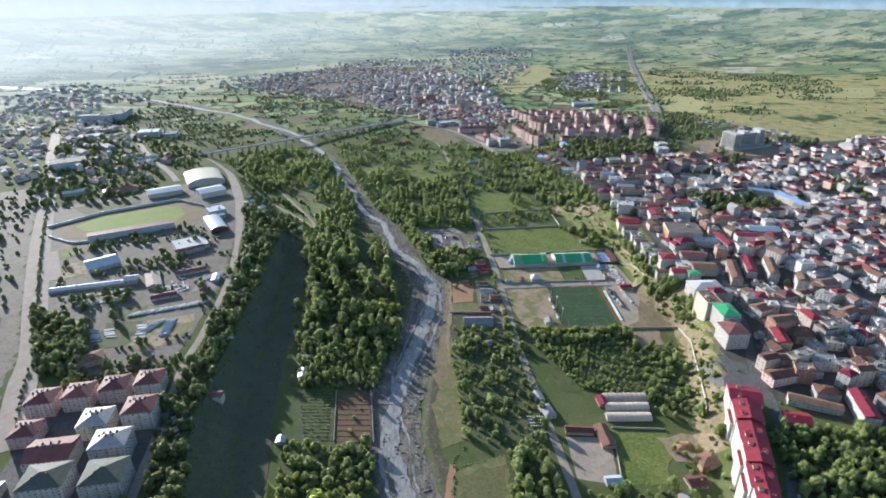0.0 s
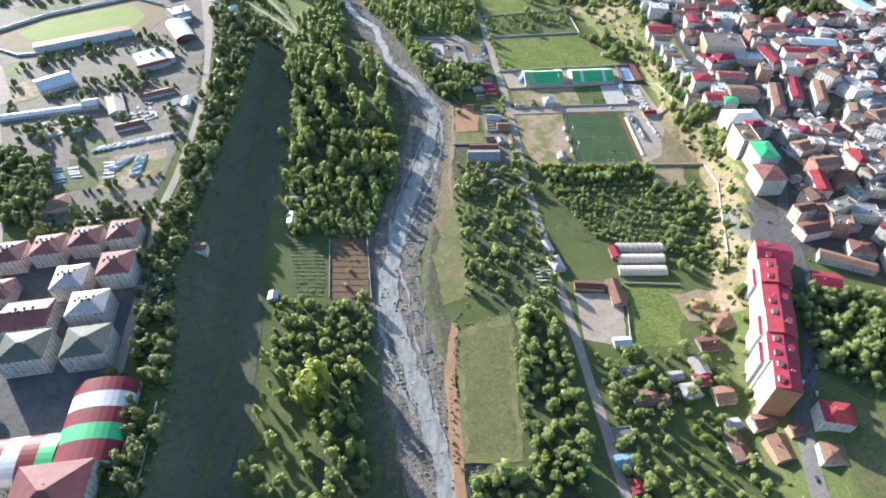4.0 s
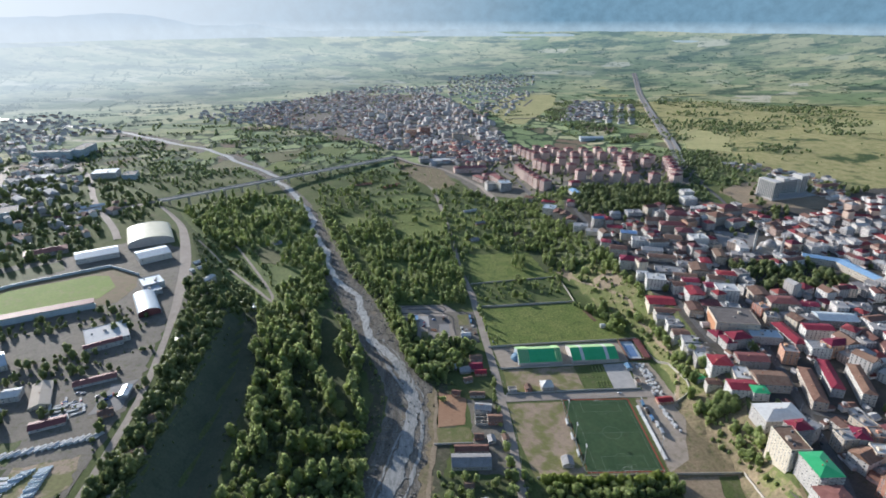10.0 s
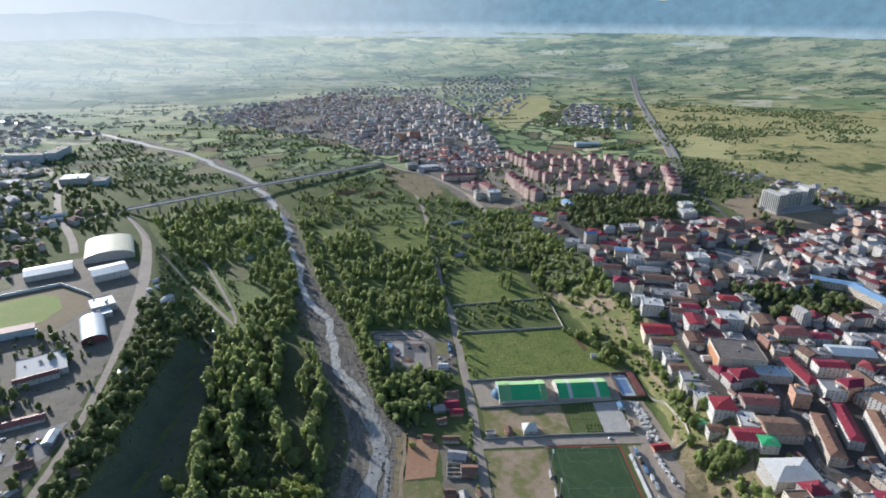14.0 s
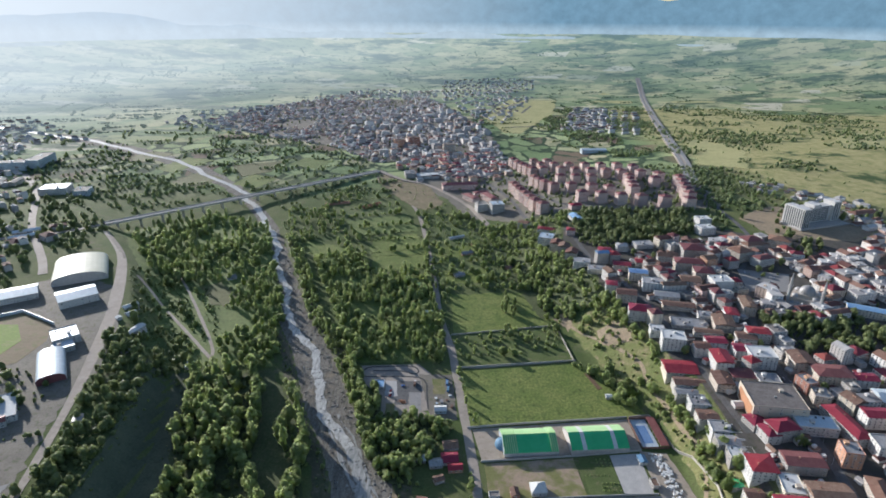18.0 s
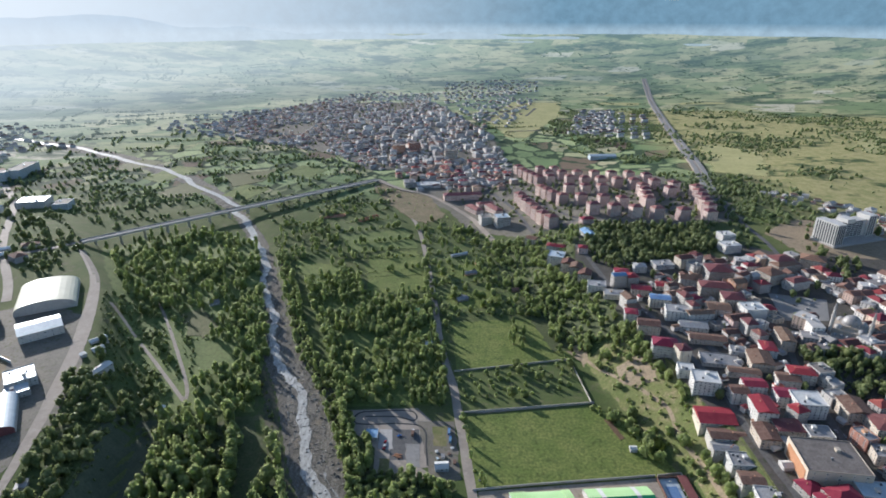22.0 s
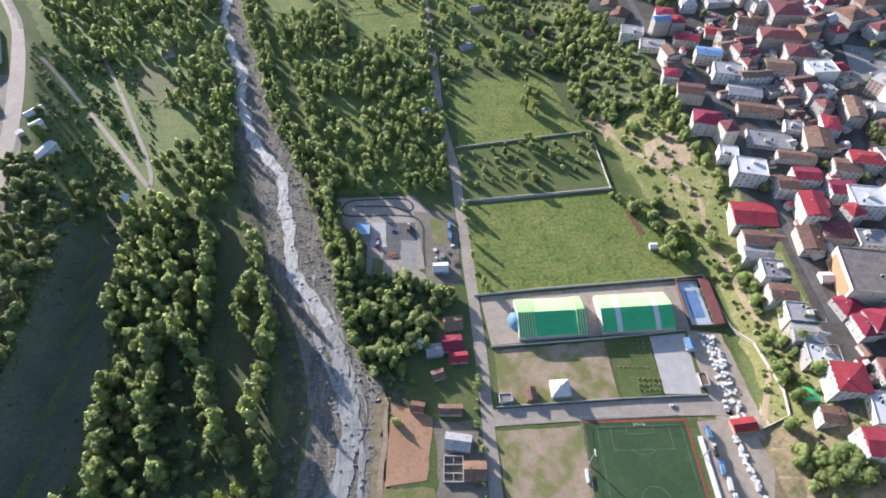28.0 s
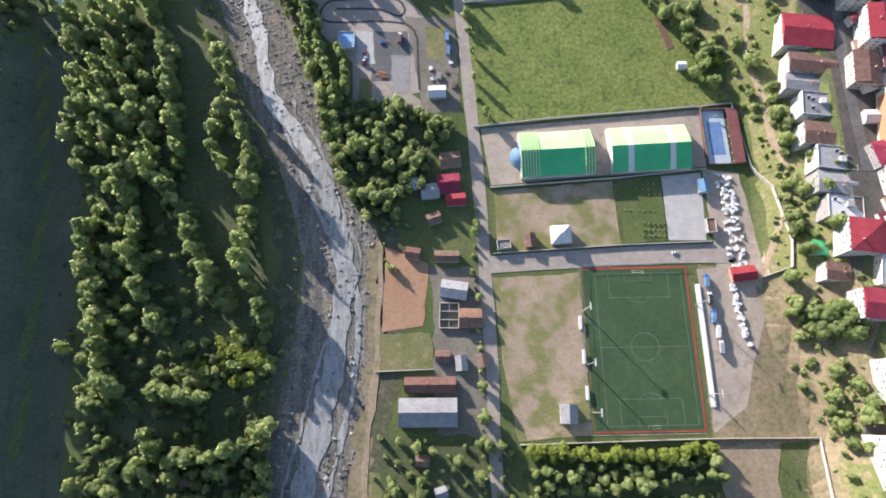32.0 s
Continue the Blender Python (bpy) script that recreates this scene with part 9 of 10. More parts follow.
for poly, n, gap in ((((-114, 3000), (-110, 2420), (170, 2650), (376, 2804), (400, 3050), (148, 3100)), 170, 25), (((-90, 2350), (40, 1800), (130, 1850), (330, 2560), (170, 2650)), 110, 24), (((-1180, 1830), (-1000, 1700), (-760, 1590), (-820, 2240), (-1000, 2200)), 80, 24), (((-720, 2480), (-600, 2540), (-150, 2540), (-120, 2720), (-500, 2760)), 80, 26), (((-170, 1020), (50, 1060), (80, 1330), (-150, 1230)), 70, 17), (((417, 2069), (600, 2230), (483, 1672), (330, 1680)), 95, 22), (((-1900, 1500), (-1500, 1250), (-1250, 1500), (-1700, 1900)), 120, 24), (((560, 640), (640, 520), (700, 700), (620, 800)), 26, 20)):
    for x, y in spots(poly, n, gap, 33):
        town_far.house(x, y, tr.uniform(10, 22), tr.uniform(9, 14), tr.choice((3.6, 6.6)), radians(20 + tr.uniform(-15, 15)), tr.choice(("hip", "gable")), "walls", tr.choice(("tile_roofs", "pale_roofs", "pale_roofs")), tr, windows=False)
for x, y in spots(((-230, 1150), (-160, 1100), (-40, 1010), (20, 1040), (70, 1010), (60, 1180), (-20, 1330), (-210, 1260)), 110, 21, 36):
    if clear(x, y, 9):
        town_far.house(x, y, tr.uniform(12, 20), tr.uniform(11, 16), tr.choice((6.6, 9.6, 12.6)), radians(15 + tr.uniform(-10, 10)), tr.choice(("hip", "flat")), tr.choice(("walls", "pink_walls")), tr.choice(("red_roofs", "tile_roofs", "pale_roofs")), tr)
for x, y in spots(((-330, 1300), (-80, 1255), (60, 1330), (60, 1640), (-20, 1900), (-120, 2200), (-420, 1900), (-420, 1480)), 95, 34, 39):
    town_far.house(x, y, tr.uniform(16, 30), tr.uniform(13, 18), tr.choice((12.6, 15.6, 18.6)), radians(15 + tr.choice((0, 90)) + tr.uniform(-8, 8)), tr.choice(("flat", "hip")), "walls", tr.choice(("tile_roofs", "pale_roofs", "pale_roofs")), tr, windows=y < 1600)
for i in range(7):
    for j in range(9):
        x, y = 330 + i * 34 + j * 19 + tr.uniform(-4, 4), 1700 - i * 26 + j * 66 + tr.uniform(-6, 6)
        town_far.house(x, y, tr.uniform(18, 26), tr.uniform(9, 13), tr.choice((3.6, 6.6)), radians(16 + tr.uniform(-4, 4)), "gable", "walls", tr.choice(("pale_roofs", "pale_roofs", "tile_roofs")), tr, windows=False)
for x, y in spots(((530, 850), (575, 860), (640, 760), (690, 650), (660, 620), (600, 690), (545, 780)), 26, 19, 43):
    town_far.house(x, y, tr.uniform(9, 14), tr.uniform(8, 12), tr.choice((3.4, 3.4, 6.2)), radians(-30 + tr.uniform(-10, 10)), tr.choice(("gable", "flat")), "walls", tr.choice(("pale_roofs", "tile_roofs")), tr, windows=False)
for x, y in spots(((-620, -345), (-660, -200), (-750, -70), (-850, 80), (-990, 330), (-1040, 300), (-900, 10), (-780, -150), (-690, -340)), 34, 24, 44):
    town_far.house(x, y, tr.uniform(11, 22), tr.uniform(9, 14), tr.choice((3.6, 6.6, 9.6)), radians(-32 + tr.uniform(-8, 8)), tr.choice(("hip", "gable", "flat")), "walls", tr.choice(("tile_roofs", "red_roofs", "pale_roofs")), tr)
town_far.done("far_houses", "houses of the town in the distance", FAR_MATS)
patch("old_town_ground", OLD, M_WESTYARD, 0.4, cell=60, label="dusty ground of the old town", ragged=8)
tw = Wood()
for x, y in spots(OLD, 780, 15, 35, tries=12):
    tw.add("far", x, y, tr.uniform(0.5, 0.9), tr)
for x, y in spots(((-114, 3000), (-110, 2420), (170, 2650), (376, 2804), (400, 3050), (148, 3100)), 45, 40, 37):
    tw.add("far", x, y, tr.uniform(0.8, 1.5), tr)
for poly, n, gap in ((((165, 690), (350, 664), (322, 545), (210, 520), (160, 480), (124, 520), (130, 600)), 310, 7.2), (((285, 262), (400, 258), (415, 190), (300, 180)), 150, 6.8), (((520, 640), (640, 560), (720, 600), (600, 720)), 50, 11), (((540, 200), (600, 240), (640, 360), (560, 330)), 40, 11), (((430, 800), (520, 760), (560, 860), (470, 960)), 70, 9), (((260, -280), (420, -300), (420, -400), (250, -400)), 60, 12), (((430, 420), (500, 480), (470, 540), (420, 500)), 30, 9), (((60, 740), (400, 700), (430, 860), (330, 1000), (80, 1100), (-120, 1000)), 230, 13)):
    for x, y in spots(poly, n, gap, 41):
        tw.add("far" if y > 690 else tr.choice(("broad", "broad", "fruit")), x, y, tr.uniform(0.6, 1.0), tr)
for x, y in spots(((60, 690), (420, 690), (440, 870), (340, 1010), (110, 1210), (20, 1160), (30, 850)), 260, 9, 94):
    if clear(x, y, 4):
        tw.add("far", x, y, tr.uniform(0.5, 0.8), tr)
for i in range(420):
    x, y = tr.uniform(150, 480), tr.uniform(-310, 620)
    if x > along(EAST_TOP, y) + 6 and clear(x, y, 3):
        tw.add(tr.choice(("fruit", "bush", "broad")), x, y, tr.uniform(0.5, 0.8), tr)
tw.done("town_trees", "trees between the houses of the town", M_LEAF_SHADED)


# ---- viaduct over the river ----
def viaduct():
    a, b = Vector((-724, 640)), Vector((-268, 1108))
    L = (b - a).length
    t = thing("viaduct", *((a + b) / 2), math.degrees(math.atan2(b.y - a.y, b.x - a.x)), "long grey concrete viaduct on paired piers", "bridge", z=0)
    za, zb = 23.0, 5.0
    bm = bmesh.new()

    def deck(y0, y1, z0, z1):
        vs = [bm.verts.new((s * L / 2, y, (za if s < 0 else zb) + z)) for s in (-1, 1) for y in (y0, y1) for z in (z0, z1)]
        for f in ((0, 1, 3, 2), (4, 6, 7, 5), (0, 4, 5, 1), (2, 3, 7, 6), (1, 5, 7, 3), (0, 2, 6, 4)):
            bm.faces.new([vs[i] for i in f])

    deck(-7.5, 7.5, -1.0, 0)
    part("deck", bm, M_KART, t, "grey asphalt deck")
    for s in (-1, 1):
        bm = bmesh.new()
        deck(s * 7.9 - 0.4, s * 7.9 + 0.4, -2.2, 1.2)
        part("parapet", bm, M_CONCRETE, t)
    n = 16
    for i in range(n):
        u = (i + 0.5) / n
        x, z = (u - 0.5) * L, za + (zb - za) * u
        bm = bmesh.new()
        box(bm, x - 1.0, x + 1.0, -6, 6, z - 2.8, z - 1.0)
        for s in (-3.8, 3.8):
            box(bm, x - 0.9, x + 0.9, s - 0.9, s + 0.9, -3, z - 2.8)
        part("pier", bm, M_CONCRETE, t)


viaduct()
patch("cutting", ((-268, 1104), (-268, 1040), (-226, 936), (-178, 838), (-140, 796), (-100, 840), (-134, 982), (-204, 1036)), M_WASTE, 0.3, cell=12, label="bare brown earth slope below the school", ragged=4)
ribbon("road", ((-268, 1108), (-205, 1034), (-135, 986), (-58, 853), (-34, 775), (-13, 700)), (13, 11, 10, 9), M_LANE, up=0.6, label="dusty road from the viaduct past the school", skirt=9, wobble=0.6,
       height_of=lambda x, y: height(x, y) + 4.2 * max(0.0, min(1.0, (-135 - x) / 130)))
ribbon("road", WEST_STREET_LINE, (14, 13, 12, 12), M_LANE, up=0.5, label="pale street from the hospital to the terrace", wobble=0.5, skirt=2)
ribbon("road", ((-724, 640), (-760, 600), (-830, 560), (-960, 520)), (12, 12, 12), M_LANE, up=0.6, label="pale road from the viaduct to the avenue", skirt=2)


# ---- the western terrace ----
for x, y, w, d in ((-511, 312, 9, 18), (-500, 292, 9, 12), (-508, 277, 6, 6)):
    building("shed", x, y, w, d, 1, -40, "gable", M_WALLWHITE, M_WHITE, "small white sheet-roofed hut beside the terrace road", "shed", "huts by the road", extras=False)
M_PALESHEET = mat("pale cream roof sheet", (0.64, 0.61, 0.45), (0.70, 0.665, 0.51), big=0.08, fine=0.8, rough=0.5, step=0.08)
arch_hall("sports_centre", -637, 418, 82, 70, 6, 16, 118, ((1.0, M_PALESHEET),), "large white sports centre with a cream vaulted roof", wall=M_WALLWHITE, ribs=0)
building("sports_annex", -590, 329, 46, 36, 2, 38, "gable", M_WALLWHITE, M_PALEBLUE, "white and pale blue hall beside the sports centre", "hall", faces="S", storey=5, step=7, extras=False, pitch=0.18)
building("service_block", -545, 228, 28, 30, 3, 38, "flat", M_WALLWHITE, M_PALEBLUE, "stepped white service block with a pale blue roof", "service block", faces="SE")
building("service_block", -534, 206, 22, 18, 2, 38, "flat", M_PLASTER, M_PALEBLUE, "low service block with a pale blue roof", "service block", faces="SE")
arch_hall("training_hall", -524, 168, 62, 27, 5, 10.5, 122, ((1.0, M_PALEBLUE),), "grey vaulted training hall", wall=M_WALLWHITE, end_wall=M_MAROON)
building("grandstand_hall", -680, 332, 60, 34, 2, 32, "gable", M_WALLWHITE, M_PALEBLUE, "white hall with a folded roof above the stadium", "hall", faces="S", storey=4, extras=False, pitch=0.2)
gs = thing("grandstand", -648, 140, 28, "long covered grandstand with pale blue seats", "grandstand")
for nm, b, m in (("back_wall", (-62, 62, -9, -8, -1, 9), M_PALEBLUE), ("roof", (-62, 62, -9.5, 6, 9, 9.5), M_MAROON), ("tier", (-62, 62, -8, -4, -1, 5), M_PALEBLUE), ("tier", (-62, 62, -4, 0, -1, 3.5), M_PALEBLUE), ("tier", (-62, 62, 0, 4, -1, 2), M_PALEBLUE)):
    bm = bmesh.new()
    box(bm, *b)
    part(nm, bm, m, gs)
for k in range(11):
    bm = bmesh.new()
    box(bm, -60 + k * 12, -59.6 + k * 12, 4.6, 5.0, -1, 9)
    part("column", bm, M_METAL, gs)
DEPOT = ((-534, 88, 46, 44, 2, 34, "flat", M_WALLWHITE, M_WHITE, "white flat-roofed office with a red front"), (-526, 66, 40, 10, 2, 34, "gable", M_WALLWHITE, M_MAROON, "low red-roofed office wing"),
        (-632, 20, 40, 34, 2, 40, "gable", M_WALLWHITE, M_PALEBLUE, "pale blue sheet-roofed warehouse"), (-614, -46, 92, 11, 1, 16, "gable", M_WALLWHITE, M_PALEBLUE, "long low workshop with a pale blue roof"),
        (-566, -30, 16, 16, 2, 16, "gable", M_WALLWHITE, M_WHITE, "small gabled white house in the depot"), (-538, -28, 18, 44, 1, 28, "gable", M_CREAM, M_CREAM, "cream gabled store house"),
        (-498, -2, 40, 12, 1, 28, "gable", M_WALLWHITE, M_MAROON, "long store with a maroon roof"), (-504, -72, 30, 13, 1, 26, "gable", M_WALLWHITE, M_MAROON, "long workshop with a dark roof"),
        (-456, -22, 9, 18, 1, 10, "gable", M_WALLWHITE, M_PALEBLUE, "small grey shed in the depot"), (-458, -56, 13, 10, 1, 28, "gable", M_BRICK, M_RUST, "rusty red shed in the depot"), (-520, -212, 26, 20, 2, 30, "hip", M_CREAM, M_TILE, "tile-roofed villa among trees"))
ROADSIDE = ((-408, -62, 14, 10, 1, 40, "gable", M_PLASTER, M_RUST, "small rusty-roofed house in the bushes"), (-402, -112, 16, 11, 1, 40, "gable", M_PLASTER, M_RUST, "small rusty-roofed house on the bank"), (-396, -165, 18, 12, 1, 30, "gable", M_PLASTER, M_GREYROOF, "small grey house on the bank"),
        (-374, -262, 18, 10, 1, 5, "gable", M_PLASTER, M_RUST, "low shed at the bank top"), (-445, 82, 8, 10, 1, 20, "gable", M_PLASTER, M_GREYROOF, "small grey hut by the road"),
        (-478, 255, 10, 26, 1, -18, "gable", M_WALLWHITE, M_WHITE, "white cabins beside the road"), (-462, 205, 8, 12, 1, -18, "gable", M_WALLWHITE, M_WHITE, "white cabin beside the road"),
        (-770, 345, 60, 24, 2, 34, "hip", M_PLASTER, M_MAROON, "brown-roofed school behind the court"), (-850, 330, 40, 18, 2, 34, "gable", M_WALLWHITE, M_WHITE, "long hall with a white roof"), (-1238, 1108, 104, 30, 7, 8, "flat", M_PALEBLUE, M_FLATROOF, "large pale blue hospital block"), (-1186, 1168, 34, 96, 7, 8, "flat", M_PALEBLUE, M_FLATROOF, "pale blue side wing of the hospital"), (-965, 880, 56, 46, 5, 14, "flat", M_WALLWHITE, M_PALEBLUE, "white apartment block by the avenue"), (-905, 880, 30, 40, 4, 14, "flat", M_PALEBLUE, M_FLATROOF, "pale blue office block by the avenue"),
        (-1146, 950, 16, 44, 3, 8, "gable", M_CREAM, M_CREAM, "cream gabled house below the hospital"), (-1112, 962, 16, 44, 3, 8, "gable", M_CREAM, M_CREAM, "cream gabled house below the hospital"), (-1105, 840, 60, 40, 3, 20, "flat", M_WALLWHITE, M_WHITE, "white hall with a pale flat roof"), (-970, 515, 70, 46, 5, 34, "flat", M_PALEBLUE, M_FLATROOF, "large pale blue block near the avenue"),
        (-820, 560, 44, 14, 1, 34, "gable", M_WALLWHITE, M_PALEBLUE, "row of low pale sheds"), (-832, 590, 44, 14, 1, 34, "gable", M_WALLWHITE, M_PALEBLUE, "row of low pale sheds"), (-790, 610, 26, 18, 2, 30, "hip", M_WALLWHITE, M_TILE, "white house with a tile roof by the road"))
for x, y, w, d, f, a, r, wl, c, lab in DEPOT + ROADSIDE:
    building("terrace_building", x, y, w, d, f, a, r, wl, c, lab, "building", "buildings of the western terrace", faces="SE", step=4.5, pitch=0.3, joined=x < -520)
# apartment houses in the south-west
APTS = ((-520, -287, 24, 24, 5, "hip", M_PINK, M_MAROON), (-491, -278, 24, 24, 5, "hip", M_PINK, M_MAROON), (-463, -267, 24, 24, 5, "hip", M_PINK, M_MAROON), (-434, -258, 24, 24, 5, "hip", M_WALLWHITE, M_MAROON),
        (-510, -327, 22, 22, 4, "hip", M_PINK, M_MAROON), (-455, -315, 25, 25, 5, "hip", M_CREAM, M_GREYROOF), (-422, -302, 26, 26, 6, "hip", M_WALLWHITE, M_MAROON), (-470, -355, 34, 28, 5, "gable", M_WALLWHITE, M_MAROON),
        (-426, -345, 28, 24, 6, "hip", M_WALLWHITE, M_GREYROOF), (-455, -386, 32, 27, 6, "hip", M_WALLWHITE, M_SLATE), (-412, -381, 30, 27, 6, "hip", M_WALLWHITE, M_SLATE), (-505, -395, 28, 26, 2, "gable", M_WALLWHITE, M_GREYROOF))
for x, y, w, d, f, r, wl, c in APTS:
    t = building("apartment_house", x, y, w, d, f, 10, r, wl, c, "apartment house of several storeys with a hipped roof", "apartment house", "apartment houses", faces="SE", step=3.6, balconies=f > 4, pitch=0.32, joined=True)
    hh = f * 3 + 0.5
    if c in (M_MAROON, M_GREYROOF) and f > 3:
        for k in range(6):
            put("water_heater", HEATER, t, pose(-w / 4 + k * w / 11, -1.5 + (k % 2) * 3, hh + min(w, d) * 0.15 + 0.6, 0, 0, -10))
R, Wt, Gn = M_WINE, M_WHITE, M_GREEN
arch_hall("covered_market", -384, -440, 62, 42, 5, 15, 98, ((0.24, R), (0.19, Gn), (0.19, R), (0.20, Wt), (0.18, R)), "vaulted hall with maroon, white and green roof bands", wall=M_WALLWHITE)
arch_hall("covered_market", -432, -467, 66, 34, 4, 11, 8, ((0.16, Wt), (0.17, Gn), (0.17, R), (0.17, Wt), (0.17, R), (0.16, Gn)), "vaulted hall with maroon, white and green roof bands", wall=M_WALLWHITE)
for x, y, w, d in ((-388, -492, 44, 40), (-438, -510, 44, 40)):
    building("apartment_house", x, y, w, d, 5, 8, "hip", M_WALLWHITE, M_MAROON, "large apartment house with a pale red roof", "apartment house", "apartment houses", faces="SE", step=4, balconies=True, pitch=0.35, joined=True)
    building("roof_gable", x + 4, y - 14, 16, 18, 6, 8, "gable", M_WALLWHITE, M_MAROON, "gabled bay of the large apartment house", "apartment house", faces="SE", occupy=False, joined=True)


# ---- vehicles and yard clutter ----
def car_meshes():
    bm = bmesh.new()
    side = ((-2.15, 0.35), (-2.2, 0.75), (-2.0, 0.95), (-1.2, 1.0), (1.0, 0.98), (2.0, 0.82), (2.2, 0.6), (2.15, 0.35))
    a = [bm.verts.new((x, -0.86, z)) for x, z in side]
    b = [bm.verts.new((x, 0.86, z)) for x, z in side]
    bm.faces.new(a), bm.faces.new(b[::-1])
    for i in range(len(side)):
        j = (i + 1) % len(side)
        bm.faces.new((a[j], a[i], b[i], b[j]))
    body = bpy.data.meshes.new("body")
    bm.to_mesh(body), bm.free()
    bm = bmesh.new()
    lo = [bm.verts.new(c) for c in ((-1.7, -0.78, 0.97), (1.0, -0.78, 0.97), (1.0, 0.78, 0.97), (-1.7, 0.78, 0.97))]
    hi = [bm.verts.new(c) for c in ((-1.3, -0.62, 1.45), (0.3, -0.62, 1.45), (0.3, 0.62, 1.45), (-1.3, 0.62, 1.45))]
    bm.faces.new(hi).material_index = 1
    for i in range(4):
        bm.faces.new((lo[i], lo[(i + 1) % 4], hi[(i + 1) % 4], hi[i]))
    cabin = bpy.data.meshes.new("cabin")
    bm.to_mesh(cabin), bm.free()
    bm = bmesh.new()
    bmesh.ops.create_cone(bm, cap_ends=True, segments=10, radius1=0.32, radius2=0.32, depth=0.24, matrix=pose(0, 0, 0, 90))
    wheel = bpy.data.meshes.new("wheel")
    bm.to_mesh(wheel), bm.free()
    return body, cabin, wheel


PAINTS = {"white": mat("white car paint", (0.7, 0.7, 0.7), (0.66, 0.66, 0.66), big=1, fine=3, rough=0.3, bump=0, step=0.03), "silver": mat("silver car paint", (0.42, 0.43, 0.45), (0.38, 0.39, 0.4), big=1, fine=3, rough=0.3, metal=0.5, bump=0, step=0.03),
          "blue": mat("blue car paint", (0.03, 0.12, 0.38), (0.035, 0.14, 0.42), big=1, fine=3, rough=0.3, bump=0, step=0.03), "red": mat("red car paint", (0.4, 0.03, 0.03), (0.36, 0.03, 0.03), big=1, fine=3, rough=0.3, bump=0, step=0.03),
          "dark": mat("dark car paint", (0.04, 0.04, 0.045), (0.05, 0.05, 0.055), big=1, fine=3, rough=0.3, bump=0, step=0.03)}
M_TYRE = mat("tyre rubber", (0.02, 0.02, 0.02), (0.03, 0.03, 0.03), big=1, fine=4, bump=0)
CAR_BODY, CAR_CABIN, CAR_WHEEL = car_meshes()
CAR_CABIN.materials.append(M_GLASS), CAR_WHEEL.materials.append(M_TYRE)
CARS = {}
for tint, paint in PAINTS.items():
    me = CAR_BODY.copy()
    me.materials.append(paint)
    cb = CAR_CABIN.copy()
    cb.materials.append(paint)
    CARS[tint] = (me, cb)


def car(x, y, turn, tint):
    t = thing("car", x, y, turn, f"parked {tint} saloon car", "car", "parked cars")
    t.location.z += 0.35
    put("body", CARS[tint][0], t), put("cabin", CARS[tint][1], t)
    for i in (-1.35, 1.35):
        for j in (-0.78, 0.78):
            put("wheel", CAR_WHEEL, t, pose(i, j, 0.33))


def truck(x, y, turn, tint, load):
    t = thing("truck", x, y, turn, f"{tint} lorry with a box body", "truck", "parked lorries")
    t.location.z += 0.3
    for nm, b, m in (("cab", (2.6, 4.4, -1.15, 1.15, 0.6, 2.7), PAINTS[tint]), ("box_body", (-4.2, 2.4, -1.25, 1.25, 1.0, 3.3), load), ("chassis", (-4.2, 4.2, -0.5, 0.5, 0.5, 1.0), M_DARK), ("windscreen", (4.4, 4.45, -1.0, 1.0, 1.7, 2.5), M_GLASS)):
        bm = bmesh.new()
        box(bm, *b)
        part(nm, bm, m, t)
    for i in (-3.0, 3.2):
        for j in (-1.1, 1.1):
            put("wheel", CAR_WHEEL, t, pose(i, j, 0.5) @ Matrix.Scale(1.5, 4))


cr = random.Random(12)
tints = list(PAINTS)
for i in range(9):
    car(-398 + i * 1.9, -296 - i * 3.4, 60, cr.choice(("white", "silver", "white", "dark")))
for i in range(6):
    car(-390 + i * 1.6, -292 - i * 3.6, 60, cr.choice(tints))
for line, n in ((STREETS[0], 16), (STREETS[1], 10), (STREETS[5], 4)):
    pts = smooth_line(line, 5)
    for i in range(n):
        k = cr.randrange(2, len(pts) - 2)
        d = pts[k + 1] - pts[k - 1]
        s = Vector((-d.y, d.x)).normalized() * cr.choice((-2.4, 2.4))
        car(pts[k].x + s.x, pts[k].y + s.y, math.degrees(math.atan2(d.y, d.x)), cr.choice(tints))
for x, y, a, c in ((62, 14, 3, "white"), (-68, 120, 85, "silver"), (-144, 177, 20, "blue"), (-157, 168, 70, "red"), (-121, 119, 30, "white"), (340, 370, 20, "dark"), (350, 360, 20, "white"), (362, 372, 20, "silver"), (330, 350, 60, "white"), (95, -470, 85, "dark"), (112, -402, 60, "white")):
    car(x, y, a, c)
for x, y, a, c, ld in ((81, -6, 88, "blue", M_BLUEROOF), (82, -18, 88, "white", M_DARK), (83, -30, 86, "blue", M_BLUEROOF), (85, -40, 84, "white", M_WHITE), (86, -50, 86, "white", M_METAL), (-131, 180, 88, "white", M_RUST), (-95, 182, 88, "blue", M_BLUEROOF), (-94, 170, 86, "blue", M_BLUEROOF)):
    truck(x, y, a, c, ld)

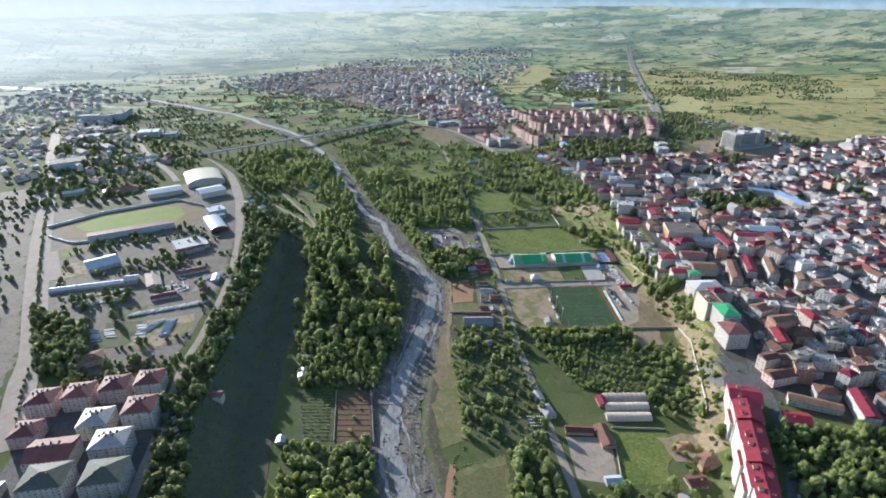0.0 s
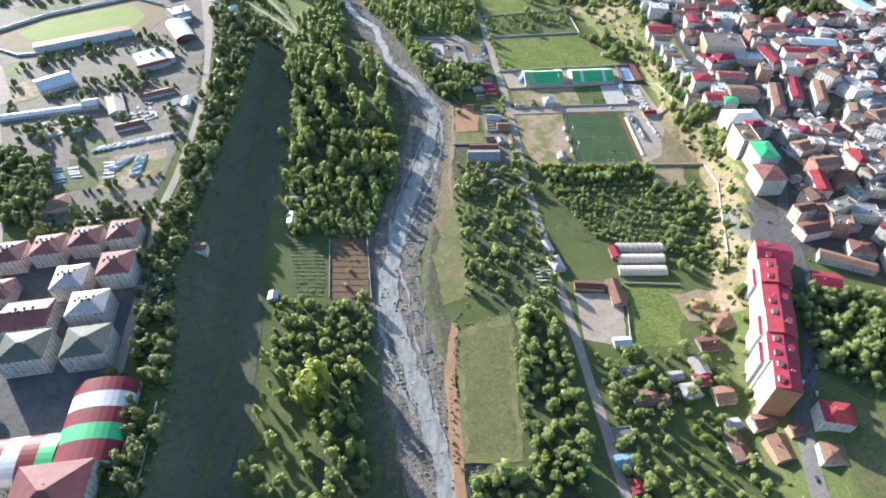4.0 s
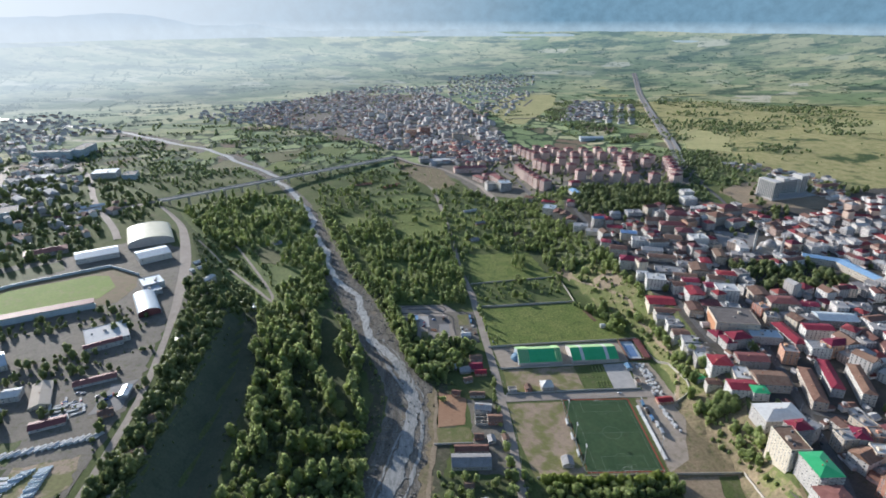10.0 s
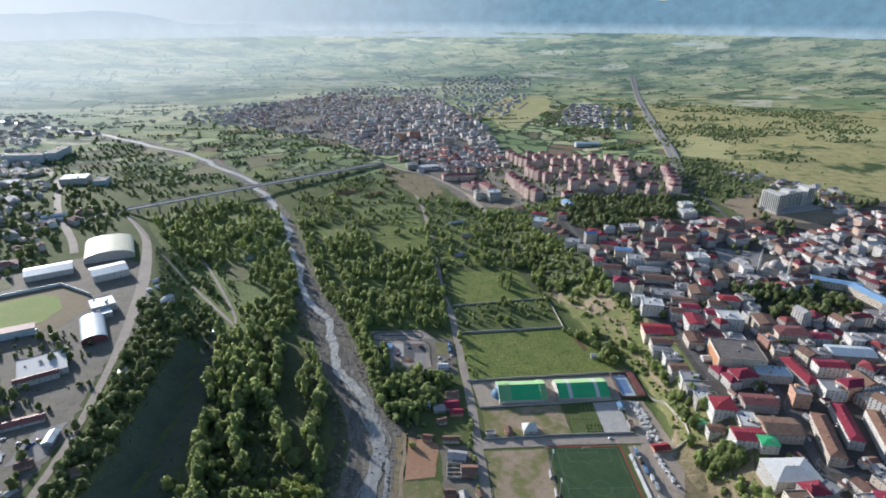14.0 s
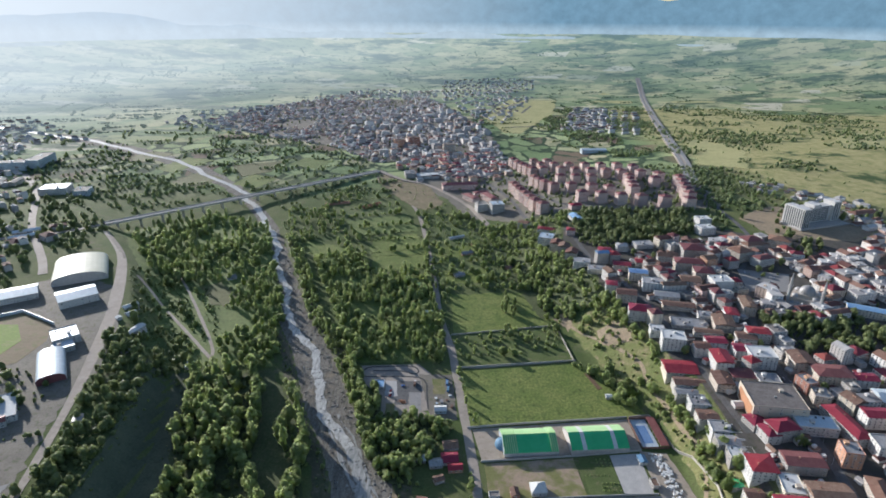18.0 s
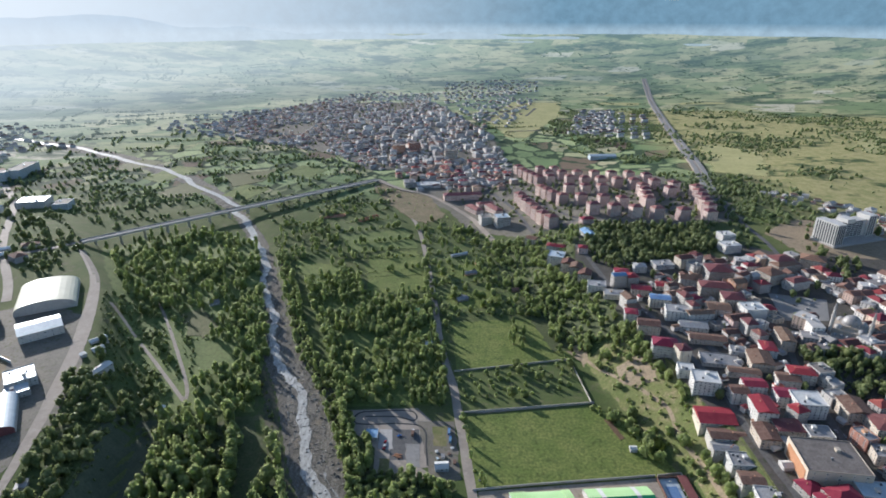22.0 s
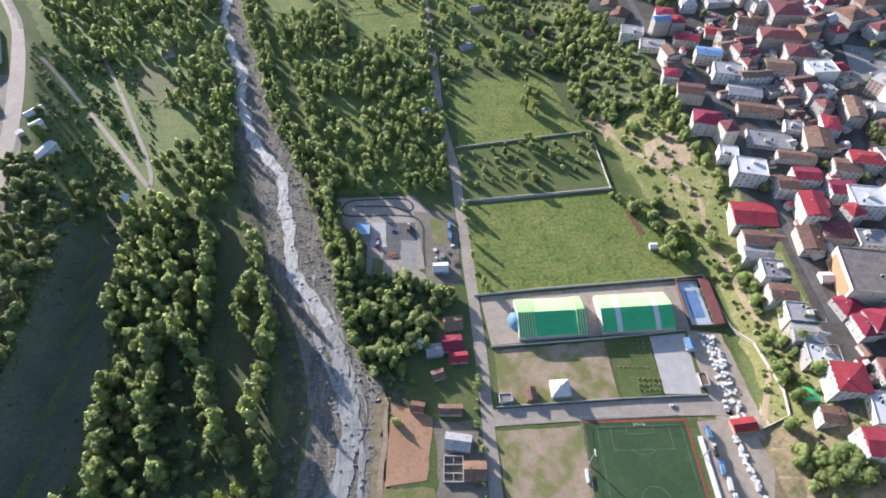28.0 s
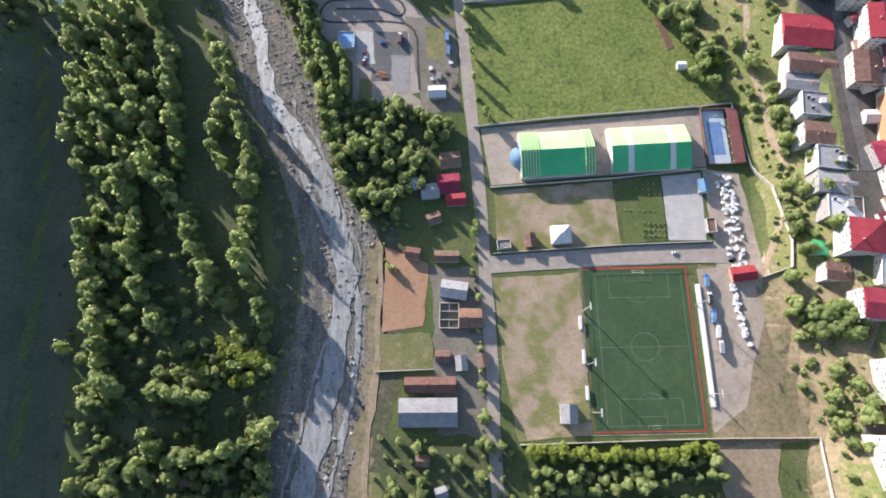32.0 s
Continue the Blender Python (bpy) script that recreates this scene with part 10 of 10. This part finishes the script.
# pale stone blocks stacked in the yard beside the pitch
STONES = []
for k in range(5):
    srng = random.Random(k)
    bm = bmesh.new()
    a, b, c = srng.uniform(0.8, 1.5), srng.uniform(0.6, 1.1), srng.uniform(0.5, 1.0)
    box(bm, -a, a, -b, b, -0.1, c * 2)
    for v in bm.verts:
        v.co += Vector((srng.uniform(-0.15, 0.15), srng.uniform(-0.15, 0.15), srng.uniform(-0.1, 0.1)))
    me = bpy.data.meshes.new("block")
    bmesh.ops.recalc_face_normals(bm, faces=bm.faces)
    bm.to_mesh(me), bm.free()
    me.materials.append(M_MARBLE)
    STONES.append(me)
for i in range(120):
    if i < 80:
        u = cr.random()
        x, y = 96 + 12 * cr.random() + u * 3, 72 - u * 70
    else:
        u = cr.random()
        x, y = 97 + 3 * cr.random() + u * 6, -8 - u * 42
    ob = new("stone_block", cr.choice(STONES))
    ob.matrix_basis = pose(x, y, float(height(x, y)) + 0.2, 0, 0, cr.uniform(0, 180))
    tagged(ob, "pale cut stone block standing in a yard", "stone block", "stone blocks")

# clutter of the yard beside the practice track
heap = thing("timber_stack", -144, 149, 4, "stack of orange-painted boards on dark asphalt", "stack")
hr = random.Random(15)
for k in range(14):
    bm = bmesh.new()
    box(bm, -2.6, 2.6, -0.28, 0.28, 0, 0.22)
    ob = part("board", bm, M_ORANGE, heap)
    ob.matrix_basis = pose(hr.uniform(-2.5, 2.5), -3 + k * 0.46, 0.2 + 0.24 * (k % 4), hr.uniform(-6, 6), hr.uniform(-5, 5), hr.uniform(-25, 25))
loader = thing("wheel_loader", -157, 160, 80, "red wheel loader standing in a yard", "loader")
for nm, b, m in (("body", (-2.6, 1.0, -1.1, 1.1, 0.8, 2.0), M_REDROOF), ("cab", (-0.8, 0.8, -0.8, 0.8, 2.0, 3.3), M_GLASS), ("cab_roof", (-0.95, 0.95, -0.95, 0.95, 3.3, 3.45), M_WHITE), ("lift_arm", (1.0, 3.4, -0.35, 0.35, 0.9, 1.3), M_REDROOF), ("bucket", (3.4, 4.4, -1.3, 1.3, 0.35, 1.3), M_METAL)):
    bm = bmesh.new()
    box(bm, *b)
    part(nm, bm, m, loader)
for i in (-1.9, 1.4):
    for j in (-1.15, 1.15):
        put("wheel", CAR_WHEEL, loader, pose(i, j, 0.75) @ Matrix.Scale(2.2, 4))
for x, y, a, w, d, h, m, words in ((-101, 148, 5, 3.4, 5.0, 2.4, M_GREYROOF, "grey steel store box in a yard"), (-107, 155, 12, 2.6, 3.0, 1.4, M_WHITE, "white crate in a yard"), (-92, 160, 20, 3.0, 2.2, 1.2, M_WHITE, "pale crate beside the lane"), (-95, 152, -10, 2.2, 2.4, 1.0, M_RUST, "rusty crate in a yard"), (-90, 141, 0, 2.4, 5.0, 1.6, M_RUST, "rusty crate beside the lane"), (-106, 146, 30, 2.0, 2.6, 1.2, M_PALEBLUE, "pale blue crate in a yard")):
    t = thing("crate", x, y, a, words, "crate", "crates in the yard")
    bm = bmesh.new()
    box(bm, -w / 2, w / 2, -d / 2, d / 2, 0, h)
    part("body", bm, m, t)
    bm = bmesh.new()
    box(bm, -w / 2 - 0.1, w / 2 + 0.1, -d / 2 - 0.1, d / 2 + 0.1, h, h + 0.12)
    part("lid", bm, m, t)

# stacks of pipes and beams in the depot
PIPE = None
bm = bmesh.new()
bmesh.ops.create_cone(bm, cap_ends=True, segments=8, radius1=0.55, radius2=0.55, depth=11, matrix=pose(0, 0, 0, 0, 90, 0))
PIPE = bpy.data.meshes.new("pipe")
bm.to_mesh(PIPE), bm.free()
PIPE.materials.append(M_PALEBLUE)
bm = bmesh.new()
box(bm, -5.5, 5.5, -0.5, 0.5, -0.5, 0.5)
BEAM = bpy.data.meshes.new("beam")
bm.to_mesh(BEAM), bm.free()
BEAM.materials.append(M_MARBLE)
for i in range(34):
    if i < 17:
        x, y, a, me = -524 + i * 4.7, -117 + i * 1.9, 62, BEAM
    elif i < 25:
        x, y, a, me = -492 + (i - 17) * 1.2, -154 + (i - 17) * 3.2, 22, PIPE
    else:
        x, y, a, me = -466 + (i - 25) * -0.6, -160 + (i - 25) * 4.0, 24, PIPE
    t = thing("pipe_stack" if me is PIPE else "beam_stack", x, y, a, "stack of pale blue pipes in a depot" if me is PIPE else "stack of pale concrete beams in a depot", "stack", "stacks in the depot")
    for k, (dy, dz) in enumerate(((-1.2, 0.6), (0, 0.6), (1.2, 0.6), (-0.6, 1.65), (0.6, 1.65))[:cr.randint(3, 5)]):
        put("pipe" if me is PIPE else "beam", me, t, pose(0, dy, dz + 0.2))
for (ax, ay), (bx, by), n, me in (((-612, -72), (-566, -54), 10, BEAM), ((-600, -94), (-556, -78), 9, BEAM), ((-552, -150), (-536, -172), 6, PIPE), ((-534, -150), (-524, -164), 4, BEAM), ((-500, -140), (-488, -172), 6, BEAM)):
    for k in range(n):
        x, y = ax + (bx - ax) * k / (n - 1) + cr.uniform(-0.6, 0.6), ay + (by - ay) * k / (n - 1) + cr.uniform(-0.6, 0.6)
        t = thing("pipe_stack" if me is PIPE else "beam_stack", x, y, (62 if ay > -100 else 10) + cr.uniform(-5, 5), "stack of pale blue pipes in a depot" if me is PIPE else "stack of pale concrete beams in a depot", "stack", "stacks in the depot")
        for dy, dz in ((-1.1, 0.6), (0.1, 0.6), (1.2, 0.6), (-0.4, 1.65))[:cr.randint(2, 4)]:
            put("pipe" if me is PIPE else "beam", me, t, pose(0, dy, dz + 0.1))
for i in range(12):
    car(cr.uniform(-510, -460), cr.uniform(-45, -22), cr.choice((30, 120)), cr.choice(tints))

for i in range(24):
    x, y = cr.uniform(-530, -472), cr.uniform(-64, -34)
    if inside(((-528, -38), (-500, -26), (-472, -44), (-480, -62), (-515, -58)), x, y) and all(math.hypot(x - a, y - b) > c * 0.7 for a, b, c in OCC):
        t = thing("beam_stack", x, y, cr.choice((30, 120)), "loose pile of pale concrete beams in a depot", "stack", "stacks in the depot")
        for dy in (-0.7, 0.5):
            put("beam", BEAM, t, pose(0, dy, 0.7, 0, 0, cr.uniform(-8, 8)))

# white wrapped bales in rows beside the lane
BALE = bpy.data.meshes.new("bale")
bm = bmesh.new()
bmesh.ops.create_cone(bm, cap_ends=True, segments=10, radius1=0.9, radius2=0.85, depth=1.3, matrix=pose(0, 0, 0.65))
bm.to_mesh(BALE), bm.free()
BALE.materials.append(M_WHITE)
for i in range(7):
    for j in range(8):
        x, y = -66 + i * 2.3 + j * 0.6, -268 - j * 4.4
        if j == 4 or (i > 4 and j > 5):
            continue
        ob = new("wrapped_bale", BALE)
        ob.matrix_basis = pose(x, y, float(height(x, y)), 0, 0, cr.uniform(0, 90))
        tagged(ob, "white wrapped round bale standing on grass", "bale", "wrapped bales")


# lamp posts along the lane and town street
for k in range(16):
    car((-392, -384)[k % 2] + (k // 2) * 0.6, -340 + (k // 2) * 5.6, 96, cr.choice(tints))
for k in range(14):
    car(-512 + k * 6.2 + cr.uniform(-0.6, 0.6), -246 + k * 2.6, 110, cr.choice(tints))


def lamp_post(x, y, turn):
    t = thing("street_lamp", x, y, turn, "grey steel street lamp with a bent arm", "street lamp", "street lamps")
    bm = bmesh.new()
    bmesh.ops.create_cone(bm, cap_ends=True, segments=6, radius1=0.14, radius2=0.08, depth=8.5, matrix=pose(0, 0, 4.0))
    part("post", bm, M_METAL, t)
    bm = bmesh.new()
    box(bm, -0.06, 1.6, -0.06, 0.06, 8.1, 8.25)
    part("arm", bm, M_METAL, t)
    bm = bmesh.new()
    box(bm, 1.3, 2.0, -0.16, 0.16, 7.98, 8.12)
    part("lamp_head", bm, M_WHITE, t)


for p in smooth_line(LANE[2:13], 38)[::1]:
    lamp_post(p.x + 4.6, p.y, 180)
for p in smooth_line(STREETS[0], 45):
    lamp_post(p.x - 4.2, p.y, 0)

# small shelters and sheds in gardens
for x, y, w, d, c, wl in ((-75, 478, 8, 6, M_GREYROOF, M_PLASTER), (-104, 262, 7, 6, M_TILE, M_PLASTER), (-150, 420, 9, 7, M_GREYROOF, M_PLASTER), (-45, 600, 9, 7, M_TILE, M_BRICK), (-20, 540, 7, 6, M_RUST, M_PLASTER), (-108, -122, 8, 6, M_RUST, M_PLASTER), (-96, -140, 7, 6, M_GREYROOF, M_PLASTER), (-70, -60, 6, 8, M_RUST, M_PLASTER), (-280, -120, 10, 6, M_GREYROOF, M_PLASTER), (-250, -135, 12, 6, M_RUST, M_PLASTER), (-96, -58, 9, 7, M_RUST, M_BRICK), (-84, -62, 7, 9, M_GREYROOF, M_PLASTER)):
    building("garden_shed", x, y, w, d, 1, cr.uniform(-12, 20), "gable", wl, c, "small weathered garden shed among trees", "shed", "garden sheds", extras=False, step=5, storey=2.4)


def river_stones():
    """Boulders and cobbles strewn over the gravel, too many to count."""
    sr = random.Random(61)
    line = smooth_line(RIVER[1:17], 4.0)
    vs, fs, k = [], [], 0
    for _ in range(3600):
        i = sr.randrange(1, len(line) - 1)
        p, d = line[i], (line[i + 1] - line[i - 1]).normalized()
        wide = float(np.interp(p.y, (-560, -50, 60, 200, 400), (26, 25, 23, 21, 18)))
        off = sr.uniform(-1, 1) * wide
        r = sr.uniform(0.3, 0.7) if sr.random() < 0.85 else sr.uniform(0.7, 1.5)
        v = ICO1[0] * np.array([r * sr.uniform(0.7, 1.2), r * sr.uniform(0.7, 1.2), r * 0.7])
        v = v * np.array([1 + sr.uniform(-0.25, 0.25) for _ in range(len(v))])[:, None] + np.array([p.x - d.y * off, p.y + d.x * off, float(height(p.x, p.y)) - 1.2])
        vs.append(v), fs.append(ICO1[1] + k)
        k += len(v)
    m = mat("river stones", (0.20, 0.19, 0.175), (0.30, 0.285, 0.26), big=0.1, fine=2, vary=0.4, island=True)
    tagged(new("river_stones", mesh_from("river_stones", np.concatenate(vs).tolist(), np.concatenate(fs).tolist(), m)), "grey boulders and cobbles strewn over the river gravel", "stones", kind="stuff")


river_stones()


# the row of low houses at the edge of the terrace, with bushes below them
for x, y, w, d, f, key in ((156, 88, 26, 15, 2, "gTP"), (160, 70, 25, 16, 2, "fGW"), (158, 53, 24, 14, 2, "gGP"), (160, 36, 22, 15, 2, "fWP"), (152, -5, 14, 11, 2, "gTP"), (147, 12, 9, 9, 1, "hVP")):
    cover, roof_words = COVERS[key[1]]
    render, tint = RENDERS[key[2]]
    building("town_house", x, y, w, d, f, -6, SHAPES[key[0]], render, cover, f"{tint} town house of {('one storey', 'two storeys')[f - 1]} with a {roof_words}", "house", "town houses", faces="SW", step=5.0, pitch=0.2, seed=x + y, joined=True)
edge = Wood()
er = random.Random(77)
for poly, n, gap, mix in ((((138, 90), (146, 60), (146, 20), (138, 22), (132, 60)), 26, 5.0, ("bush", "fruit", "broad")), (((128, -28), (150, -26), (160, -36), (156, -46), (134, -44)), 26, 4.2, ("broad", "fruit", "broad")), (((146, -66), (158, -66), (160, -96), (152, -106), (144, -92)), 22, 4.6, ("broad", "fruit", "bush")), (((118, 110), (140, 104), (144, 130), (124, 150)), 16, 5.0, ("bush", "fruit", "broad"))):
    for x, y in spots(poly, n, gap, 91):
        edge.add(er.choice(mix), x, y, er.uniform(0.55, 0.9), er)
for x, y in line_spots(((-90, -456), (-138, -456), (-141, -400), (-139, -346)), 4.6, 1.6, 92):
    edge.add("bush", x, y, er.uniform(0.5, 0.9), er)
edge.done("slope_bushes", "bushes and small trees below the edge houses")
